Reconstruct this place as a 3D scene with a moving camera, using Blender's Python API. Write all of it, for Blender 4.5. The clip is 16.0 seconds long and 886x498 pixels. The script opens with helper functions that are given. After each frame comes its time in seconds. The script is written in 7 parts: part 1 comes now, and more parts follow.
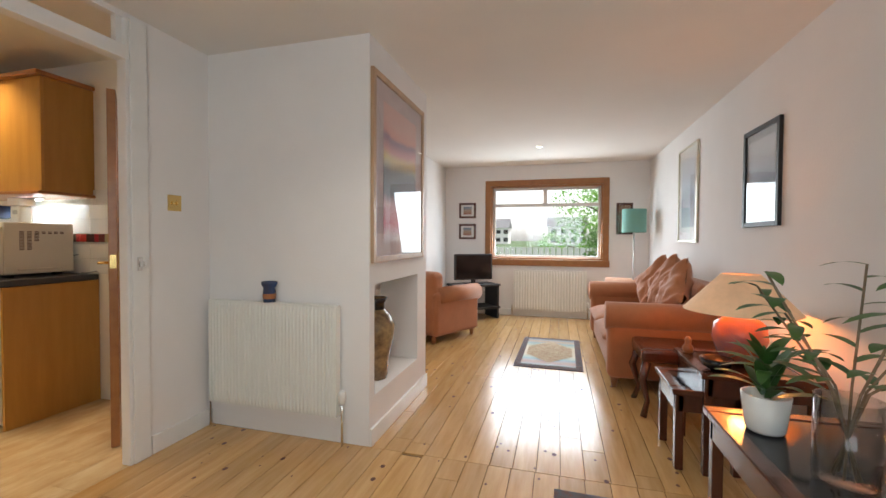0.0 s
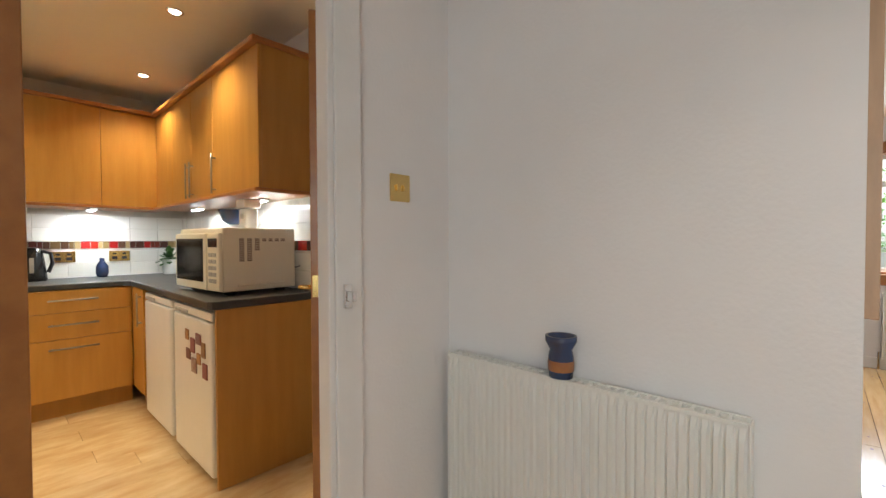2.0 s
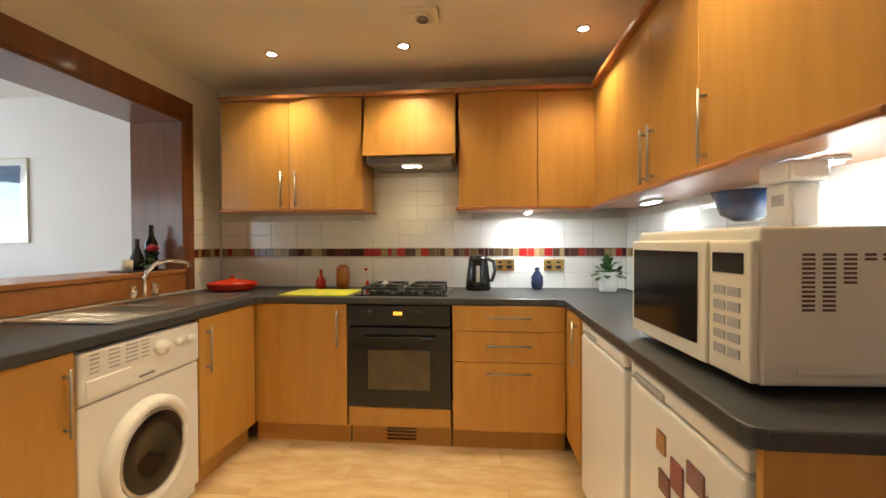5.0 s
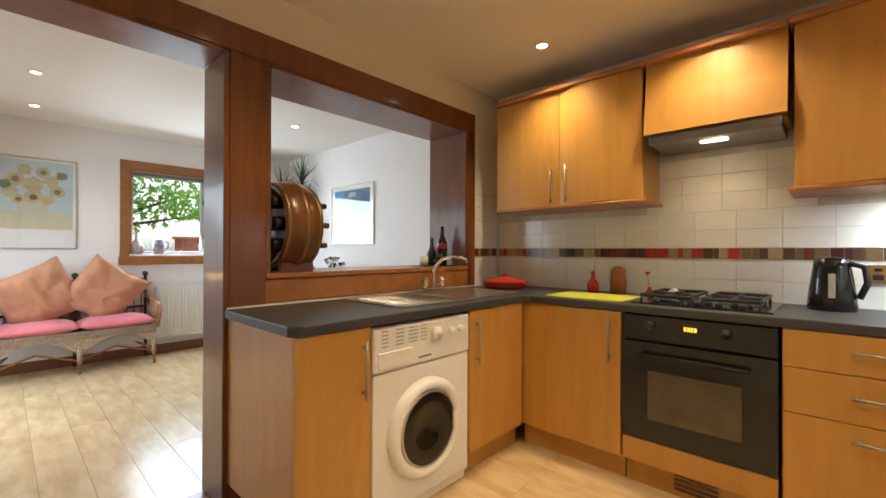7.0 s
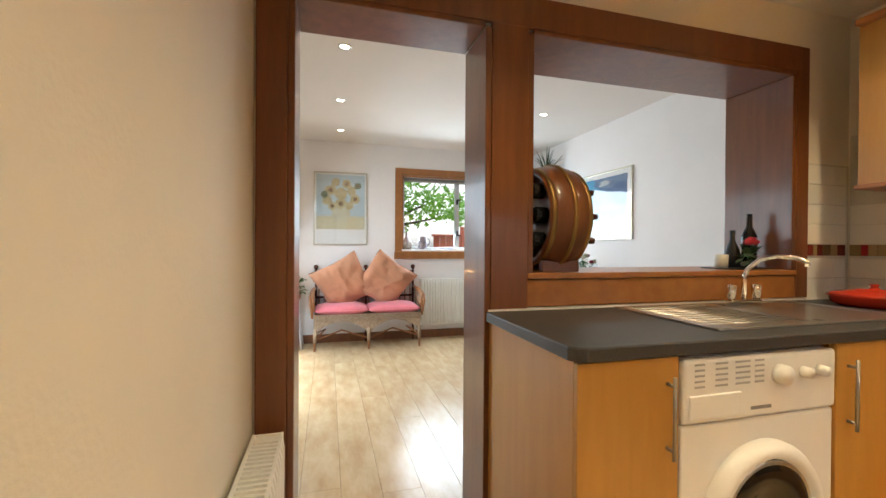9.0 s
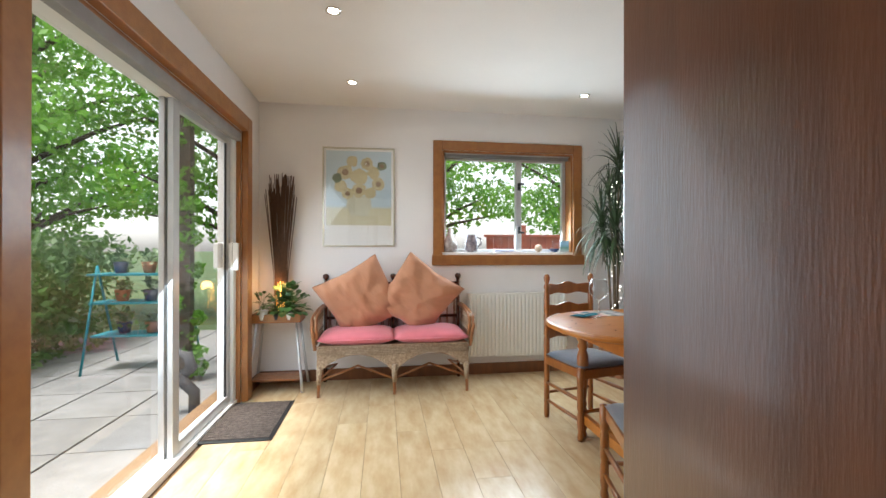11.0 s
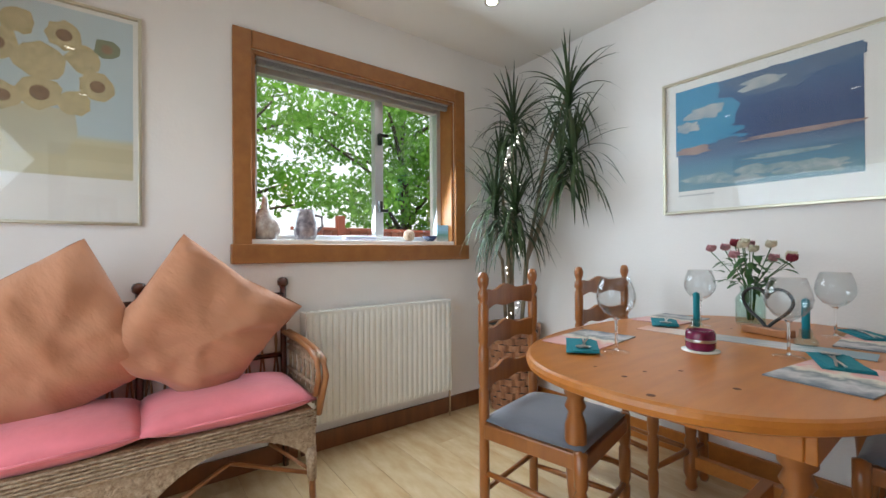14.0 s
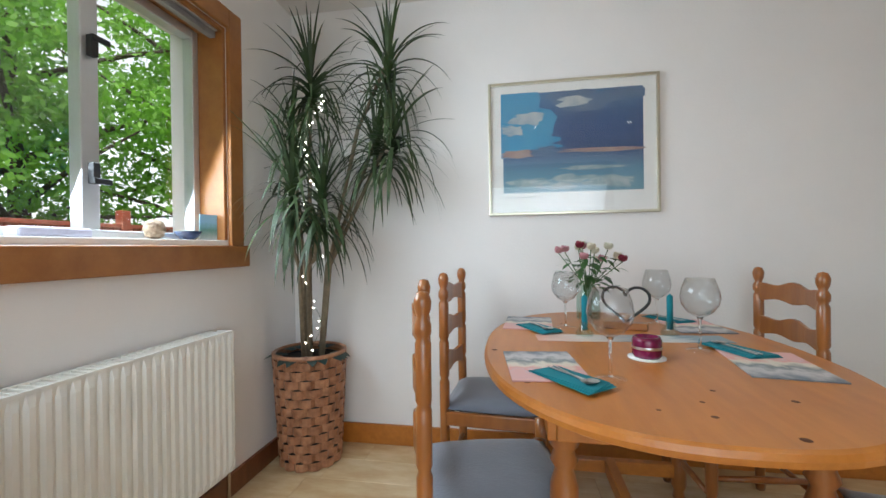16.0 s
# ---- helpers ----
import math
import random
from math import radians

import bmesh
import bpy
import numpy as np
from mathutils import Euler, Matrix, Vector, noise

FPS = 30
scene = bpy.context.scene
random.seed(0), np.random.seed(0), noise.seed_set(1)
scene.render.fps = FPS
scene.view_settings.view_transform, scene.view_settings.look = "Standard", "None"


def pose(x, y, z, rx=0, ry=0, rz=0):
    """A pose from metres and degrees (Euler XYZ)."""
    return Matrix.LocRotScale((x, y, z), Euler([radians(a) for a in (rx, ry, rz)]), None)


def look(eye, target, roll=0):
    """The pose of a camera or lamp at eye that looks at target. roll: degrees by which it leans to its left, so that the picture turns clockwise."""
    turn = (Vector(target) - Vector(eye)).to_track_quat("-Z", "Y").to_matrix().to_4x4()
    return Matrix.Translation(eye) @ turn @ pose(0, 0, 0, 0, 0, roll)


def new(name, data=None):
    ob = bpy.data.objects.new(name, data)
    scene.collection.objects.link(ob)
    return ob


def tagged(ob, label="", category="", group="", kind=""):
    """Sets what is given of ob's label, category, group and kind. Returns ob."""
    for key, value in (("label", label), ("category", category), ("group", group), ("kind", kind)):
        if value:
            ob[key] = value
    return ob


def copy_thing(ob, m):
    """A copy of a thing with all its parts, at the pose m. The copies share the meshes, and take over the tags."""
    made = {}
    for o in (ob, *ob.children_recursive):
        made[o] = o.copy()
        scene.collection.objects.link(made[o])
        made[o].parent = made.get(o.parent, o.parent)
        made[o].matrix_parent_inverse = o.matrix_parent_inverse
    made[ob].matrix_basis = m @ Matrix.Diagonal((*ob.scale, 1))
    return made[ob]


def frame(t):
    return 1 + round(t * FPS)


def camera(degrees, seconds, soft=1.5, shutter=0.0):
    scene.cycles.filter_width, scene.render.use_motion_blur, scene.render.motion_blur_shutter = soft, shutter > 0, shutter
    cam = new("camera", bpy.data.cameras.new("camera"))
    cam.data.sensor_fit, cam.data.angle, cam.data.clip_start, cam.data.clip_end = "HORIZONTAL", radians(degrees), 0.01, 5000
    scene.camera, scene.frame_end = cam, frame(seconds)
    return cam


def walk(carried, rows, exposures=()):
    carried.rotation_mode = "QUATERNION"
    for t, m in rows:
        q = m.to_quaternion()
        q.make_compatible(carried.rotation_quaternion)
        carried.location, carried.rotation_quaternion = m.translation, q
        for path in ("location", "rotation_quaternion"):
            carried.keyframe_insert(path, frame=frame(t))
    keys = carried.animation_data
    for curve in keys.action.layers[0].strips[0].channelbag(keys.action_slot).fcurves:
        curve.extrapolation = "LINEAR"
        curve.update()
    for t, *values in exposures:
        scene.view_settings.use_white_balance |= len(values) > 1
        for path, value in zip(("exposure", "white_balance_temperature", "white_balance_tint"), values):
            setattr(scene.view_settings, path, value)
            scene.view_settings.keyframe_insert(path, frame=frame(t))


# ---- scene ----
cam = camera(93.9, 16.0)
PATH = [
    (0, (0.884, 0.713, 1.172), (0.349, 2.64, 1.123), 0.3),
    (0.5, (0.716, 0.92, 1.177), (0.033, 2.799, 1.127), 0.2),
    (1, (0.468, 1.153, 1.173), (-0.413, 2.948, 1.124), 0.0),
    (1.5, (0.148, 1.411, 1.195), (-0.953, 3.079, 1.132), 0.2),
    (2, (-0.191, 1.659, 1.195), (-1.538, 3.137, 1.152), -0.2),
    (2.5, (-0.525, 1.827, 1.204), (-2.076, 3.09, 1.187), 0.1),
    (3, (-0.804, 1.941, 1.224), (-2.528, 2.954, 1.205), 0.0),
    (3.5, (-1.058, 1.981, 1.23), (-2.915, 2.722, 1.209), 0.0),
    (4, (-1.278, 1.966, 1.233), (-3.229, 2.407, 1.21), -0.1),
    (4.5, (-1.418, 1.912, 1.236), (-3.413, 2.046, 1.207), -0.2),
    (7, (-1.787, 1.854, 1.173), (-3.248, 0.488, 1.183), 0.2),
    (7.5, (-1.799, 1.837, 1.17), (-3.038, 0.267, 1.178), 0.1),
    (8, (-1.798, 1.798, 1.168), (-2.799, 0.067, 1.168), 0.2),
    (9, (-1.857, 1.444, 1.171), (-2.391, -0.484, 1.158), 0.4),
    (9.5, (-1.906, 1.14, 1.162), (-2.273, -0.826, 1.149), 0.5),
    (12, (-2.338, -0.597, 1.139), (-2.617, -2.577, 1.155), 0.0),
    (12.5, (-2.324, -0.796, 1.102), (-2.796, -2.739, 1.129), -0.0),
    (13, (-2.311, -0.996, 1.084), (-3.012, -2.869, 1.106), -0.2),
    (13.5, (-2.303, -1.247, 1.076), (-3.248, -3.01, 1.091), -0.3),
    (14, (-2.283, -1.56, 1.062), (-3.483, -3.16, 1.075), -0.4),
    (14.5, (-2.286, -1.847, 1.073), (-3.719, -3.242, 1.076), -0.4),
    (15, (-2.302, -2.117, 1.082), (-3.976, -3.212, 1.082), -0.6),
    (15.5, (-2.336, -2.297, 1.094), (-4.188, -3.051, 1.09), -0.5),
    (16, (-2.372, -2.493, 1.088), (-4.342, -2.837, 1.079), -0.7),
]
walk(cam, [(t, look(eye, target, roll)) for t, eye, target, roll in PATH], exposures=[(0, 0.62), (3, 0.7), (4.7, 0.72), (7, 0.66), (9.5, 0.74), (12, 0.4), (16, 0.34)])

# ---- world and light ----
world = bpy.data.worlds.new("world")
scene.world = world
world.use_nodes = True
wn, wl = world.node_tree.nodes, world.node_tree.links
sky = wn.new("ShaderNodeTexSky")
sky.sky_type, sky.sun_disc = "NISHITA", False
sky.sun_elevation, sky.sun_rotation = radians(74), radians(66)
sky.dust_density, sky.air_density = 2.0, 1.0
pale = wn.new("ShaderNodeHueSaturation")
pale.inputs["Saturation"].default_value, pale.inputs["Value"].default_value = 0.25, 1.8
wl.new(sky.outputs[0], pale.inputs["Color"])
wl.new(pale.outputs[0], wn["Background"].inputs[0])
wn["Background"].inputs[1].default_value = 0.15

sun = new("sun", bpy.data.lights.new("sun", "SUN"))
sun.data.energy, sun.data.angle, sun.data.color = 5.0, radians(20), (1.0, 0.96, 0.9)
sun.matrix_world = look((3.4, 1.5, 13.0), (0, 0, 0))


def area_lamp(name, at, target, w, h, watts, color=(0.80, 0.91, 1.0)):
    d = bpy.data.lights.new(name, "AREA")
    d.shape, d.size, d.size_y, d.energy, d.color = "RECTANGLE", w, h, watts, color
    ob = new(name, d)
    ob.matrix_world = look(at, target)
    return ob


area_lamp("dining_window_light", (-3.38, -3.765, 1.58), (-3.38, -1.5, 0.5), 1.15, 0.85, 25, (0.72, 0.87, 1.0))
area_lamp("sliding_door_light", (-1.135, -2.33, 1.05), (-2.6, -2.33, 0.0), 1.8, 1.85, 25, (0.72, 0.87, 1.0))
area_lamp("living_window_light", (0.69, 7.17, 1.43), (0.69, 4, 0.2), 1.55, 1.05, 31)
# lamp in an unseen, assumed window, added to light the living room walls
area_lamp("unseen_window_light", (0.75, -0.30, 1.45), (0.2, 4, 0.9), 1.8, 1.0, 17)


def spot(at, watts, color, size=125):
    d = bpy.data.lights.new("spot_beam", "SPOT")
    d.energy, d.color, d.spot_size, d.spot_blend, d.shadow_soft_size = watts, color, radians(size), 0.95, 0.04
    ob = new("spot_beam", d)
    ob.location = at


WARM = (1.0, 0.79, 0.47)
KITCHEN_SPOTS = [(-4.02, 0.58), (-4.0, 1.42), (-3.9, 2.45), (-2.6, 0.6), (-2.6, 1.5), (-2.75, 2.35)]
DINING_SPOTS = [(-1.95, -1.25), (-1.95, -2.25), (-1.98, -3.2), (-3.78, -1.1), (-3.82, -2.1), (-3.86, -3.2)]
# only the first is a downlight; the other two are unseen added lamps
LIVING_SPOTS = [(0.65, 5.9), (0.3, 2.0), (0.65, 4.1)]
CEIL_K, CEIL_D, CEIL_L = 2.42, 2.43, 2.30
for x, y in KITCHEN_SPOTS:
    spot((x, y, CEIL_K - 0.03), 30, WARM, 118)
for x, y in DINING_SPOTS:
    spot((x, y, CEIL_D - 0.03), 3, (1.0, 0.9, 0.76))
# includes the two added spots that brighten the living room
for x, y in LIVING_SPOTS:
    spot((x, y, CEIL_L - 0.03), 22, (1.0, 0.96, 0.88))

# ---- materials ----


def material(name, base, rough=0.6, metal=0.0, var=0.12, scale=8.0, bump=0.1, bump_scale=60.0, stretch=(1, 1, 1), base2=None,
             spread=0.0, coat=0.0, sheen=0.0, transmission=0.0, glow=0.0, strength=0.02):
    """A noise-varied surface: base to base2 at one scale, relief at another, and a tone of its own for each piece."""
    m = bpy.data.materials.new(name)
    m.use_nodes = True
    n, l = m.node_tree.nodes, m.node_tree.links
    p = n["Principled BSDF"]
    co = n.new("ShaderNodeTexCoord")
    mp = n.new("ShaderNodeMapping")
    mp.inputs["Scale"].default_value = stretch
    l.new(co.outputs["Object"], mp.inputs[0])
    if spread:
        info = n.new("ShaderNodeObjectInfo")
        comb = n.new("ShaderNodeVectorMath")
        comb.operation = "MULTIPLY_ADD"
        comb.inputs[1].default_value = (7.3, 11.1, 5.7)
        l.new(info.outputs["Random"], comb.inputs[0])
        l.new(co.outputs["Object"], comb.inputs[2])
        l.new(comb.outputs[0], mp.inputs[0])
    tex = n.new("ShaderNodeTexNoise")
    tex.inputs["Scale"].default_value = scale
    tex.inputs["Detail"].default_value = 6
    tex.inputs["Roughness"].default_value = 0.6
    l.new(mp.outputs[0], tex.inputs["Vector"])
    ramp = n.new("ShaderNodeValToRGB")
    b = Vector(base)
    b2 = Vector(base2) if base2 else b * (1 - 2 * var)
    ramp.color_ramp.elements[0].position, ramp.color_ramp.elements[1].position = 0.3, 0.7
    ramp.color_ramp.elements[0].color, ramp.color_ramp.elements[1].color = (*b2, 1), (*b, 1)
    l.new(tex.outputs[0], ramp.inputs[0])
    out = ramp.outputs[0]
    if spread:
        hsv = n.new("ShaderNodeHueSaturation")
        rng = n.new("ShaderNodeMapRange")
        rng.inputs["To Min"].default_value, rng.inputs["To Max"].default_value = 1 - spread, 1 + spread
        l.new(info.outputs["Random"], rng.inputs["Value"])
        l.new(rng.outputs[0], hsv.inputs["Value"])
        l.new(out, hsv.inputs["Color"])
        out = hsv.outputs[0]
    l.new(out, p.inputs["Base Color"])
    p.inputs["Roughness"].default_value, p.inputs["Metallic"].default_value = rough, metal
    p.inputs["Coat Weight"].default_value, p.inputs["Sheen Weight"].default_value = coat, sheen
    p.inputs["Coat Roughness"].default_value = 0.12
    p.inputs["Transmission Weight"].default_value = transmission
    if glow:
        p.inputs["Emission Color"].default_value = (*base, 1)
        p.inputs["Emission Strength"].default_value = glow
    if bump:
        fine = n.new("ShaderNodeTexNoise")
        fine.inputs["Scale"].default_value, fine.inputs["Detail"].default_value = bump_scale, 4
        l.new(mp.outputs[0], fine.inputs["Vector"])
        bp = n.new("ShaderNodeBump")
        bp.inputs["Strength"].default_value, bp.inputs["Distance"].default_value = bump, strength
        l.new(fine.outputs[0], bp.inputs["Height"])
        l.new(bp.outputs[0], p.inputs["Normal"])
    return m


def glass(name, color=(1, 1, 1), rough=0.0, clear=True, edge=0.25):
    m = bpy.data.materials.new(name)
    m.use_nodes = True
    n, l = m.node_tree.nodes, m.node_tree.links
    if not clear:
        p = n["Principled BSDF"]
        p.inputs["Base Color"].default_value, p.inputs["Roughness"].default_value = (*color, 1), rough
        p.inputs["Transmission Weight"].default_value, p.inputs["IOR"].default_value = 1.0, 1.45
        return m
    n.remove(n["Principled BSDF"])
    tr, gl, mix, fr = n.new("ShaderNodeBsdfTransparent"), n.new("ShaderNodeBsdfGlossy"), n.new("ShaderNodeMixShader"), n.new("ShaderNodeLayerWeight")
    pw, ad = n.new("ShaderNodeMath"), n.new("ShaderNodeMath")
    pw.operation, pw.inputs[1].default_value = "POWER", 3.5
    ad.operation, ad.inputs[1].default_value, ad.inputs[2].default_value = "MULTIPLY_ADD", edge, 0.04
    l.new(fr.outputs["Facing"], pw.inputs[0])
    l.new(pw.outputs[0], ad.inputs[0])
    tr.inputs[0].default_value, gl.inputs["Roughness"].default_value = (*color, 1), rough
    l.new(ad.outputs[0], mix.inputs[0])
    l.new(tr.outputs[0], mix.inputs[1])
    l.new(gl.outputs[0], mix.inputs[2])
    l.new(mix.outputs[0], n["Material Output"].inputs[0])
    return m


M_WALL = material("white_wall_paint", (0.83, 0.80, 0.78), 0.85, var=0.02, scale=3, bump=0.15, bump_scale=90, strength=0.006)
M_KWALL = material("cream_wall_paint", (0.81, 0.76, 0.66), 0.8, var=0.02, scale=3, bump=0.15, bump_scale=90, strength=0.006)
M_CEIL = material("ceiling_paint", (0.80, 0.76, 0.71), 0.9, var=0.02, scale=2, bump=0.2, bump_scale=70, strength=0.006)
M_KCEIL = material("kitchen_ceiling_paint", (0.80, 0.75, 0.65), 0.9, var=0.02, scale=2, bump=0.2, bump_scale=70, strength=0.006)
M_GLOSSW = material("white_gloss_paint", (0.82, 0.80, 0.77), 0.3, var=0.03, scale=6, bump=0.05)
M_RAD = material("radiator_enamel", (0.80, 0.79, 0.74), 0.35, var=0.02, bump=0)
M_BEECH = material("beech_veneer", (0.53, 0.275, 0.062), 0.38, scale=3, stretch=(6, 6, 0.7), base2=(0.45, 0.22, 0.045), bump=0.04, bump_scale=80, spread=0.05, coat=0.15)
M_BEECHD = material("beech_trim", (0.42, 0.17, 0.05), 0.35, scale=4, stretch=(2, 2, 2), base2=(0.34, 0.13, 0.04), bump=0.03, coat=0.2)
M_MAHOG = material("red_brown_stained_wood", (0.20, 0.068, 0.022), 0.32, scale=3, stretch=(7, 7, 0.6), base2=(0.13, 0.042, 0.014), bump=0.06, bump_scale=70, coat=0.35)
M_SILL = material("orange_brown_window_wood", (0.36, 0.145, 0.036), 0.4, scale=3, stretch=(5, 5, 5), base2=(0.27, 0.1, 0.024), bump=0.06, bump_scale=70, coat=0.2)
M_PINE = material("honey_pine", (0.52, 0.185, 0.03), 0.36, scale=3, stretch=(1.2, 8, 8), base2=(0.40, 0.13, 0.02), bump=0.04, bump_scale=40, coat=0.08)
M_PINEV = material("turned_pine", (0.35, 0.12, 0.026), 0.3, scale=3, stretch=(8, 8, 1.2), base2=(0.24, 0.075, 0.016), bump=0.04, bump_scale=40, coat=0.4)
M_DARKWOOD = material("dark_mahogany", (0.10, 0.026, 0.012), 0.25, scale=3, stretch=(4, 4, 1), base2=(0.06, 0.015, 0.008), bump=0.04, coat=0.5)
M_LAM = material("pale_oak_laminate", (0.70, 0.54, 0.33), 0.24, scale=3.0, stretch=(4, 1.3, 1), base2=(0.52, 0.345, 0.17), bump=0.03, bump_scale=30, spread=0.045, coat=0.1)
M_BOARD = material("varnished_pine_boards", (0.62, 0.385, 0.165), 0.22, scale=2.5, stretch=(10, 1.0, 1), base2=(0.48, 0.265, 0.095), bump=0.04, bump_scale=30, spread=0.12, coat=0.4)
M_KNOT = material("dark_knot", (0.13, 0.04, 0.012), 0.65, var=0.2, scale=40, bump=0.05)
M_GAP = material("floor_gap", (0.20, 0.11, 0.05), 0.8, bump=0)
M_WORK = material("slate_worktop", (0.052, 0.054, 0.058), 0.42, var=0.2, scale=160, bump=0.05, bump_scale=220)
M_TILE = material("white_glazed_tile", (0.82, 0.80, 0.74), 0.12, var=0.02, scale=4, bump=0.06, bump_scale=12, spread=0.03)
M_GROUT = material("grey_grout", (0.70, 0.67, 0.60), 0.9, bump=0.2)
M_CHROME = material("chrome", (0.82, 0.82, 0.82), 0.08, 1.0, var=0.02, bump=0)
M_STEEL = material("brushed_steel", (0.62, 0.61, 0.59), 0.3, 1.0, var=0.08, scale=20, stretch=(1, 12, 1), bump=0.03)
M_HANDLE = material("satin_steel_handle", (0.42, 0.40, 0.37), 0.42, 1.0, var=0.08, bump=0)
M_BRASS = material("polished_brass", (0.78, 0.56, 0.22), 0.22, 1.0, var=0.06, bump=0)
M_BLACK = material("black_enamel", (0.012, 0.012, 0.013), 0.12, var=0.1, bump=0)
M_BLACKM = material("matt_black", (0.02, 0.02, 0.021), 0.5, var=0.2, bump=0.1)
M_WHITE = material("white_appliance", (0.80, 0.79, 0.76), 0.28, var=0.02, bump=0.02)
M_CREAM = material("cream_appliance", (0.80, 0.76, 0.64), 0.35, var=0.02, bump=0.02)
M_GREY = material("grey_plastic", (0.25, 0.25, 0.25), 0.4, bump=0)
M_LTGREY = material("pale_grey_print", (0.45, 0.45, 0.45), 0.5, bump=0)
M_ALU = material("aluminium_frame", (0.62, 0.62, 0.62), 0.35, 0.6, var=0.05, bump=0)
M_ORANGE = material("terracotta_upholstery", (0.43, 0.155, 0.06), 0.8, var=0.07, scale=10, bump=0.3, bump_scale=300, sheen=0.3, strength=0.004)
M_PEACH = material("peach_upholstery", (0.66, 0.36, 0.23), 0.85, var=0.08, scale=9, bump=0.3, bump_scale=260, sheen=0.3, strength=0.004)
M_SALMON = material("salmon_cotton", (0.54, 0.25, 0.14), 0.9, var=0.07, scale=5, bump=0.5, bump_scale=7, sheen=0.25, stretch=(1, 1.8, 1), strength=0.03)
M_PINK = material("pink_cotton", (0.80, 0.21, 0.25), 0.9, var=0.07, scale=6, bump=0.4, bump_scale=9, sheen=0.3, strength=0.015)
M_BLUEGREY = material("blue_grey_velour", (0.155, 0.165, 0.20), 0.9, var=0.12, scale=6, bump=0.3, bump_scale=150, sheen=0.5, strength=0.004)
M_WICK = material("wicker", (0.42, 0.25, 0.13), 0.65, var=0.25, scale=70, bump=0.6, bump_scale=90, base2=(0.20, 0.11, 0.055))
M_WICKP = material("worn_pale_wicker", (0.52, 0.39, 0.27), 0.7, var=0.25, scale=60, bump=0.6, bump_scale=90, base2=(0.24, 0.15, 0.09))
M_CANE = material("polished_cane", (0.38, 0.155, 0.055), 0.35, scale=12, base2=(0.24, 0.085, 0.028), bump=0.1)
M_BASKET = material("woven_strip", (0.48, 0.23, 0.12), 0.45, var=0.25, scale=22, bump=0.2, base2=(0.22, 0.085, 0.04), coat=0.1)
M_LEAF = material("dracaena_leaf", (0.045, 0.08, 0.025), 0.5, var=0.3, scale=6, bump=0.05)
M_LEAF2 = material("house_plant_leaf", (0.06, 0.16, 0.035), 0.4, var=0.25, scale=10, bump=0.05)
M_STEM = material("plant_stem", (0.26, 0.20, 0.13), 0.8, var=0.2, scale=30, bump=0.3)
M_SOIL = material("potting_soil", (0.035, 0.025, 0.018), 0.95, var=0.3, scale=40, bump=0.8)
M_CERW = material("white_ceramic", (0.80, 0.79, 0.76), 0.25, var=0.03, bump=0)
M_CERB = material("blue_glazed_ceramic", (0.02, 0.06, 0.17), 0.2, base2=(0.05, 0.05, 0.08), scale=12, bump=0.1)
M_TEAL = material("teal_paper", (0.0, 0.20, 0.25), 0.8, var=0.1, bump=0.1)
M_RED = material("red_enamel", (0.58, 0.035, 0.012), 0.2, var=0.08, bump=0)
M_LIME = material("lime_glass_board", (0.66, 0.70, 0.06), 0.3, var=0.05, bump=0)
M_PURPLE = material("plum_wax_glass", (0.22, 0.012, 0.07), 0.2, var=0.3, scale=50, bump=0.1)
M_BLIND = material("grey_blind_slats", (0.30, 0.29, 0.28), 0.5, var=0.1, bump=0)
M_PANE = glass("window_glass")
M_GLASSW = glass("clear_drinking_glass", (0.94, 0.95, 0.95), edge=0.9)
M_GLASSS = glass("solid_glass", (1, 1, 1), clear=False)
M_GREENGL = glass("pale_green_glass", (0.86, 0.94, 0.91), edge=0.6)
M_LAMP = material("lit_lamp", (1.0, 0.86, 0.62), 0.5, bump=0, var=0, glow=14)
M_LED = material("fairy_light", (1.0, 0.97, 0.9), 0.5, bump=0, var=0, glow=9)
M_STRIPL = material("strip_light", (0.9, 0.97, 1.0), 0.5, bump=0, var=0, glow=12)
M_DIGIT = material("amber_digits", (1.0, 0.42, 0.05), 0.5, bump=0, var=0, glow=1.2)


def picked(name, stops, rough=0.3, bump=0.05):
    """One of several colours for each piece, chosen by its own random number."""
    m = material(name, (0.5, 0.5, 0.5), rough, bump=bump)
    n, l = m.node_tree.nodes, m.node_tree.links
    info, ramp = n.new("ShaderNodeObjectInfo"), n.new("ShaderNodeValToRGB")
    ramp.color_ramp.interpolation = "CONSTANT"
    el = ramp.color_ramp.elements
    while len(el) < len(stops):
        el.new(0.5)
    for i, c in enumerate(stops):
        el[i].position, el[i].color = i / len(stops), (*c, 1)
    l.new(info.outputs["Random"], ramp.inputs[0])
    l.new(ramp.outputs[0], n["Principled BSDF"].inputs["Base Color"])
    return m


M_BORDER = picked("mosaic_border", [(0.16, 0.03, 0.02), (0.38, 0.02, 0.02), (0.10, 0.05, 0.03), (0.30, 0.21, 0.09), (0.07, 0.02, 0.015), (0.42, 0.30, 0.15), (0.45, 0.03, 0.02), (0.17, 0.11, 0.05)], 0.15)


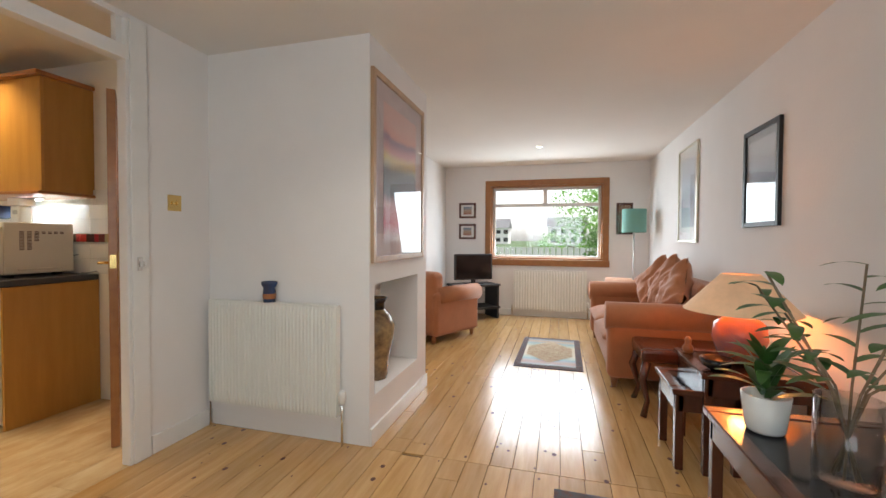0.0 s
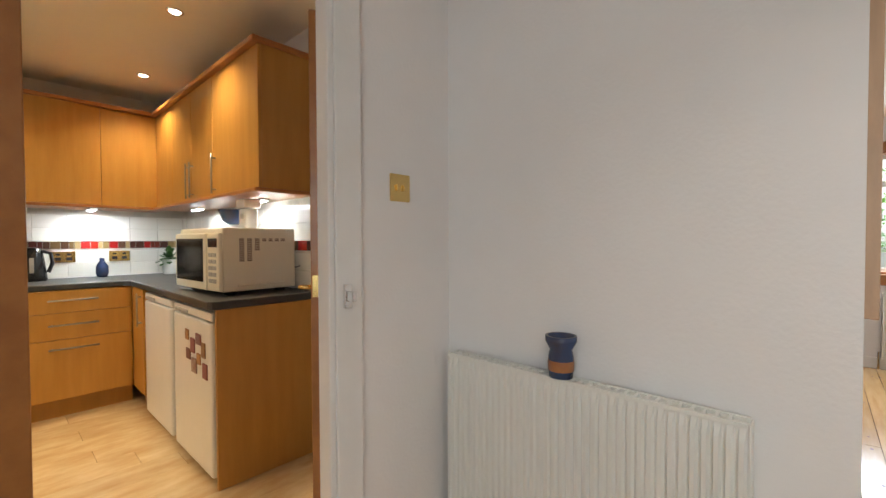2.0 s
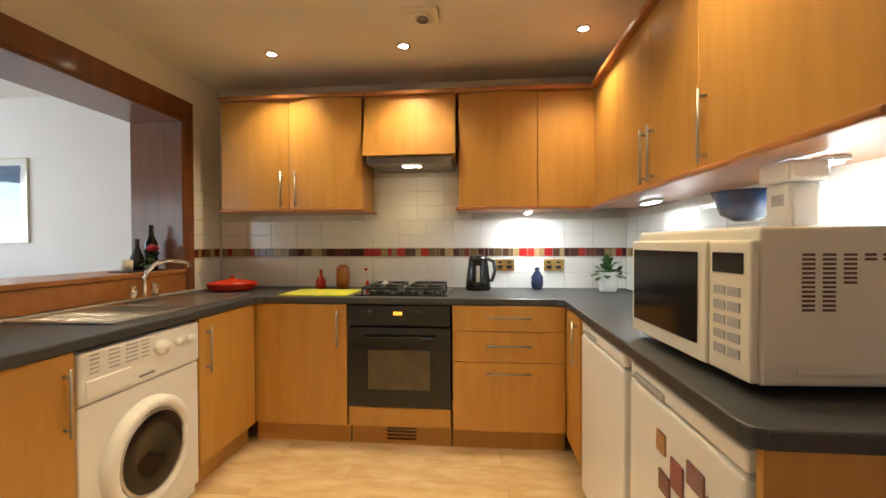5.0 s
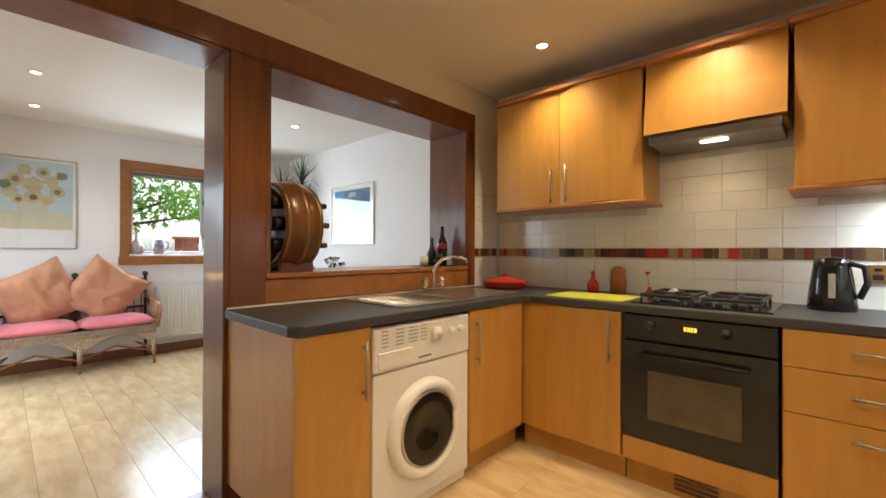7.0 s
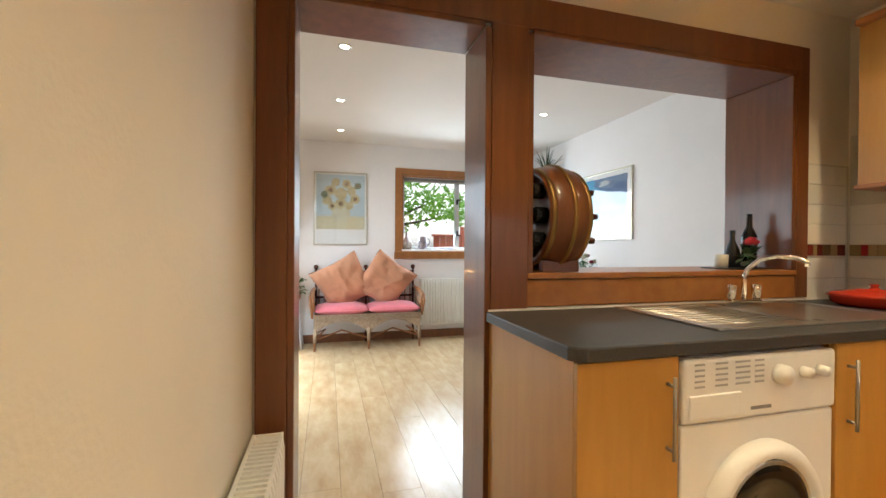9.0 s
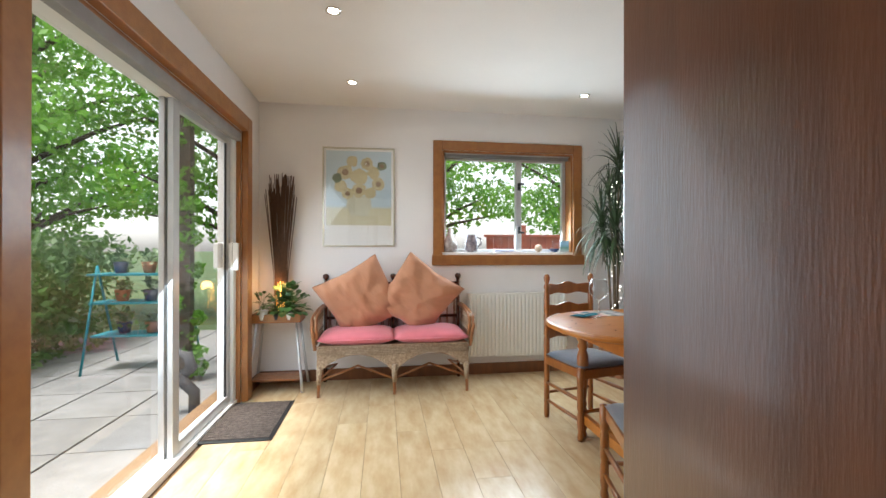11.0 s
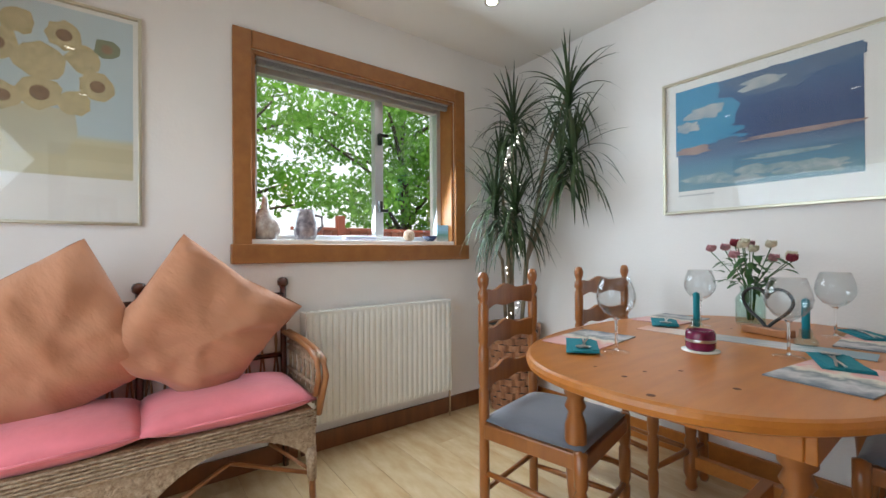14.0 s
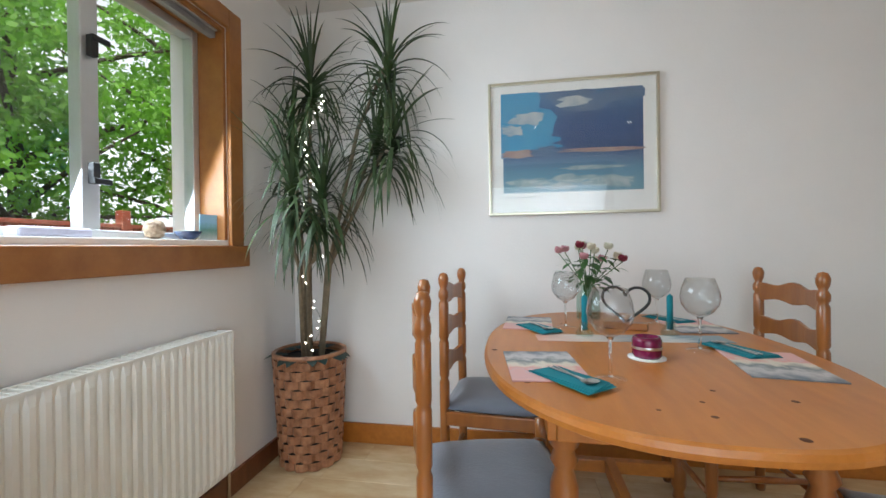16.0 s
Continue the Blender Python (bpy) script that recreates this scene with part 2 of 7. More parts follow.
def painting(name, axis, bands, noise_scale=5.0, wobble=0.12, clouds=None):
    """A printed picture: colour bands up the sheet with a wavering edge, and optional pale patches."""
    m = bpy.data.materials.new(name)
    m.use_nodes = True
    n, l = m.node_tree.nodes, m.node_tree.links
    p = n["Principled BSDF"]
    p.inputs["Roughness"].default_value = 0.5
    co, sep, tex, ramp, add = n.new("ShaderNodeTexCoord"), n.new("ShaderNodeSeparateXYZ"), n.new("ShaderNodeTexNoise"), n.new("ShaderNodeValToRGB"), n.new("ShaderNodeMath")
    l.new(co.outputs["Generated"], sep.inputs[0])
    l.new(co.outputs["Generated"], tex.inputs["Vector"])
    tex.inputs["Scale"].default_value, tex.inputs["Detail"].default_value = noise_scale, 5
    add.operation, add.inputs[1].default_value = "MULTIPLY_ADD", wobble
    l.new(tex.outputs[0], add.inputs[0])
    l.new(sep.outputs[axis], add.inputs[2])
    el = ramp.color_ramp.elements
    while len(el) < len(bands):
        el.new(0.5)
    for i, (pos, c) in enumerate(bands):
        el[i].position, el[i].color = min(1, pos + wobble / 2), (*c, 1)
    l.new(add.outputs[0], ramp.inputs[0])
    out = ramp.outputs[0]
    if clouds:
        low, high, color, size = clouds[:4]
        t2, mix, mr, edge = n.new("ShaderNodeTexNoise"), n.new("ShaderNodeMix"), n.new("ShaderNodeMapRange"), n.new("ShaderNodeMath")
        t2.inputs["Scale"].default_value, t2.inputs["Detail"].default_value = size, 6
        l.new(co.outputs["Generated"], t2.inputs["Vector"])
        mr.inputs["From Min"].default_value, mr.inputs["From Max"].default_value = low, high
        l.new(t2.outputs[0], mr.inputs["Value"])
        edge.operation, edge.inputs[1].default_value = "GREATER_THAN", clouds[4] if len(clouds) > 4 else 0.45
        l.new(sep.outputs[axis], edge.inputs[0])
        both = n.new("ShaderNodeMath")
        both.operation = "MULTIPLY"
        l.new(mr.outputs[0], both.inputs[0])
        l.new(edge.outputs[0], both.inputs[1])
        mix.data_type = "RGBA"
        l.new(both.outputs[0], mix.inputs["Factor"])
        l.new(out, mix.inputs["A"])
        mix.inputs["B"].default_value = (*color, 1)
        out = mix.outputs["Result"]
    l.new(out, p.inputs["Base Color"])
    return m


# ---- mesh helpers ----


def box(bm, x0, x1, y0, y1, z0, z1):
    vs = [bm.verts.new((x, y, z)) for z in (z0, z1) for y in (y0, y1) for x in (x0, x1)]
    for q in ((0, 2, 3, 1), (4, 5, 7, 6), (0, 1, 5, 4), (2, 6, 7, 3), (0, 4, 6, 2), (1, 3, 7, 5)):
        bm.faces.new([vs[i] for i in q])


def ring_between(bm, a, b):
    for i in range(len(a)):
        bm.faces.new((a[i], a[(i + 1) % len(a)], b[(i + 1) % len(b)], b[i]))


def tube(bm, pts, r, seg=8, cap=True):
    """A round bar along points; r is one radius or one for each point."""
    pts = [Vector(p) for p in pts]
    rs = r if isinstance(r, (list, tuple)) else [r] * len(pts)
    prev = None
    up = Vector((0.31, 0.17, 0.93)).normalized()
    for i, p in enumerate(pts):
        d = (pts[min(i + 1, len(pts) - 1)] - pts[max(i - 1, 0)]).normalized()
        if abs(d.dot(up)) > 0.97:
            up = Vector((0.9, 0.4, 0.1)).normalized()
        s = d.cross(up).normalized()
        t = d.cross(s)
        ring = [bm.verts.new(p + rs[i] * (math.cos(a) * s + math.sin(a) * t)) for a in (2 * math.pi * k / seg for k in range(seg))]
        if prev:
            ring_between(bm, prev, ring)
        elif cap:
            bm.faces.new(ring)
        prev = ring
    if cap:
        bm.faces.new(prev[::-1])


def lathe(bm, profile, at=(0, 0, 0), seg=20, cap=True):
    """A turned shape from (radius, height) pairs round the z axis."""
    prev = None
    for r, z in profile:
        ring = [bm.verts.new((at[0] + r * math.cos(2 * math.pi * k / seg), at[1] + r * math.sin(2 * math.pi * k / seg), at[2] + z)) for k in range(seg)]
        if prev:
            ring_between(bm, prev, ring)
        elif cap:
            bm.faces.new(ring[::-1])
        prev = ring
    if cap:
        bm.faces.new(prev)


def pillow(bm, w, d, h, n=14, sag=0.0, pinch=0.75):
    """A stuffed cushion lying in the xy plane, with pulled-in edges and pointed corners."""
    def top(u, v, s):
        e = max(0.0, (1 - abs(u) ** 3.2)) ** 0.6 * max(0.0, (1 - abs(v) ** 3.2)) ** 0.6
        k = 1 - (1 - pinch) * 0.28 * (1 - abs(u * v)) * max(abs(u), abs(v)) ** 6
        return Vector((u * w / 2 * k, v * d / 2 * k, s * h / 2 * e + sag * noise.noise(Vector((u * 1.7, v * 1.7, s)))))
    grids = []
    for s in (1, -1):
        grids.append([[bm.verts.new(top(-1 + 2 * i / n, -1 + 2 * j / n, s)) for j in range(n + 1)] for i in range(n + 1)])
    for g, flip in zip(grids, (False, True)):
        for i in range(n):
            for j in range(n):
                q = (g[i][j], g[i + 1][j], g[i + 1][j + 1], g[i][j + 1])
                bm.faces.new(q[::-1] if flip else q)
    bmesh.ops.remove_doubles(bm, verts=bm.verts[:], dist=0.004)


def finish(name, bm, mat, parent=None, smooth=False, bevel=0.0, seg=2):
    me = bpy.data.meshes.new(name)
    bmesh.ops.recalc_face_normals(bm, faces=bm.faces[:])
    bm.to_mesh(me)
    bm.free()
    for m in (mat if isinstance(mat, (list, tuple)) else [mat]):
        me.materials.append(m)
    if smooth:
        me.polygons.foreach_set("use_smooth", [True] * len(me.polygons))
    ob = new(name, me)
    if bevel:
        b = ob.modifiers.new("edges", "BEVEL")
        b.width, b.segments, b.limit_method = bevel, seg, "ANGLE"
        b.angle_limit = radians(40)
    if parent:
        ob.parent = parent
    return ob


def boxes(name, mat, items, parent=None, bevel=0.0, seg=2, smooth=False):
    bm = bmesh.new()
    for it in items:
        box(bm, *it)
    return finish(name, bm, mat, parent, smooth, bevel, seg)


def turned(name, mat, profile, parent=None, at=(0, 0, 0), seg=20, cap=True):
    bm = bmesh.new()
    lathe(bm, profile, at, seg, cap)
    return finish(name, bm, mat, parent, True)


def bar(name, mat, runs, r, parent=None, seg=8):
    bm = bmesh.new()
    for pts in runs:
        tube(bm, pts, r, seg)
    return finish(name, bm, mat, parent, True)


def thing(name, label, category, at=(0, 0, 0), rz=0.0, group="", kind=""):
    ob = new(name)
    ob.empty_display_size = 0.1
    ob.matrix_basis = pose(*at, 0, 0, rz)
    return tagged(ob, label, category, group, kind)


def setting(ob, label, category=""):
    return tagged(ob, label, category, kind="structure")


# ---- structure ----
WX, KN, KE, PK, PD, DS, DE = -4.58, 2.92, -1.60, -0.14, -0.365, -3.75, -1.15   # wall faces
LW, LE, LN, LS = -1.22, 2.13, 7.15, -0.35

setting(boxes("wall_west", M_WALL, [(WX - 0.25, WX, DS - 0.25, PD, -0.1, 2.7)]), "white painted plaster wall of the dining room", "wall")
setting(boxes("wall_west_kitchen", M_KWALL, [(WX - 0.25, WX, PD, KN + 0.12, -0.1, 2.7)]), "cream painted kitchen wall above the tiles", "wall")
# south wall with its window opening
X0, X1, Z0, Z1 = -4.02, -2.75, 1.11, 2.07
setting(boxes("wall_south", M_WALL, [(WX, X0, DS - 0.28, DS, -0.1, 2.7), (X1, DE + 0.15, DS - 0.28, DS, -0.1, 2.7), (X0, X1, DS - 0.28, DS, -0.1, Z0), (X0, X1, DS - 0.28, DS, Z1, 2.7)]), "white painted plaster wall with a timber window", "wall")
SY0, SY1, SZ = -3.30, -1.35, 2.05
setting(boxes("wall_east_dining", M_WALL, [(DE, DE + 0.15, DS, SY0, -0.1, 2.7), (DE, DE + 0.15, SY1, PD, -0.1, 2.7), (DE, DE + 0.15, SY0, SY1, SZ, 2.7)]), "white painted wall round the sliding glass door", "wall")
# partition between kitchen and dining room: doorway and serving hatch
SX0, SX1 = -0.2, 1.7   # unseen living room window over the patio, assumed for its daylight
DX0, DX1, HX0, HX1, HZ0, HZ1 = -2.49, -1.715, -4.17, -2.655, 1.04, 2.08
setting(boxes("wall_partition", M_KWALL, [(WX, HX0, PD, PK, 0, 2.5), (HX0, HX1, PD, PK, 0, HZ0), (HX0, HX1, PD, PK, HZ1, 2.5), (HX1, DX0, PD, PK, 0, 2.5), (DX0, DX1, PD, PK, HZ1, 2.5), (DX1, SX0, PD, PK, 0, 2.5), (SX1, LE + 0.2, PD, PK, 0, 2.5), (SX0, SX1, PD, PK, 0, 0.9), (SX0, SX1, PD, PK, 2.0, 2.5)]), "cream painted thick wall with a doorway and serving hatch", "wall")
setting(boxes("wall_dining_north_skin", M_WALL, [(WX, HX0 - 0.01, PD - 0.006, PD - 0.001, 0, 2.43), (HX1 + 0.01, DX0 - 0.01, PD - 0.006, PD - 0.001, 0, 2.43), (HX0, HX1, PD - 0.006, PD - 0.001, 0, HZ0 - 0.01), (HX0 - 0.01, DX1 + 0.01, PD - 0.006, PD - 0.001, HZ1 + 0.01, 2.43), (DX1 + 0.01, DE, PD - 0.006, PD - 0.001, 0, 2.43)]), "white plaster on the dining side", "wall")
# kitchen to living wall with its doorway and fanlight
OY0, OY1 = 1.66, 2.32
setting(boxes("wall_kitchen_east", M_KWALL, [(KE, KE + 0.12, PK, OY0, 0, 2.5), (KE + 0.12, LW - 0.012, OY0 - 0.1, OY0, 0, 2.5)]), "cream painted kitchen wall", "wall")
setting(boxes("wall_living_west", M_WALL, [(LW - 0.012, LW, PK, OY0, 0, 2.5), (LW - 0.045, LW, OY1, 2.94, 0, 2.5), (LW - 0.045, LW, OY0, OY1, 2.27, 2.5)]), "white painted wall by the kitchen doorway", "wall")
# kitchen north wall and the doorway to the stairs
NX0, NX1 = -2.10, -1.31
setting(boxes("wall_kitchen_north", M_KWALL, [(WX, NX0, KN, KN + 0.12, 0, 2.5), (NX0, NX1, KN, KN + 0.12, 2.05, 2.5)]), "cream painted wall over tiles with a doorway", "wall")
# radiator wall and the chimney-like block with the niche
BX, BY0, BY1 = -0.125, 2.82, 3.84
NY0, NY1, NZ0, NZ1, ND = 2.885, 3.64, 0.27, 0.91, 0.30
setting(boxes("wall_block", M_WALL, [(LW, BX, BY0, BY0 + 0.062, 0, 2.5), (BX - ND - 0.1, BX - ND, BY0 + 0.062, BY1, 0, 2.5), (BX - ND, BX, BY0 + 0.062, NY0, 0, 2.5), (BX - ND, BX, NY1, BY1, 0, 2.5), (BX - ND, BX, NY0, NY1, 0, NZ0), (BX - ND, BX, NY0, NY1, NZ1, 2.5)]), "white plastered block with a square display niche", "wall")
LW2 = -0.86
setting(boxes("wall_living_back", M_WALL, [(LW2 - 0.12, BX - ND - 0.1, BY1 - 0.12, BY1, 0, 2.5), (LW2 - 0.12, LW2, BY1, LN, 0, 2.5)]), "white painted living room wall", "wall")
WX0, WX1, WZ0, WZ1 = -0.13, 1.51, 0.87, 1.99
setting(boxes("wall_north_living", M_WALL, [(LW2 - 0.12, WX0, LN, LN + 0.28, -0.1, 2.6), (WX1, LE + 0.25, LN, LN + 0.28, -0.1, 2.6), (WX0, WX1, LN, LN + 0.28, -0.1, WZ0), (WX0, WX1, LN, LN + 0.28, WZ1, 2.6)]), "white painted wall with a wide timber window", "wall")
setting(boxes("wall_east_living", M_WALL, [(LE, LE + 0.25, PK, LN, -0.1, 2.6)]), "white painted living room wall hung with pictures", "wall")
# ceilings
setting(boxes("ceiling_dining", M_CEIL, [(WX, DE, DS, PD, CEIL_D, CEIL_D + 0.1)]), "white painted ceiling with downlights", "ceiling")
setting(boxes("ceiling_kitchen", M_KCEIL, [(WX, LW - 0.045, PK, KN, CEIL_K, CEIL_K + 0.1)]), "cream painted kitchen ceiling with downlights", "ceiling")
setting(boxes("ceiling_living", M_CEIL, [(LW, LE, PK, BY0, CEIL_L, CEIL_L + 0.1), (BX, LE, BY0, LN, CEIL_L, CEIL_L + 0.1), (LW2, BX, BY1, LN, CEIL_L, CEIL_L + 0.1)]), "white painted living room ceiling", "ceiling")
setting(boxes("roof_slab", M_KWALL, [(WX - 0.3, DE + 0.17, DS - 0.3, PD - 0.01, 2.71, 2.8), (WX - 0.3, LE + 0.3, PD - 0.01, LN + 0.3, 2.71, 2.8)]), "plain slab that closes the rooms above", "roof")
# sub floor
floor = setting(boxes("floor_dining_kitchen", M_GAP, [(WX, DE + 0.3, DS, PD, -0.12, -0.012), (WX, KE + 0.3, PD, KN + 0.12, -0.12, -0.012), (KE + 0.3, LW, OY0, KN, -0.12, -0.012)]), "pale oak laminate floor", "floor")
floor_l = setting(boxes("floor_living", M_GAP, [(LW, LE, PK, BY0, -0.12, -0.012), (LW2, LE, BY0, LN, -0.12, -0.012)]), "varnished knotty pine floorboards", "floor")


def planks(parent, name, mat, x0, x1, y0, y1, w, length, gap, rnd):
    meshes = {}
    x, i = x0, 0
    while x < x1 - 0.01:
        ww = min(w, x1 - x)
        y = y0 - rnd.random() * length
        while y < y1:
            a, b = max(y, y0), min(y + length, y1)
            if b - a > 0.03:
                key = (round(ww, 3), round(b - a, 3))
                if key not in meshes:
                    bm = bmesh.new()
                    box(bm, 0, ww - gap, 0, b - a - gap, -0.012, 0)
                    bmesh.ops.bevel(bm, geom=[e for e in bm.edges if all(v.co.z > -0.001 for v in e.verts)], offset=0.0008, segments=1, affect="EDGES")
                    me = bpy.data.meshes.new(name)
                    bm.to_mesh(me)
                    bm.free()
                    me.materials.append(mat)
                    meshes[key] = me
                ob = new(name, meshes[key])
                ob.location = (x, a, 0)
                ob.parent = parent
            y += length
        x += w
        i += 1


def radiator(w, h, at, rz, label, ribs, z0, t=0.075):
    """Pressed-steel panel radiator; its back is at local y = 0 and it faces -y."""
    r = thing("radiator", label, "radiator", (at[0], at[1], 0), rz)
    bm = bmesh.new()
    n = max(4, int(w / ribs))
    p = w / n
    ys = []
    for i in range(n):
        for u, dy in ((0.08, 0.0), (0.3, 0.009), (0.7, 0.009), (0.92, 0.0)):
            ys.append((i * p + u * p, -t - dy + 0.009))
    ys = [(0, -t + 0.009)] + ys + [(w, -t + 0.009)]
    lo = [bm.verts.new((x, y, z0)) for x, y in ys]
    a = [bm.verts.new((x, y, z0 + 0.035)) for x, y in ys]
    b = [bm.verts.new((x, y, z0 + h - 0.035)) for x, y in ys]
    hi = [bm.verts.new((x, -t + 0.009, z0 + h)) for x, y in ys]
    for v in lo:
        v.co.y = -t + 0.009
    for p0, p1 in ((lo, a), (a, b), (b, hi)):
        for i in range(len(p0) - 1):
            bm.faces.new((p0[i], p0[i + 1], p1[i + 1], p1[i]))
    finish("panel", bm, M_RAD, r, False)
    boxes("casing", M_RAD, [(0, w, -t + 0.014, -0.02, z0 + 0.01, z0 + h - 0.004), (-0.006, 0, -t + 0.005, -0.02, z0, z0 + h + 0.004), (w, w + 0.006, -t + 0.005, -0.02, z0, z0 + h + 0.004)], r, 0.003)
    boxes("top_grille", M_RAD, [(0.0, w, -t + 0.005, -t + 0.013, z0 + h - 0.004, z0 + h + 0.006), (0, w, -0.03, -0.02, z0 + h - 0.004, z0 + h + 0.006)] + [(0.02 + i * 0.025, 0.028 + i * 0.025, -t + 0.013, -0.03, z0 + h - 0.003, z0 + h + 0.005) for i in range(int((w - 0.03) / 0.025))], r)
    for x in (0.12, w - 0.16):
        boxes("bracket", M_RAD, [(x, x + 0.04, -0.03, 0, z0 + 0.1, z0 + h - 0.1)], r)
    for x in (-0.025, w + 0.025):
        bar("pipe", M_CHROME, [[(x, -t / 2, 0), (x, -t / 2, z0 + 0.06), (x * 0.9 + w * 0.05, -t / 2, z0 + 0.06)]], 0.0075, r)
    bm = bmesh.new()
    lathe(bm, [(0.012, 0), (0.02, 0.01), (0.021, 0.055), (0.017, 0.07), (0.01, 0.075)], (w + 0.025, -t / 2, z0 + 0.07), 14)
    finish("valve", bm, M_WHITE, r, True)
    return r


radiator(0.86, 0.62, (-1.16, BY0), 0, "white panel radiator on the living room wall", 0.023, 0.17)
radiator(0.92, 0.57, (-2.985, DS), 180, "white ribbed radiator below the dining window", 0.035, 0.18, 0.11)
radiator(0.98, 0.44, (KE, 0.95), -90, "white radiator with grille top on kitchen wall", 0.037, 0.1, 0.12)
radiator(1.05, 0.6, (0.24, LN), 0, "white radiator under the living room window", 0.04, 0.1)


# ---- trim, doorway and hatch frames ----
def frame_parts(parent, mat, name, axis, plane, a0, a1, z0, z1, w, t, bottom=True):
    """Four mitred-looking boards round an opening that lies in a plane across x or y; t is how far they stand out, signed."""
    lo, hi = sorted((plane, plane + t))
    def bx(u0, u1, za, zb):
        return (u0, u1, lo, hi, za, zb) if axis == "y" else (lo, hi, u0, u1, za, zb)
    items = [("jamb", bx(a0 - w, a0, z0 - (w if bottom else 0), z1 + w)), ("jamb", bx(a1, a1 + w, z0 - (w if bottom else 0), z1 + w)), ("head", bx(a0, a1, z1, z1 + w))]
    if bottom:
        items.append(("sill", bx(a0, a1, z0 - w, z0)))
    for n, it in items:
        boxes(n, mat, [it], parent, 0.004)


hatch = setting(thing("doorway_frame", "", ""), "dark red-brown stained timber frame round doorway and hatch", "door frame")
# lining boards, a little proud of the wall on both faces
P0, P1, H1 = PK + 0.02, PD - 0.02, -0.50   # the hatch box reaches further into the dining room
boxes("jamb", M_MAHOG, [(DX1, DX1 + 0.105, PK, P0, 0, HZ1 + 0.0), (DX1 - 0.025, DX1, P1, P0 - 0.002, 0, HZ1)], hatch, 0.004)
boxes("post", M_MAHOG, [(HX1, DX0, PK, P0 + 0.003, 0.0, HZ1), (DX0, DX0 + 0.025, P1, P0, 0, HZ1 - 0.02), (HX1 - 0.025, HX1, H1, P0, HZ0, HZ1 - 0.02)], hatch, 0.004)
boxes("head", M_MAHOG, [(HX0 - 0.085, DX1 + 0.105, PK, P0, HZ1, HZ1 + 0.13), (HX0, HX1 - 0.025, H1, P0 - 0.003, HZ1 - 0.02, HZ1), (DX0 + 0.025, DX1 - 0.025, P1, P0 - 0.003, HZ1 - 0.02, HZ1)], hatch, 0.004)
boxes("hatch_jamb", M_MAHOG, [(HX0 - 0.085, HX0, PK, P0, HZ0 - 0.12, HZ1), (HX0, HX0 + 0.025, H1, P0 - 0.002, HZ0, HZ1 - 0.02)], hatch, 0.004)
boxes("hatch_sill", M_SILL, [(HX0, HX1, PK, P0 - 0.002, HZ0 - 0.12, HZ0 - 0.004), (HX0, HX1, H1 - 0.03, P0 + 0.006, HZ0 - 0.003, HZ0 + 0.022)], hatch, 0.004)
boxes("dining_architrave", M_MAHOG, [(DX1, DX1 + 0.09, P1, PD - 0.006, 0, HZ1 + 0.09), (HX1, DX0, P1, PD - 0.006, 0, HZ1), (HX0 - 0.09, DX1, P1, PD - 0.006, HZ1, HZ1 + 0.09), (HX0 - 0.09, HX0, P1, PD - 0.006, HZ0 - 0.1, HZ1)], hatch, 0.004)

boxes("threshold", M_MAHOG, [(DX0 + 0.025, DX1 - 0.025, P1 + 0.03, P0 + 0.01, 0.001, 0.014)], hatch, 0.004)

kd = setting(thing("kitchen_door_frame", "", ""), "white painted doorway frame with a glazed fanlight above", "door frame")
boxes("jamb", M_GLOSSW, [(LW, LW + 0.018, OY1, OY1 + 0.09, 0, 2.28), (LW - 0.048, LW + 0.012, OY1 - 0.02, OY1, 0, 2.27), (LW - 0.38, LW + 0.004, OY0, OY0 + 0.018, 0, 2.27)], kd, 0.004)
boxes("transom", M_GLOSSW, [(LW - 0.048, LW + 0.02, OY0 + 0.018, OY1 - 0.02, 2.06, 2.13)], kd, 0.004)
boxes("fanlight_bead", M_GLOSSW, [(LW - 0.04, LW - 0.01, OY0 + 0.018, OY0 + 0.043, 2.13, 2.27), (LW - 0.04, LW - 0.01, OY1 - 0.05, OY1 - 0.02, 2.13, 2.27)], kd)
pane = boxes("fanlight_pane", M_PANE, [(LW - 0.028, LW - 0.023, OY0 + 0.04, OY1 - 0.05, 2.13, 2.27)], kd)
pane.visible_shadow = False
boxes("strike_plate", M_CHROME, [(LW + 0.018, LW + 0.03, OY1 + 0.02, OY1 + 0.045, 1.0, 1.07), (LW + 0.03, LW + 0.06, OY1 + 0.025, OY1 + 0.04, 1.02, 1.05)], kd, 0.003)
nd = setting(thing("stair_door_frame", "", ""), "white painted door frame in the kitchen corner", "door frame")
boxes("jamb", M_GLOSSW, [(NX0 - 0.06, NX0, KN - 0.02, KN, 0, 2.11), (NX0, NX0 + 0.03, KN, KN + 0.12, 0, 2.05), (NX1 - 0.0, NX1 + 0.04, KN - 0.02, KN + 0.12, 0, 2.05)], nd, 0.004)
boxes("head", M_GLOSSW, [(NX0, NX1, KN - 0.02, KN, 2.05, 2.11)], nd, 0.004)

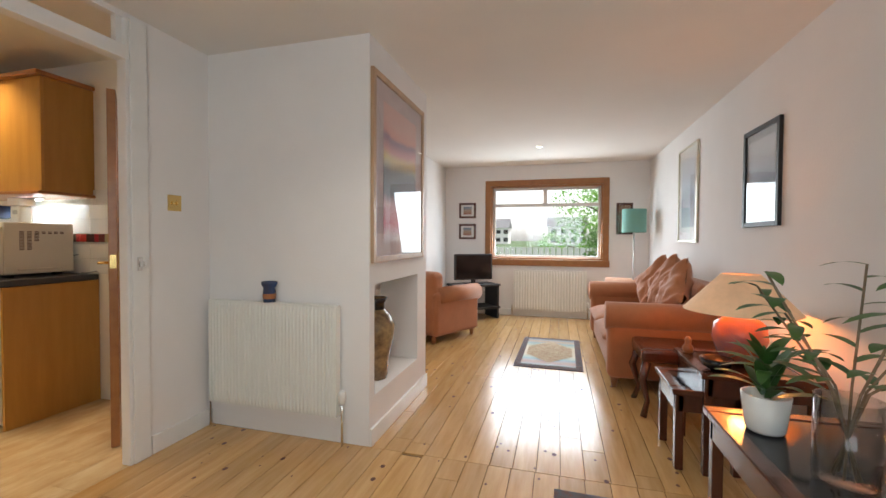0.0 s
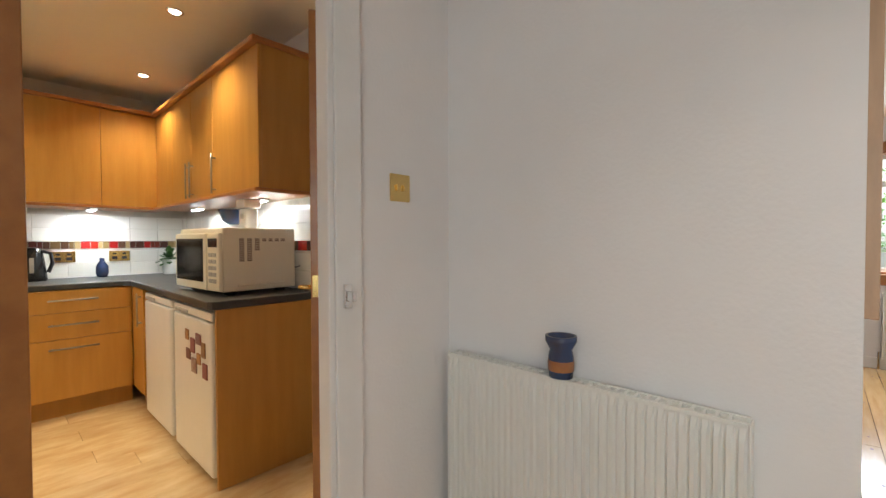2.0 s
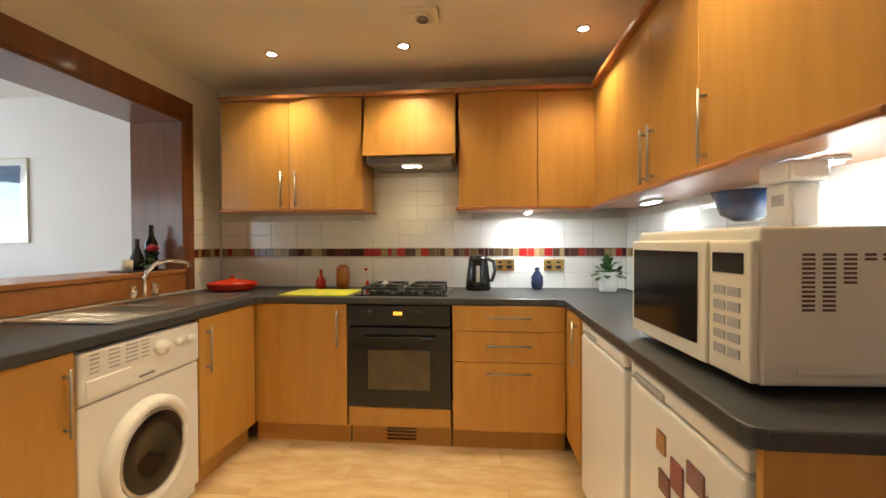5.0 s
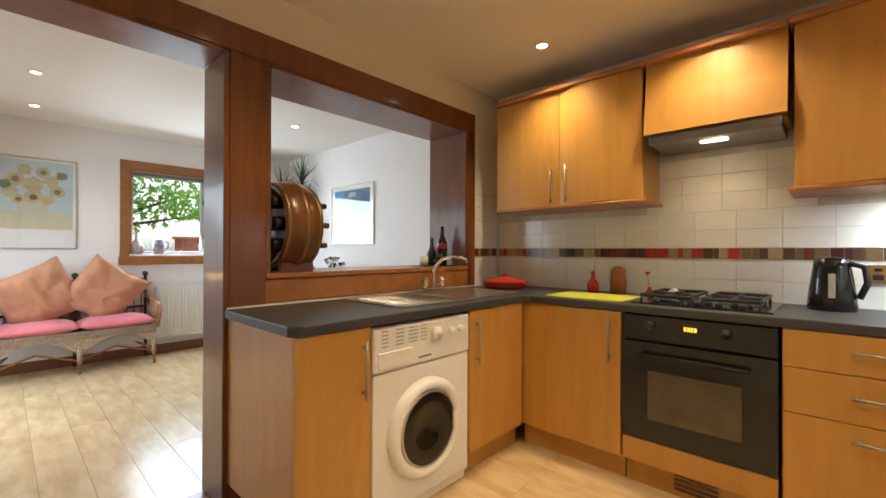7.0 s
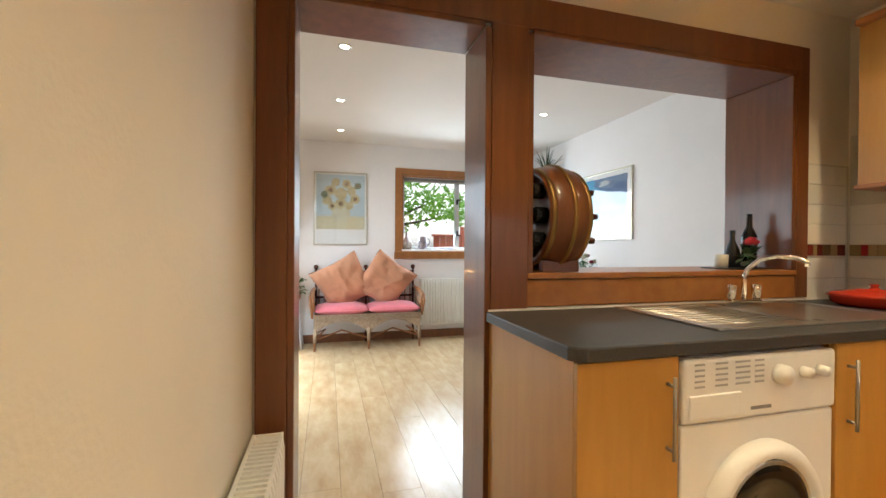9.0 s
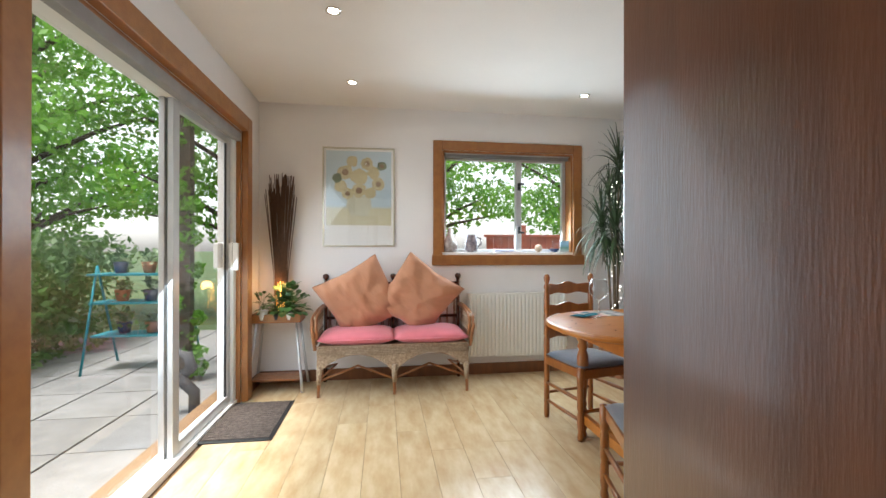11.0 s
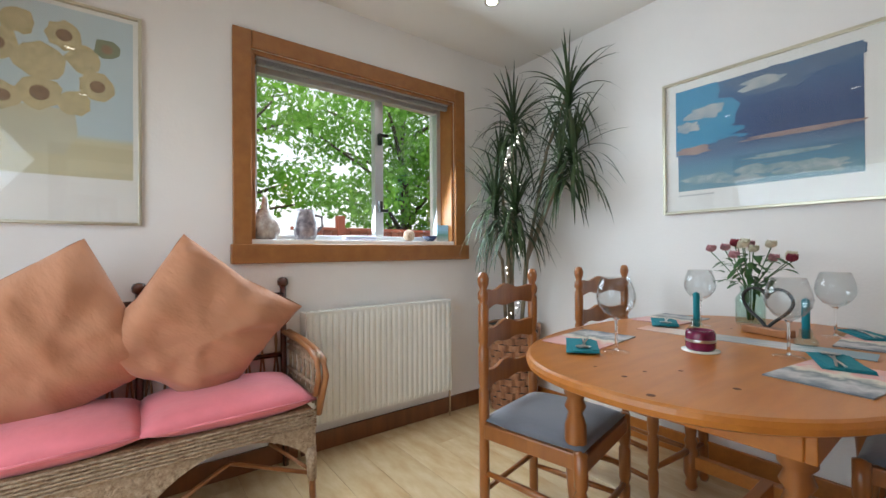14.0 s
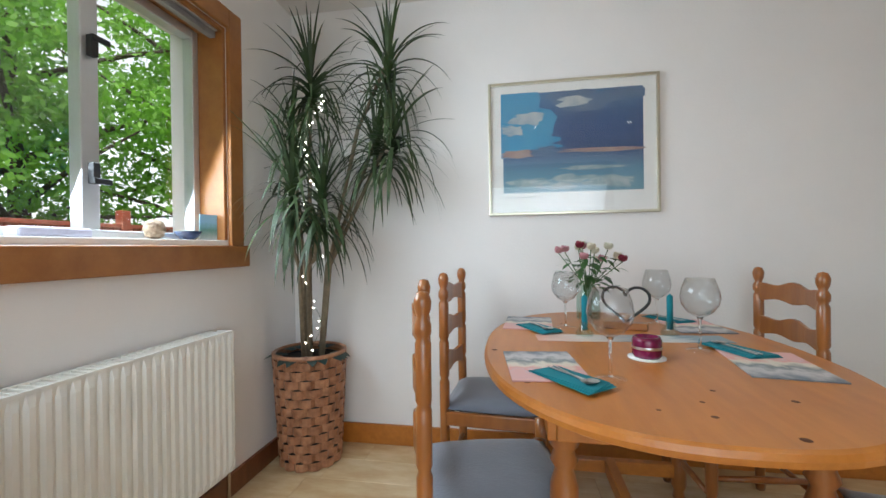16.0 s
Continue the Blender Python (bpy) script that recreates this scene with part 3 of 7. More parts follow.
skirt = setting(thing("skirting", "", ""), "stained and painted skirting boards along the walls", "skirting")
boxes("dining_skirting", M_MAHOG, [(WX + 0.018, DE, DS, DS + 0.018, 0, 0.1), (DE - 0.018, DE, DS + 0.018, SY0 - 0.1, 0, 0.1)], skirt, 0.004)
boxes("pine_skirting", M_PINE, [(WX, WX + 0.018, DS, PD - 0.01, 0, 0.11)], skirt, 0.004)
boxes("white_skirting", M_GLOSSW, [(LW, LW + 0.016, OY1 + 0.1, BY0, 0, 0.1), (BX, BX + 0.016, BY0, BY1, 0, 0.1), (LE - 0.016, LE, PK, LN, 0, 0.1), (LW2, LE - 0.016, LN - 0.016, LN, 0, 0.1), (LW2, LW2 + 0.016, BY1, LN - 0.016, 0, 0.1)], skirt, 0.004)


# ---- windows ----
def casement(name, label, x0, x1, z0, z1, yin, out, frame_mat, split, style):
    """A timber-lined window in a wall across y. out: +1 or -1, the side of the garden."""
    w = setting(thing(name, "", ""), label, "window")
    a, b = sorted((yin - out * 0.02, yin + out * 0.0))
    fw = 0.085
    boxes("casing", frame_mat, [(x0 - fw, x0, a, b, z0 - 0.005, z1 + fw), (x1, x1 + fw, a, b, z0 - 0.005, z1 + fw), (x0, x1, a, b, z1, z1 + fw)], w, 0.004)
    s0, s1 = sorted((yin - out * 0.035, yin))
    boxes("apron", frame_mat, [(x0 - fw - 0.02, x1 + fw + 0.01, s0, s1, z0 - 0.1, z0 - 0.004)], w, 0.005)
    l0, l1 = sorted((yin, yin + out * 0.17))
    boxes("lining", frame_mat, [(x0, x0 + 0.02, l0, l1, z0 + 0.02, z1 - 0.02), (x1 - 0.02, x1, l0, l1, z0 + 0.02, z1 - 0.02), (x0, x1, l0, l1, z1 - 0.02, z1)], w, 0.003)
    boxes("sill_board", M_GLOSSW if style == "dining" else frame_mat, [(x0, x1, l0, l1, z0, z0 + 0.02)], w, 0.003)
    f0, f1 = sorted((yin + out * 0.12, yin + out * 0.17))
    g = 0.035
    items = [(x0 + 0.02, x0 + 0.02 + g, f0, f1, z0 + 0.02, z1 - 0.02), (x1 - 0.02 - g, x1 - 0.02, f0, f1, z0 + 0.02, z1 - 0.02), (x0 + 0.02 + g, x1 - 0.02 - g, f0, f1, z0 + 0.02, z0 + 0.05), (x0 + 0.02 + g, x1 - 0.02 - g, f0, f1, z1 - 0.06, z1 - 0.02)]
    mat = M_GLOSSW
    if style == "dining":
        mat = M_ALU
        items.append((split - 0.03, split + 0.03, f0, f1, z0 + 0.05, z1 - 0.06))
        boxes("window_catch", M_BLACKM, [(split - 0.012, split + 0.012, yin + out * 0.095, yin + out * 0.12, z0 + 0.2, z0 + 0.27), (split - 0.05, split + 0.012, yin + out * 0.09, yin + out * 0.1, z0 + 0.2, z0 + 0.22), (split - 0.012, split + 0.012, yin + out * 0.095, yin + out * 0.12, z0 + 0.62, z0 + 0.69), (split - 0.05, split + 0.012, yin + out * 0.09, yin + out * 0.1, z0 + 0.67, z0 + 0.69)], w, 0.003)
    else:
        items += [(x0 + 0.055, x1 - 0.055, f0, f1, split - 0.025, split + 0.025), ((x0 + x1) / 2 - 0.03, (x0 + x1) / 2 + 0.03, f0, f1, split + 0.025, z1 - 0.06)]
    boxes("frame", mat, items, w, 0.004)
    pane = boxes("pane", M_PANE, [(x0 + 0.03, x1 - 0.03, yin + out * 0.143, yin + out * 0.148, z0 + 0.03, z1 - 0.03)], w)
    pane.visible_shadow = False
    return w


casement("window_1", "timber-framed dining window with slim grey opening sashes", X0, X1, Z0, Z1, DS, -1, M_SILL, -3.52, "dining")
casement("window_2", "wide brown timber window with white top-hung sashes", WX0, WX1, WZ0, WZ1, LN, 1, M_SILL, 1.70, "living")
casement("unseen_window", "unseen living room window, assumed from the daylight on the walls", SX0, SX1, 0.9, 2.0, PK, -1, M_SILL, 1.70, "living")
blind = thing("venetian_blind", "grey slatted blind pulled up to the window head", "blind", ((X0 + X1) / 2, DS - 0.035, Z1 - 0.075))
boxes("slat", M_BLIND, [(-0.6, 0.6, -0.014, 0.014, 0.018 + i * 0.006, 0.0205 + i * 0.006) for i in range(5)], blind)
boxes("head_rail", M_ALU, [(-0.605, 0.605, -0.02, 0.02, 0.048, 0.055)], blind, 0.002)

# sliding glass door to the garden
sd = setting(thing("door_1", "", ""), "sliding glass patio door with white aluminium frames in timber", "patio door")
boxes("casing", M_SILL, [(DE - 0.05, DE, SY0 - 0.1, SY0, 0, SZ + 0.11), (DE - 0.05, DE, SY1, SY1 + 0.1, 0, SZ + 0.11), (DE - 0.05, DE, SY0, SY1, SZ, SZ + 0.11)], sd, 0.004)
boxes("lining", M_SILL, [(DE, DE + 0.1, SY0, SY0 + 0.02, 0, SZ), (DE, DE + 0.1, SY1 - 0.02, SY1, 0, SZ), (DE, DE + 0.1, SY0 + 0.02, SY1 - 0.02, SZ - 0.02, SZ)], sd, 0.003)
A, B = SY0 + 0.02, SY1 - 0.02
MID = (A + B) / 2 - 0.1
boxes("outer_frame", M_WHITE, [(DE + 0.03, DE + 0.14, A, A + 0.06, 0.03, SZ - 0.02), (DE + 0.03, DE + 0.14, B - 0.06, B, 0.03, SZ - 0.02), (DE + 0.03, DE + 0.14, A + 0.06, B - 0.06, SZ - 0.08, SZ - 0.02), (DE + 0.02, DE + 0.16, A, B, -0.01, 0.03)], sd, 0.004)
boxes("moving_sash", M_ALU, [(DE + 0.05, DE + 0.08, A + 0.06, A + 0.11, 0.03, SZ - 0.08), (DE + 0.05, DE + 0.08, MID - 0.03, MID + 0.04, 0.03, SZ - 0.08), (DE + 0.05, DE + 0.08, A + 0.11, MID - 0.03, 0.03, 0.09), (DE + 0.05, DE + 0.08, A + 0.11, MID - 0.03, SZ - 0.13, SZ - 0.08)], sd, 0.003)
boxes("fixed_sash", M_ALU, [(DE + 0.09, DE + 0.12, MID - 0.02, MID + 0.05, 0.03, SZ - 0.08), (DE + 0.09, DE + 0.12, B - 0.1, B - 0.06, 0.03, SZ - 0.08)], sd, 0.003)
for it in ((DE + 0.063, DE + 0.067, A + 0.1, MID, 0.08, SZ - 0.12), (DE + 0.103, DE + 0.107, MID + 0.04, B - 0.09, 0.03, SZ - 0.09)):
    boxes("pane", M_PANE, [it], sd).visible_shadow = False
boxes("gasket", M_BLACKM, [(DE + 0.06, DE + 0.07, A + 0.11, A + 0.125, 0.09, SZ - 0.13), (DE + 0.06, DE + 0.07, MID - 0.045, MID - 0.03, 0.09, SZ - 0.13)], sd)
boxes("handle", M_WHITE, [(DE + 0.02, DE + 0.05, A + 0.065, A + 0.105, 1.02, 1.2), (DE - 0.015, DE + 0.02, A + 0.07, A + 0.1, 1.0, 1.2), (DE + 0.085, DE + 0.115, A + 0.1, A + 0.2, 1.02, 1.2)], sd, 0.006)
boxes("blind_head", M_BLIND, [(DE - 0.005, DE + 0.045, A, B, SZ - 0.085, SZ - 0.022)], sd, 0.004)


# ---- ceiling lights ----
def downlight(x, y, z, group):
    d = thing("downlight", "small recessed ceiling downlight, lit", "downlight", (x, y, z), 0, group)
    turned("rim", M_CHROME, [(0.03, 0.0), (0.042, 0.0), (0.044, -0.004), (0.034, -0.007), (0.03, -0.004)], d, cap=False)
    turned("lamp", M_LAMP, [(0.002, -0.002), (0.03, -0.002), (0.028, -0.004), (0.002, -0.005)], d)


for pts, z, g in ((KITCHEN_SPOTS, CEIL_K, "kitchen downlights"), (DINING_SPOTS, CEIL_D, "dining downlights"), (LIVING_SPOTS[:1], CEIL_L, "living downlights")):
    for x, y in pts:
        downlight(x, y, z, g)
vent = thing("ceiling_vent", "square cream extractor vent on the kitchen ceiling", "vent", (-3.68, 1.58, CEIL_K))
boxes("plate", M_CREAM, [(-0.085, 0.085, -0.085, 0.085, -0.018, 0)], vent, 0.005)
turned("cone", M_CREAM, [(0.055, -0.018), (0.06, -0.026), (0.05, -0.03), (0.045, -0.022)], vent, cap=False)
turned("disc", M_GREY, [(0.0, -0.02), (0.03, -0.02), (0.03, -0.028), (0.0, -0.032)], vent)
smoke = thing("smoke_alarm", "round white smoke alarm on the living ceiling", "smoke alarm", (-0.62, 2.05, CEIL_L))
turned("body", M_WHITE, [(0.055, 0), (0.055, -0.015), (0.045, -0.032), (0.0, -0.035)], smoke)


# ---- kitchen units ----
def bar_handle(parent, x, y, z0, z1=None, width=None):
    """A slim steel bar on two posts; upright between z0 and z1, or level at z0 over a width."""
    pts = [[(x, y - 0.026, z0 - 0.015), (x, y - 0.026, z1 + 0.015)], [(x, y, z0 + 0.01), (x, y - 0.026, z0 + 0.01)], [(x, y, z1 - 0.01), (x, y - 0.026, z1 - 0.01)]] if z1 else \
          [[(x - width / 2, y - 0.026, z0), (x + width / 2, y - 0.026, z0)], [(x - width / 2 + 0.02, y, z0), (x - width / 2 + 0.02, y - 0.026, z0)], [(x + width / 2 - 0.02, y, z0), (x + width / 2 - 0.02, y - 0.026, z0)]]
    return bar("handle", M_HANDLE, pts, 0.0055, parent)


def bowed_panel(name, mat, parent, x0, x1, z0, z1, bow=0.0, t=0.018, y=0.0):
    """A door front, flat or bowed out along its width."""
    bm = bmesh.new()
    n = 10 if bow else 1
    rows = []
    for i in range(n + 1):
        u = i / n
        yy = y - t - bow * (1 - (2 * u - 1) ** 2)
        x = x0 + (x1 - x0) * u
        rows.append([bm.verts.new((x, yy, z0)), bm.verts.new((x, yy, z1)), bm.verts.new((x, y, z1)), bm.verts.new((x, y, z0))])
    for a, b in zip(rows, rows[1:]):
        ring_between(bm, a, b)
    bm.faces.new(rows[0])
    bm.faces.new(rows[-1][::-1])
    return finish(name, bm, mat, parent, False, 0.0025, 2)


def unit(label, at, rz, w, d, z0, z1, fronts, plinth=True, category="kitchen cabinet", group="kitchen units", end_panel=False):
    """A cupboard whose front lies at local y = 0 and faces -y. fronts: (x0, x1, z0, z1, handle)."""
    c = thing("kitchen_cabinet", label, category, (at[0], at[1], 0), rz, group)
    boxes("body", M_BEECH, [(0.001, w - 0.001, 0.0, d, z0, z1)], c, 0.001)
    if plinth:
        boxes("plinth", M_BEECH, [(0.0, w, 0.05, 0.066, 0.0, z0 - 0.002)], c)
    for x0, x1, a, b, h in fronts:
        drawer = isinstance(h, tuple) and h[0] == "level"
        f = bowed_panel("drawer_front" if drawer else "door", M_BEECH, c, x0 + 0.0015, x1 - 0.0015, a + 0.0015, b - 0.0015)
        if drawer:
            bar_handle(f, (x0 + x1) / 2, -0.018, h[1], width=0.26)
        elif h:
            bar_handle(f, h[0], -0.018, h[1], h[2])
    return c


FX, CT = -3.965, 0.908
ZB, ZT = 0.13, 0.866
# hob wall: local x runs along world y
unit("beech base cupboard beside the black oven", (FX, 0.47), 90, 0.605, 0.6, ZB, ZT, [(0.175, 0.605, ZB, ZT, (0.55, 0.62, 0.82))])
unit("beech drawer unit with three steel-handled drawers", (FX, 1.71), 90, 0.66, 0.6, ZB, ZT, [(0.005, 0.655, 0.715, ZT, ("level", 0.80)), (0.005, 0.655, 0.535, 0.715, ("level", 0.635)), (0.005, 0.655, ZB, 0.535, ("level", 0.475))])
# north run
unit("narrow beech cupboard in the worktop corner", (-3.95, 2.38), 0, 0.35, 0.53, ZB, ZT, [(0.03, 0.345, ZB, ZT, (0.29, 0.62, 0.82))])
endp = thing("end_panel", "beech end panel closing the fridge run", "panel", (-2.315, 2.375, 0), 0, "kitchen units")
boxes("panel", M_BEECH, [(0, 0.02, 0, 0.54, 0, ZT)], endp, 0.002)
# south run: faces +y
unit("beech end cupboard at the breakfast doorway", (-2.485, 0.48), 180, 0.335, 0.6, ZB, ZT, [(0.0, 0.33, ZB, ZT, (0.29, 0.6, 0.8))])
unit("beech cupboard under the steel sink", (-3.435, 0.48), 180, 0.535, 0.6, ZB, ZT, [(0.005, 0.50, ZB, ZT, (0.06, 0.6, 0.8))])

work = thing("worktop", "dark slate-grey laminate worktop round three sides", "worktop")
bm = bmesh.new()
outline = [(-2.285, KN - 0.012), (WX + 0.012, KN - 0.012), (WX + 0.012, -0.115), (-2.47, -0.115), (-2.47, 0.475), (-2.485, 0.498), (-2.51, 0.51), (-3.92, 0.51), (FX + 0.02, 0.55), (FX + 0.02, 2.31), (-3.90, 2.35), (-2.32, 2.345), (-2.293, 2.355), (-2.285, 2.38)]
lo = [bm.verts.new((x, y, CT - 0.04)) for x, y in outline]
hi = [bm.verts.new((x, y, CT)) for x, y in outline]
bm.faces.new(hi)
bm.faces.new(lo[::-1])
ring_between(bm, lo, hi)
finish("slab", bm, M_WORK, work, False, 0.006, 2)
boxes("upstand_seal", M_WHITE, [(-4.55, -2.285, KN - 0.018, KN - 0.012, CT, CT + 0.008), (WX + 0.012, WX + 0.018, -0.1, KN - 0.02, CT, CT + 0.008), (-4.5, -2.48, -0.118, -0.112, CT, CT + 0.008)], work)

# oven
oven = thing("oven", "black built-in oven with a glass door", "oven", (FX, 1.085, 0), 90)
W = 0.615
boxes("body", M_BLACKM, [(0, W, 0.02, 0.56, 0.25, ZT)], oven)
boxes("control_panel", M_BLACK, [(0, W, -0.018, 0.02, 0.74, ZT - 0.004)], oven, 0.004)
boxes("door", M_BLACK, [(0.0, W, -0.022, 0.02, 0.255, 0.345), (0.0, 0.105, -0.022, 0.02, 0.345, 0.61), (W - 0.105, W, -0.022, 0.02, 0.345, 0.61), (0, W, -0.022, 0.02, 0.61, 0.73)], oven)
boxes("door_window", M_BLACK, [(0.105, W - 0.105, -0.02, 0.0, 0.345, 0.61)], oven)
boxes("window_tint", material("brown_oven_tint", (0.10, 0.08, 0.05), 0.1, var=0.2, bump=0), [(0.12, W - 0.12, -0.0215, -0.02, 0.36, 0.595)], oven)
bar("handle", M_BLACK, [[(0.09, -0.055, 0.675), (W - 0.09, -0.055, 0.675)], [(0.11, -0.02, 0.675), (0.11, -0.055, 0.675)], [(W - 0.11, -0.02, 0.675), (W - 0.11, -0.055, 0.675)]], 0.009, oven)
for x in (0.13, 0.44):
    k = bar("knob", M_BLACKM, [[(x, -0.018, 0.815), (x, -0.036, 0.815)]], 0.02, oven, 16)
boxes("clock", M_DIGIT, [(0.275 + i * 0.014, 0.285 + i * 0.014, -0.0195, -0.018, 0.805, 0.825) for i in range(4)], oven)
boxes("lower_panel", M_BEECH, [(0.0, W, -0.018, 0.02, 0.135, 0.25)], oven, 0.002)
boxes("plinth", M_BEECH, [(0, W, 0.05, 0.066, 0, 0.128)], oven)
boxes("plinth_vent", M_DARKWOOD, [(0.22, 0.40, 0.044, 0.05, 0.03 + i * 0.022, 0.042 + i * 0.022) for i in range(4)], oven)
# hob
hob = thing("gas_hob", "black gas hob with cast pan supports", "hob", (-4.27, 1.39, CT))
boxes("plate", M_BLACK, [(-0.25, 0.25, -0.29, 0.29, 0.0, 0.008)], hob, 0.003)
for x in (-0.12, 0.12):
    for y in (-0.19, 0.0, 0.19) if x > 0 else (-0.16, 0.16):
        turned("burner", M_BLACKM, [(0.045, 0.008), (0.045, 0.02), (0.03, 0.026), (0.0, 0.028)], hob, (x - 0.02, y * 0.85, 0))
for y in (-0.15, 0.13):
    bm = bmesh.new()
    for a in (-0.22, 0.0, 0.18):
        tube(bm, [(a, y - 0.11, 0.008), (a, y - 0.11, 0.04), (a, y + 0.11, 0.04), (a, y + 0.11, 0.008)], 0.009, 6)
    for b in (-0.11, 0.0, 0.11):
        tube(bm, [(-0.22, y + b, 0.04), (0.18, y + b, 0.04)], 0.009, 6)
    finish("pan_support", bm, M_BLACKM, hob)
for y in (-0.2, -0.1, 0.0, 0.1, 0.2):
    turned("knob", M_BLACKM, [(0.017, 0.008), (0.017, 0.026), (0.012, 0.03), (0, 0.03)], hob, (0.215, y * 0.9, 0), 14)
# wall units
UB, UT = 1.47, 2.21
def wall_unit(label, at, rz, w, d, fronts, ends=()):
    c = thing("wall_cabinet", label, "wall cabinet", (at[0], at[1], 0), rz, "kitchen wall units")
    boxes("body", M_BEECH, [(0.001, w - 0.001, 0, d, UB, UT)], c, 0.001)
    for x0, x1, hx, bow in fronts:
        f = bowed_panel("door", M_BEECH, c, x0 + 0.0015, x1 - 0.0015, UB + 0.002, UT - 0.002, bow)
        if hx:
            bar_handle(f, hx, -0.018 - bow * 0.3, UB + 0.03, UB + 0.24)
    for n, z0, z1, o in (("cornice", UT, UT + 0.03, 0.035), ("light_pelmet", UB - 0.022, UB, 0.03)):
        boxes(n, M_BEECHD, [(-(0.02 if "a" in ends else 0), w + (0.02 if "b" in ends else 0), -0.018 - o, d, z0, z1)], c, 0.008, 3)
    return c


UX = -4.27
wall_unit("pair of beech wall cupboards beside the hood", (UX, 0.085), 90, 1.0, 0.31, [(0.0, 0.49, 0.44, 0.012), (0.49, 1.0, 0.545, 0.03)], "b")
wall_unit("pair of beech wall cupboards beside the corner", (UX, 1.735), 90, 0.92, 0.31, [(0.0, 0.51, None, 0.03), (0.51, 0.915, 0.88, 0.0)], "a")
wall_unit("run of beech wall cupboards over the microwave", (-4.25, 2.62), 0, 1.92, 0.3, [(0.0, 0.44, None, 0), (0.44, 0.87, 0.83, 0), (0.87, 1.27, 0.91, 0), (1.27, 1.92, 1.32, 0)], "b")
hood = thing("cooker_hood", "beech-fronted cooker hood with a lit lamp", "cooker hood", (UX, 1.105, 0), 90)
bm = bmesh.new()
prof = [(-0.02, UT), (-0.04, UT - 0.2), (-0.075, 1.81), (-0.055, 1.81), (-0.0, UT)]
a = [bm.verts.new((0.0, y, z)) for y, z in prof]
b = [bm.verts.new((0.61, y, z)) for y, z in prof]
ring_between(bm, a, b)
bm.faces.new(a)
bm.faces.new(b[::-1])
finish("front", bm, M_BEECH, hood)
boxes("cornice", M_BEECHD, [(0, 0.61, -0.053, 0.31, UT, UT + 0.03)], hood, 0.008, 3)
boxes("chassis", M_GREY, [(0.02, 0.59, -0.05, 0.30, 1.755, 1.805)], hood, 0.008)
boxes("duct_cover", M_BEECH, [(0.005, 0.605, 0.02, 0.30, 1.806, UT)], hood)
boxes("lamp", M_LAMP, [(0.25, 0.37, 0.03, 0.06, 1.749, 1.755)], hood)
spot((UX - 0.05, 1.41, 1.74), 3, WARM, 150)
for x, y, e in ((-4.38, 2.2, 3.5), (-3.75, 2.75, 1.8), (-2.75, 2.78, 1.6)):
    s = thing("strip_light", "slim lit strip light under the wall cupboards", "strip light", (x, y, UB - 0.022), 0, "under-cupboard lights")
    boxes("case", M_WHITE, [(-0.1, 0.1, -0.025, 0.025, -0.012, 0)], s, 0.003)
    boxes("tube", M_STRIPL, [(-0.09, 0.09, -0.015, 0.015, -0.018, -0.012)], s)
    area_lamp("strip_glow", (x, y, UB - 0.05), (x, y, 0), 0.2, 0.05, e, (0.85, 0.95, 1.0))


# fridges, washing machine
def fridge(x, label, magnets):
    f = thing("fridge", label, "fridge", (x, 2.36, 0), 0, "under-counter fridges")
    boxes("body", M_WHITE, [(0.003, 0.587, 0.05, 0.54, 0.01, 0.852)], f, 0.004)
    boxes("door", M_WHITE, [(0.004, 0.586, 0.0, 0.045, 0.05, 0.80)], f, 0.012, 3)
    boxes("top_trim", M_WHITE, [(0.004, 0.586, 0.004, 0.05, 0.808, 0.852)], f, 0.006)
    boxes("grip", M_LTGREY, [(0.05, 0.25, -0.004, 0.006, 0.812, 0.83)], f, 0.003)
    for i in range(magnets):
        c = [(0.5, 0.3, 0.1), (0.3, 0.1, 0.12), (0.22, 0.17, 0.2), (0.35, 0.25, 0.12), (0.15, 0.1, 0.08), (0.4, 0.36, 0.3)][i % 6]
        mx, mz = 0.22 + (i % 4) * 0.082 + 0.013 * (i // 4), 0.73 - (i // 4) * 0.1 - (i % 2) * 0.035
        boxes("magnet", material("magnet_print", c, 0.5, base2=(0.25, 0.08, 0.06), scale=40, bump=0), [(mx, mx + 0.05 + 0.012 * (i % 3), -0.006, 0.0, mz - 0.055 - 0.02 * (i % 2), mz)], f, 0.002)


fridge(-3.56, "plain white under-counter fridge beside the freezer", 0)
fridge(-2.91, "white under-counter freezer with fridge magnets", 8)

wm = thing("washing_machine", "white front-loading washing machine under the worktop", "washing machine", (-2.824, 0.495, 0), 180)
W = 0.608
boxes("body", M_WHITE, [(0, W, 0.02, 0.56, 0.01, 0.852)], wm, 0.006)
boxes("front", M_WHITE, [(0, W, 0.0, 0.02, 0.06, 0.66)], wm, 0.008, 3)
boxes("fascia", M_WHITE, [(0, W, -0.008, 0.02, 0.665, 0.852)], wm, 0.012, 3)
boxes("drawer", M_WHITE, [(0.02, 0.21, -0.014, -0.006, 0.68, 0.75)], wm, 0.006)
bm = bmesh.new()
for row in range(5):
    for col in range(4):
        box(bm, 0.04 + col * 0.075, 0.04 + col * 0.075 + 0.035 + 0.01 * ((row * 3 + col) % 3), -0.0095, -0.008, 0.77 + row * 0.016, 0.776 + row * 0.016)
tagged(finish("printed_lines", bm, M_LTGREY, wm), kind="stuff")
boxes("badge", M_GREY, [(0.25, 0.33, -0.0095, -0.008, 0.69, 0.70)], wm)
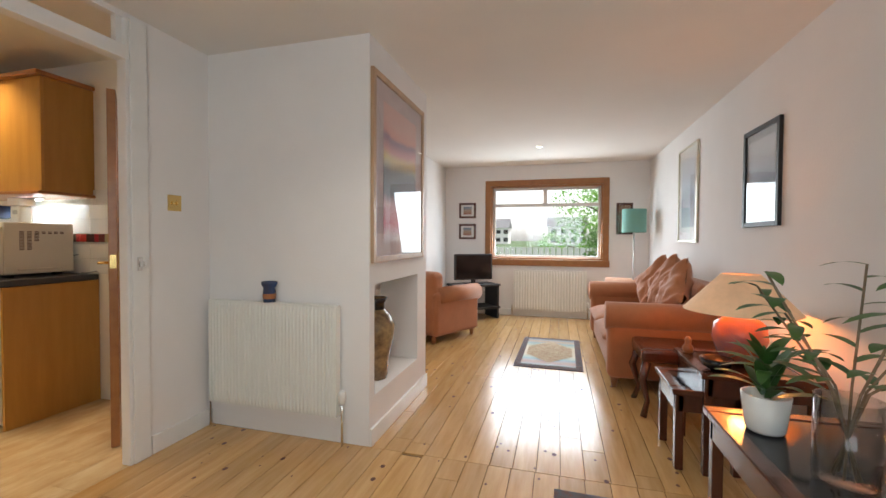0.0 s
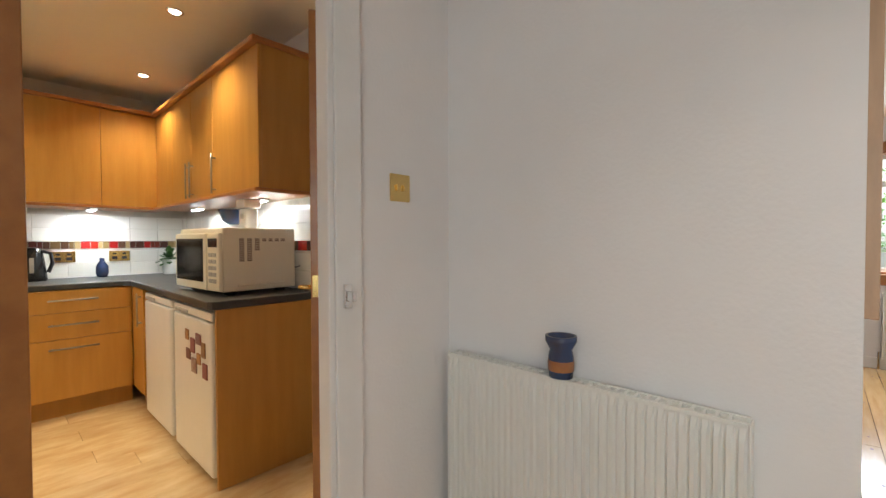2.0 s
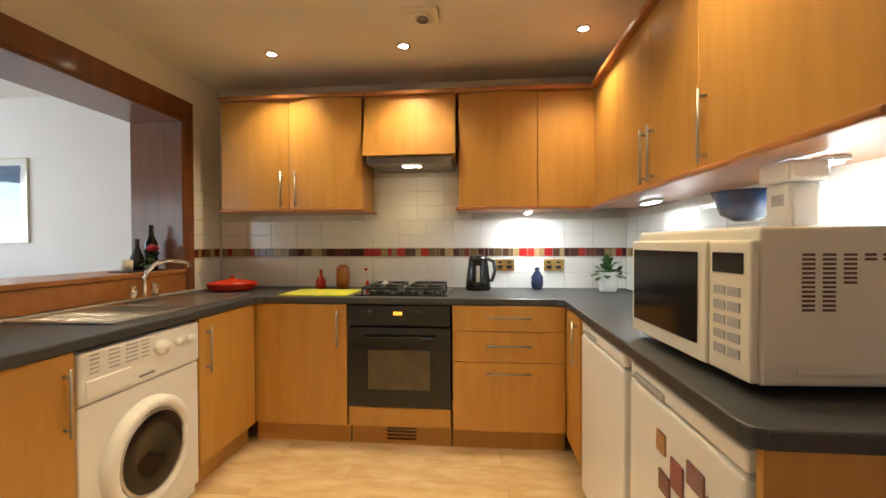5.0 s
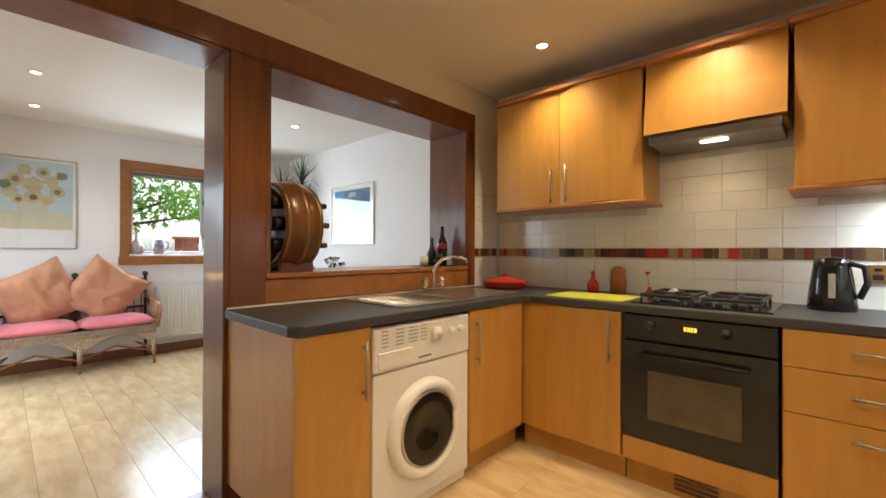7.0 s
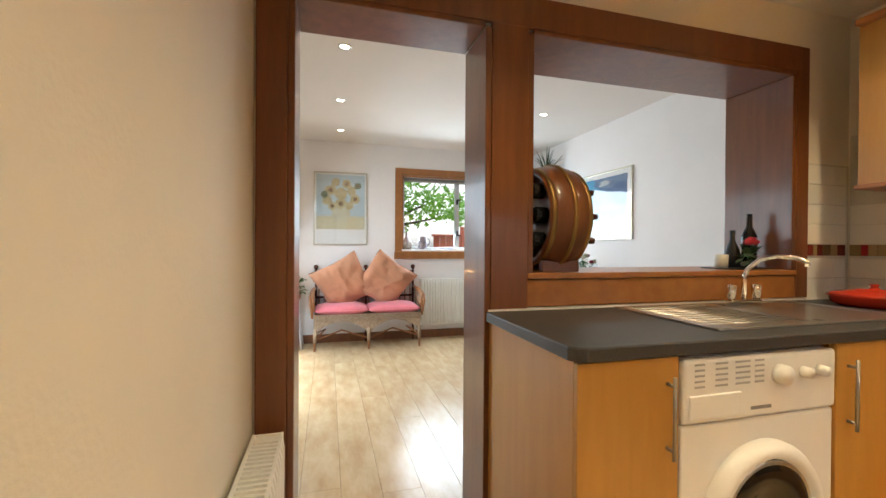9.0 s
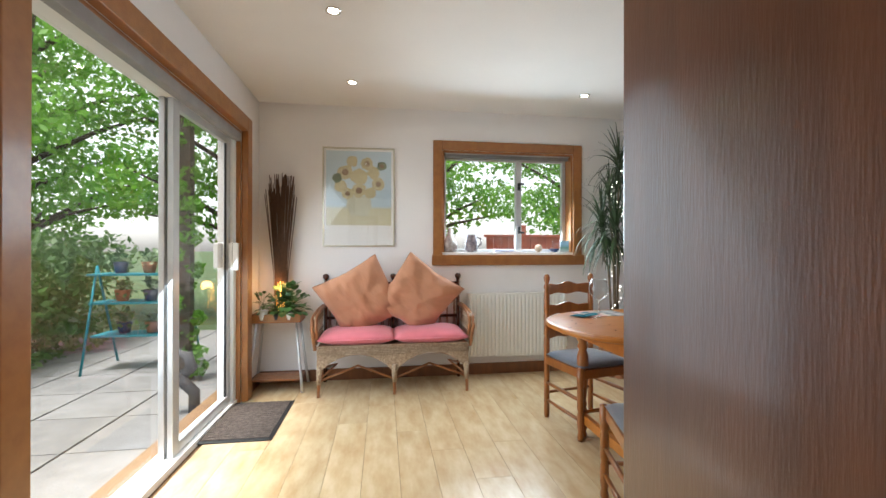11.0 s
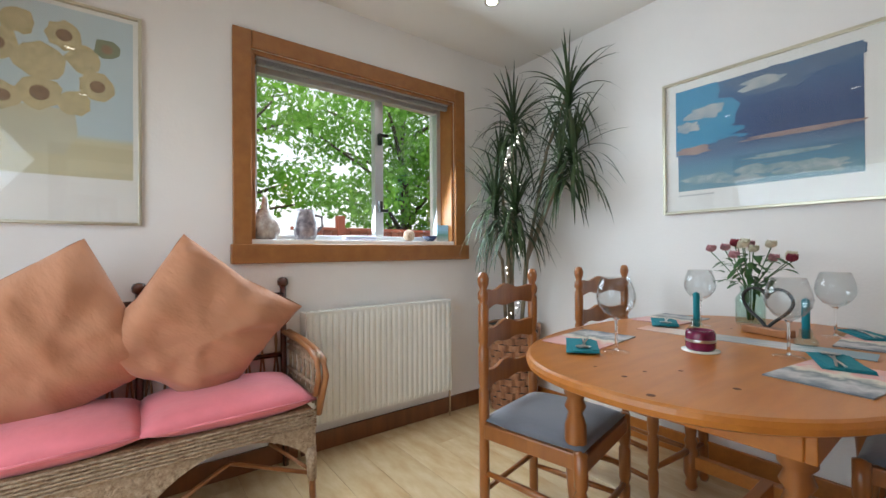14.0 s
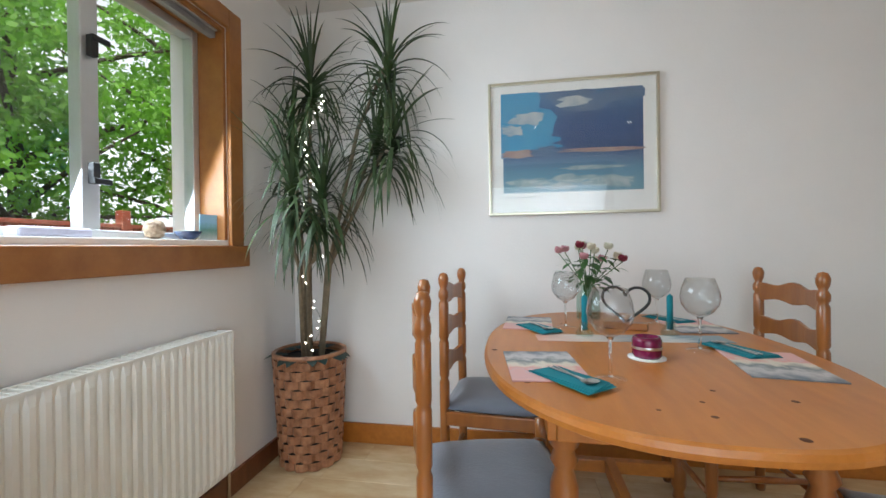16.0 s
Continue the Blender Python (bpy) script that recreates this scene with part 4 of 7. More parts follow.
for x, r in ((0.36, 0.03), (0.46, 0.016), (0.53, 0.016)):
    bar("knob", M_WHITE, [[(x, -0.008, 0.79), (x, -0.034, 0.79)]], r, wm, 20)
def face_ring(name, mat, parent, cx, cz, prof, seg=40):
    """A turned ring whose axis points out of a front at y = 0; prof: (radius, distance out)."""
    bm = bmesh.new()
    lathe(bm, prof, (0, 0, 0), seg, cap=False)
    for v in bm.verts:
        v.co = Vector((cx + v.co.x, -v.co.z, cz + v.co.y))
    return finish(name, bm, mat, parent, True)
face_ring("door_ring", M_WHITE, wm, 0.30, 0.37, [(0.225, 0.0), (0.225, 0.02), (0.21, 0.04), (0.185, 0.044), (0.170, 0.02)])
face_ring("door_bowl", M_BLACK, wm, 0.30, 0.37, [(0.172, 0.024), (0.14, 0.04), (0.08, 0.02), (0.02, 0.006), (0.0, 0.005)])
face_ring("drum_glint", M_STEEL, wm, 0.30, 0.37, [(0.172, 0.03), (0.166, 0.036), (0.160, 0.034)])
boxes("door_grip", M_WHITE, [(0.455, 0.485, -0.044, -0.01, 0.33, 0.41)], wm, 0.01, 3)

# sink with drainer and mixer tap
sink = thing("sink", "stainless steel sink with ribbed drainer in the worktop", "sink", (-3.55, 0.165, CT))
boxes("rim", M_STEEL, [(-0.5, 0.5, -0.25, -0.215, 0, 0.008), (-0.5, 0.5, 0.215, 0.25, 0, 0.008), (-0.5, -0.47, -0.215, 0.215, 0, 0.008), (0.47, 0.5, -0.215, 0.215, 0, 0.008), (0.0, 0.04, -0.215, 0.215, 0, 0.008)], sink, 0.003)
boxes("drainer", M_STEEL, [(0.04, 0.47, -0.215, 0.215, 0.0005, 0.002)], sink)
bm = bmesh.new()
for i in range(9):
    tube(bm, [(0.05, -0.17 + i * 0.042, 0.003), (0.46, -0.17 + i * 0.042, 0.003)], 0.0045, 6)
tagged(finish("ribs", bm, M_STEEL, sink, True), kind="stuff")
bm = bmesh.new()
rings = []
for s, z in ((1.0, 0.004), (0.97, 0.003), (0.85, 0.0015), (0.3, 0.001)):
    rings.append([bm.verts.new((-0.235 + 0.235 * s * cx * (1 if abs(cx) < 1 else 0.98), 0.215 * s * cy, z)) for cx, cy in ((-1, -0.7), (-0.7, -1), (0.7, -1), (1, -0.7), (1, 0.7), (0.7, 1), (-0.7, 1), (-1, 0.7))])
for p0, p1 in zip(rings, rings[1:]):
    ring_between(bm, p0, p1)
bm.faces.new(rings[-1])
finish("bowl", bm, M_STEEL, sink, True)
tap = thing("mixer_tap", "chrome mixer tap with swan-neck spout", "tap", (-3.72, -0.035, CT + 0.008))
boxes("base", M_CHROME, [(-0.09, 0.09, -0.02, 0.02, 0, 0.02)], tap, 0.008, 3)
for x in (-0.075, 0.075):
    turned("valve", M_CHROME, [(0.015, 0.02), (0.018, 0.045), (0.02, 0.05), (0.02, 0.085), (0.0, 0.09)], tap, (x, 0, 0), 14)
bar("spout", M_CHROME, [[(0, 0, 0.02), (0, 0, 0.12), (-0.008, 0.012, 0.16), (-0.03, 0.05, 0.205), (-0.06, 0.10, 0.222), (-0.09, 0.16, 0.215), (-0.105, 0.19, 0.20), (-0.107, 0.195, 0.18)]], 0.011, tap, 12)

# ---- things on the worktop ----
mw = thing("microwave", "cream microwave oven with a dark glass door", "microwave", (-2.745, 2.645, CT), 3)
mw.matrix_basis = mw.matrix_basis @ Matrix.Diagonal((1.0, 1.04, 1.13, 1.0))
boxes("casing", M_CREAM, [(-0.29, 0.29, -0.19, 0.20, 0.018, 0.315)], mw, 0.008, 3)
for x, y in ((0.2, -0.15), (-0.24, -0.15), (0.2, 0.12), (-0.24, 0.12)):
    boxes("foot", M_BLACKM, [(x, x + 0.04, y, y + 0.04, 0, 0.018)], mw)
boxes("door", M_CREAM, [(-0.29, 0.14, -0.215, -0.19, 0.022, 0.29)], mw, 0.006)
boxes("door_glass", M_BLACK, [(-0.265, 0.11, -0.219, -0.215, 0.06, 0.265)], mw, 0.002)
boxes("control_panel", M_CREAM, [(0.145, 0.29, -0.21, -0.19, 0.022, 0.29)], mw, 0.006)
boxes("display", M_BLACK, [(0.165, 0.27, -0.213, -0.21, 0.225, 0.265)], mw)
for r in range(5):
    for c in range(2):
        boxes("button", M_LTGREY, [(0.17 + c * 0.05, 0.21 + c * 0.05, -0.213, -0.21, 0.06 + r * 0.03, 0.078 + r * 0.03)], mw)
bm = bmesh.new()
for c in range(3):
    for r in range(13 if c < 2 else 7):
        box(bm, 0.29, 0.2912, -0.11 + c * 0.04, -0.085 + c * 0.04, 0.26 - r * 0.0085, 0.2645 - r * 0.0085)
for c in range(4):
    for r in range(2):
        box(bm, 0.29, 0.2912, 0.01 + c * 0.035, 0.032 + c * 0.035, 0.26 - r * 0.0085, 0.2645 - r * 0.0085)
tagged(finish("vent_slots", bm, M_DARKWOOD, mw), kind="stuff")
boxes("side_rib", M_CREAM, [(0.289, 0.296, -0.12, 0.14, 0.04, 0.05)], mw, 0.003)
bar("cable", M_GREY, [[(0.2, 0.2, 0.1), (0.3, 0.26, 0.13), (0.42, 0.27, 0.11), (0.47, 0.24, 0.02), (0.4, 0.2, 0.006), (0.33, 0.22, 0.006)]], 0.004, mw, 6)
scale_ = thing("kitchen_scale", "white kitchen scale with a dark blue bowl", "kitchen scale", (-2.70, 2.70, CT + 0.356))
boxes("body", M_CERW, [(-0.045, 0.045, -0.04, 0.04, 0.0, 0.12), (-0.06, 0.06, -0.05, 0.05, 0.12, 0.175)], scale_, 0.012, 3)
boxes("dial", M_LTGREY, [(-0.015, 0.03, -0.042, -0.04, 0.06, 0.09)], scale_)
turned("bowl", M_CERB, [(0.03, 0.03), (0.065, 0.05), (0.09, 0.12), (0.085, 0.12), (0.055, 0.055), (0.0, 0.045)], scale_, (-0.16, -0.02, 0))
kettle = thing("kettle", "black electric jug kettle", "kettle", (-4.40, 1.86, CT))
turned("jug", M_BLACK, [(0.085, 0.0), (0.088, 0.02), (0.08, 0.1), (0.066, 0.2), (0.06, 0.235), (0.03, 0.245), (0, 0.245)], kettle)
bar("handle", M_BLACKM, [[(0.02, 0.06, 0.215), (0.02, 0.105, 0.2), (0.02, 0.115, 0.13), (0.02, 0.09, 0.06)]], 0.013, kettle)
boxes("gauge", M_LTGREY, [(0.07, 0.084, -0.012, 0.012, 0.06, 0.17)], kettle, 0.003)
cas = thing("casserole_dish", "shallow red enamel casserole with lid", "casserole", (-4.28, 0.14, CT))
turned("dish", M_RED, [(0.12, 0.0), (0.15, 0.015), (0.16, 0.045), (0.165, 0.05)], cas)
turned("lid", M_RED, [(0.165, 0.05), (0.15, 0.06), (0.08, 0.075), (0.02, 0.08), (0.012, 0.09), (0.02, 0.1), (0.0, 0.104)], cas)
for s in (-1, 1):
    boxes("handle", M_RED, [(-0.03, 0.03, s * 0.16 - 0.02, s * 0.16 + 0.02, 0.035, 0.05)], cas, 0.008)
board = boxes("chopping_board", M_LIME, [(-4.32, -4.0, 0.62, 1.06, CT, CT + 0.008)], None, 0.004)
tagged(board, "lime green glass chopping board on the worktop", "chopping board")
for nm, lb, cat, at, mat, prof in (
    ("oil_bottle", "small red and amber oil bottle", "bottle", (-4.44, 0.72, CT), M_RED, [(0.03, 0), (0.036, 0.02), (0.034, 0.06), (0.012, 0.09), (0.01, 0.13), (0.014, 0.135), (0.0, 0.14)]),
    ("pepper_mill", "turned pale wooden mill", "pepper mill", (-4.45, 0.88, CT), M_PINEV, [(0.045, 0), (0.05, 0.08), (0.045, 0.13), (0.048, 0.15), (0.025, 0.17), (0, 0.175)]),
    ("garlic_pot", "small white garlic-shaped pot", "pot", (-4.44, 1.2, CT), M_CERW, [(0.02, 0), (0.036, 0.02), (0.03, 0.04), (0.008, 0.055), (0, 0.06)]),
    ("oil_jar", "small patterned stoneware jar", "jar", (-4.46, 2.27, CT), M_CERB, [(0.03, 0), (0.042, 0.03), (0.04, 0.09), (0.015, 0.13), (0.018, 0.15), (0, 0.155)]),
):
    t = thing(nm, lb, cat, at)
    turned("body", mat, prof, t)
bud = thing("bud_vase", "tiny red bud vase with one flower", "vase", (-4.46, 1.06, CT))
turned("body", M_RED, [(0.015, 0), (0.02, 0.02), (0.008, 0.05), (0.01, 0.055)], bud)
bar("stem", M_LEAF2, [[(0, 0, 0.04), (0.005, -0.01, 0.13)]], 0.002, bud, 5)
turned("flower", M_RED, [(0.0, 0.125), (0.018, 0.135), (0.012, 0.145), (0, 0.146)], bud, (0.005, -0.01, 0), 8)


def leaf_blade(bm, base, way, length, width, droop, n=5, fold=0.0):
    """One leaf: a tapering strip that leaves base along way and droops."""
    p, d = Vector(base), Vector(way).normalized()
    side = d.cross(Vector((0, 0, 1)))
    side = side.normalized() if side.length > 0.05 else Vector((1, 0, 0))
    prev = None
    for i in range(n + 1):
        u = i / n
        w = width * (math.sin(math.pi * min(1, 0.12 + 0.88 * u)) ** 0.7 if fold == 0 else (1 - u) ** 0.6)
        cur = (bm.verts.new(p - side * w / 2), bm.verts.new(p + side * w / 2))
        if prev:
            bm.faces.new((prev[0], prev[1], cur[1], cur[0]))
        prev = cur
        d = (d + Vector((0, 0, -droop / n))).normalized()
        p = p + d * length / n


def bushy_plant(parent, at, r, h, count, seed, size=(0.06, 0.035), mat=None, trail=0.5):
    rr = random.Random(seed)
    bm, bs = bmesh.new(), bmesh.new()
    for i in range(count):
        a, e = rr.uniform(0, 6.283), rr.uniform(-0.2, 1.3)
        d = Vector((math.cos(a) * math.cos(e), math.sin(a) * math.cos(e), math.sin(e)))
        tip = Vector(at) + Vector((d.x * r, d.y * r, max(-trail * r, d.z * h))) * rr.uniform(0.35, 1)
        tube(bs, [Vector(at), (Vector(at) + tip) / 2 + Vector((0, 0, 0.02)), tip], 0.0015, 4, False)
        leaf_blade(bm, tip, d + Vector((rr.uniform(-.6, .6), rr.uniform(-.6, .6), rr.uniform(-.2, .4))), rr.uniform(0.7, 1.3) * size[0], size[1] * rr.uniform(0.8, 1.2), 0.8, 4)
    tagged(finish("leaves", bm, mat or M_LEAF2, parent, True), kind="stuff")
    finish("stems", bs, M_LEAF2, parent)


herb = thing("potted_herb", "green herb in a white square pot", "pot plant", (-4.36, 2.72, CT))
turned("pot", M_CERW, [(0.05, 0), (0.058, 0.01), (0.062, 0.13), (0.055, 0.13), (0.05, 0.1), (0, 0.1)], herb)
bushy_plant(herb, (0, 0, 0.11), 0.09, 0.10, 60, 3, (0.05, 0.04))
for x, y, w, h, c in ((-3.6, 2.80, 0.03, 0.25, (0.7, 0.65, 0.5)), (-3.56, 2.80, 0.025, 0.23, (0.5, 0.3, 0.1)), (-3.525, 2.80, 0.03, 0.24, (0.75, 0.72, 0.66))):
    bk = thing("cookery_book", "upright cookery book behind the microwave", "book", (x, y, CT), 0, "cookery books")
    boxes("cover", material("book_cover", c, 0.5, base2=(0.6, 0.4, 0.12), scale=14, bump=0), [(0, w, -0.1, 0.08, 0, h)], bk, 0.002)
for y, z in ((1.98 + 0.07, 1.03), (2.40, 1.03)):
    so = thing("socket", "brass double socket on the tiles", "socket", (WX + 0.014, y, z), 90, "brass sockets")
    boxes("plate", M_BRASS, [(-0.07, 0.07, -0.008, 0, 0, 0.085)], so, 0.003)
    boxes("insert", M_BLACKM, [(-0.05, -0.015, -0.0095, -0.008, 0.015, 0.04), (0.015, 0.05, -0.0095, -0.008, 0.015, 0.04), (-0.045, -0.02, -0.011, -0.008, 0.055, 0.07), (0.02, 0.045, -0.011, -0.008, 0.055, 0.07)], so)
sw = thing("light_switch", "brass double light switch on the wall", "light switch", (LW, 2.575, 1.322), 90)
boxes("plate", M_BRASS, [(-0.043, 0.043, -0.006, 0, 0, 0.09)], sw, 0.003)
boxes("rocker", M_BRASS, [(-0.02, -0.008, -0.014, -0.006, 0.035, 0.055), (0.008, 0.02, -0.014, -0.006, 0.035, 0.055)], sw, 0.002)

hook = thing("coat_hook", "dark turned wooden knob on the cream kitchen wall", "coat hook", (KE, 0.82, 1.64))
bm = bmesh.new()
lathe(bm, [(0.03, 0.0), (0.03, 0.008), (0.014, 0.016), (0.014, 0.035), (0.034, 0.045), (0.04, 0.058), (0.034, 0.072), (0.0, 0.078)], (0, 0, 0), 20)
for v in bm.verts:
    v.co = Vector((-v.co.z, v.co.y, v.co.x))
finish("knob", bm, M_DARKWOOD, hook, True)

# tiles
tiles = setting(thing("tiling", "", ""), "white glazed wall tiles with a red and brown border", "tiles")
boxes("grout", M_GROUT, [(WX, WX + 0.004, -0.13, KN - 0.004, CT + 0.002, 1.78), (WX + 0.004, -2.165, KN - 0.004, KN, CT + 0.002, 1.51), (WX + 0.004, HX0 - 0.09, PK, PK + 0.004, CT + 0.002, 1.62)], tiles)
tile_mesh = {}
def tile(kind_, mat, w, h, at, rz):
    key = (kind_, round(w, 3), round(h, 3))
    if key not in tile_mesh:
        bm = bmesh.new()
        box(bm, 0.001, w - 0.001, -0.007, 0, 0.001, h - 0.001)
        bmesh.ops.bevel(bm, geom=[e for e in bm.edges if all(v.co.y < -0.006 for v in e.verts)], offset=0.0015, segments=1, affect="EDGES")
        me = bpy.data.meshes.new(kind_)
        bmesh.ops.recalc_face_normals(bm, faces=bm.faces[:])
        bm.to_mesh(me)
        bm.free()
        me.materials.append(mat)
        tile_mesh[key] = me
    ob = new(kind_, tile_mesh[key])
    ob.matrix_basis = pose(*at, 0, 0, rz)
    ob.parent = tiles
BAND0, BAND1 = 1.135, 1.195
ROWS_ = [(CT + 0.004, 0.106), (CT + 0.11, 0.104), (BAND1, 0.105), (BAND1 + 0.105, 0.105), (BAND1 + 0.21, 0.105), (BAND1 + 0.315, 0.1)]
def tile_run(length, make, rows, start=0.0):
    for z, h in rows:
        x = start
        while x < length - 0.02:
            w = min(0.2, length - x)
            tile("tile", M_TILE, w, h, *make(x, z))
            x += 0.2
    x, i = start, 0
    while x < length - 0.02:
        w = (0.05, 0.03, 0.04, 0.06)[i % 4]
        w = min(w, length - x)
        tile("border_tile", M_BORDER, w, BAND1 - BAND0, *make(x, BAND0))
        x += w
        i += 1
tile_run(KN - 0.012 + 0.125, lambda x, z: ((WX + 0.004, -0.125 + x, z), 90), ROWS_[:4])
tile_run(2.40, lambda x, z: ((WX + 0.012 + x, KN - 0.004, z), 0), ROWS_[:4])
tile_run(0.29, lambda x, z: ((WX + 0.012 + 0.31 - x, PK + 0.004, z), 180), ROWS_, 0.0)
for z, h in ((BAND1 + 0.21, 0.105), (BAND1 + 0.315, 0.105), (BAND1 + 0.42, 0.105)):
    for i in range(4):
        tile("tile", M_TILE, 0.2, h, (WX + 0.004, 1.01 + i * 0.2, z), 90)
for i in range(2):
    tile("tile", M_TILE, 0.15 if i else 0.05, 0.105, (-2.36 + i * 0.05, KN - 0.004, BAND1 + 0.21), 0)

# ---- doors ----
def glazed_door(name, label, at, rz, w=0.74, h=1.98, rows=5, mat=M_SILL, lever=1):
    """A panelled glass door; hinge edge at local x = 0, leaf along +x."""
    d = thing(name, label, "door", at, rz)
    t = 0.02
    st, rail = 0.095, 0.1
    boxes("stile", mat, [(0, st, -t, t, 0.006, h), (w - st, w, -t, t, 0.006, h)], d, 0.003)
    boxes("rail", mat, [(st, w - st, -t, t, 0.006, 0.2), (st, w - st, -t, t, h - rail, h)], d, 0.003)
    inner = h - rail - 0.2
    for i in range(1, rows):
        z = 0.2 + inner * i / rows
        boxes("glazing_bar", mat, [(st, w - st, -t * 0.8, t * 0.8, z - 0.012, z + 0.012)], d, 0.003)
    for i in (1, 2):
        x = st + (w - 2 * st) * i / 3
        boxes("glazing_bar", mat, [(x - 0.011, x + 0.011, -t * 0.78, t * 0.78, 0.2, h - rail)], d, 0.003)
    for i in range(rows):
        for j in range(3):
            x0, x1 = st + (w - 2 * st) * j / 3 + 0.008, st + (w - 2 * st) * (j + 1) / 3 - 0.008
            z0, z1 = 0.2 + inner * i / rows + 0.008, 0.2 + inner * (i + 1) / rows - 0.008
            boxes("pane", M_PANE, [(x0, x1, -0.002, 0.002, z0, z1)], d).visible_shadow = False
    for s in (-1, 1):
        boxes("lever_plate", M_BRASS, [(w - 0.068, w - 0.03, s * t - 0.003, s * t + 0.003, 0.93, 1.09)], d, 0.002)
        bar("lever", M_BRASS, [[(w - 0.05, s * t, 1.03), (w - 0.05, s * (t + 0.045), 1.03), (w - 0.15, s * (t + 0.05), 1.025)]], 0.008, d)
    boxes("latch", M_BRASS, [(w, w + 0.002, -0.014, 0.014, 1.0, 1.075)], d)
    for z in (0.25, 1.72):
        boxes("hinge", M_BLACKM, [(-0.006, 0.004, -0.024, -0.016, z, z + 0.09)], d, 0.002)
    return d


glazed_door("glazed_door", "brown glazed door standing ajar to the stairs", (NX0 + 0.035, KN - 0.03, 0), -38.5, 0.76)
glazed_door("glazed_door", "brown glazed door folded back on the living room wall", (LW + 0.045, OY0 + 0.04, 0), -86, 0.74)

# ---- hall beyond the stair door ----
M_PLASTERP = material("pale_pink_wall_paint", (0.74, 0.60, 0.55), 0.85, var=0.02, scale=3, bump=0.1)
M_CARPET = material("pale_pink_carpet", (0.55, 0.42, 0.40), 0.95, var=0.1, scale=60, bump=0.6, bump_scale=300)
setting(boxes("wall_hall", M_PLASTERP, [(-2.9, -2.78, KN + 0.12, 5.2, 0, 2.7), (-2.9, -1.22, 5.2, 5.3, 0, 2.7), (-1.30, -1.22, 2.95, 5.2, 0, 2.7), (-2.9, NX0, KN + 0.12, KN + 0.125, 0, 2.7)]), "pale pink painted hall wall beside the stairs", "wall")
setting(boxes("floor_hall", M_CARPET, [(-2.78, -1.30, KN + 0.12, 5.2, -0.1, 0.0)]), "pale pink carpeted hall floor", "floor")
setting(boxes("ceiling_hall", M_WALL, [(-2.78, -1.30, KN + 0.12, 5.2, 2.6, 2.7)]), "white hall ceiling", "ceiling")
st = thing("staircase", "carpeted staircase with dark sloping balustrade boards", "staircase", (-2.3, 3.3, 0))
for i in range(8):
    boxes("step", M_CARPET, [(-0.48, 0.18, 0.24 * i, 0.24 * i + 0.26, 0, 0.18 * (i + 1))], st, 0.01)
for k in range(4):
    bm = bmesh.new()
    z = 0.10 + k * 0.32
    vs = [bm.verts.new((x, y, zz)) for x in (0.19, 0.225) for y, zz in ((-0.1, z), (1.85, z + 1.46), (1.85, z + 1.60), (-0.1, z + 0.14))]
    for q in ((0, 1, 2, 3), (7, 6, 5, 4), (0, 4, 5, 1), (1, 5, 6, 2), (2, 6, 7, 3), (3, 7, 4, 0)):
        bm.faces.new([vs[i] for i in q])
    finish("balustrade_board", bm, M_MAHOG, st)
boxes("newel_post", M_MAHOG, [(0.17, 0.245, -0.17, -0.1, 0, 1.25)], st, 0.004)
# unseen lamp without a fixture, added to brighten the hall and stairs
area_lamp("hall_fill", (-1.9, 3.9, 2.55), (-1.9, 3.9, 0), 0.6, 0.6, 14, (1.0, 0.9, 0.8))

# ---- dining room ----


def framed(label, at, rz, w, h, border, mount, frame_mat, art, mount_mat=None, glazed=True):
    """A framed picture hung flat: back at local y = 0, facing -y, bottom at z = 0, centred on x."""
    p = thing("framed_picture", label, "picture", at, rz)
    for n, it in (("frame_side", (-w / 2, -w / 2 + border, -0.022, 0, 0, h)), ("frame_side", (w / 2 - border, w / 2, -0.022, 0, 0, h)), ("frame_rail", (-w / 2 + border, w / 2 - border, -0.022, 0, 0, border)), ("frame_rail", (-w / 2 + border, w / 2 - border, -0.022, 0, h - border, h))):
        boxes(n, frame_mat, [it], p, 0.002)
    boxes("mount", mount_mat or M_CERW, [(-w / 2 + border, w / 2 - border, -0.008, -0.001, border, h - border)], p)
    l, r, b, t = mount
    boxes("print", art, [(-w / 2 + l, w / 2 - r, -0.0095, -0.0085, b, h - t)], p)
    if glazed:
        g = boxes("glazing", M_PANE, [(-w / 2 + border, w / 2 - border, -0.016, -0.014, border, h - border)], p)
        g.visible_shadow = False
    return p


M_SILVER = material("silver_frame", (0.62, 0.58, 0.46), 0.3, 0.9, var=0.05, bump=0)
A_SEA = painting("desert_sky_print", 2, [(0.0, (0.16, 0.30, 0.36)), (0.22, (0.10, 0.24, 0.34)), (0.34, (0.09, 0.16, 0.27)), (0.40, (0.03, 0.07, 0.17)), (0.62, (0.03, 0.075, 0.19)), (0.84, (0.035, 0.10, 0.22)), (1.0, (0.06, 0.15, 0.27))], 2.0, 0.10)
sea_pic = framed("silver-framed print of a desert under dark clouds", (WX, -2.205, 1.25), 90, 0.84, 0.69, 0.014, (0.075, 0.075, 0.115, 0.06), M_SILVER, A_SEA)


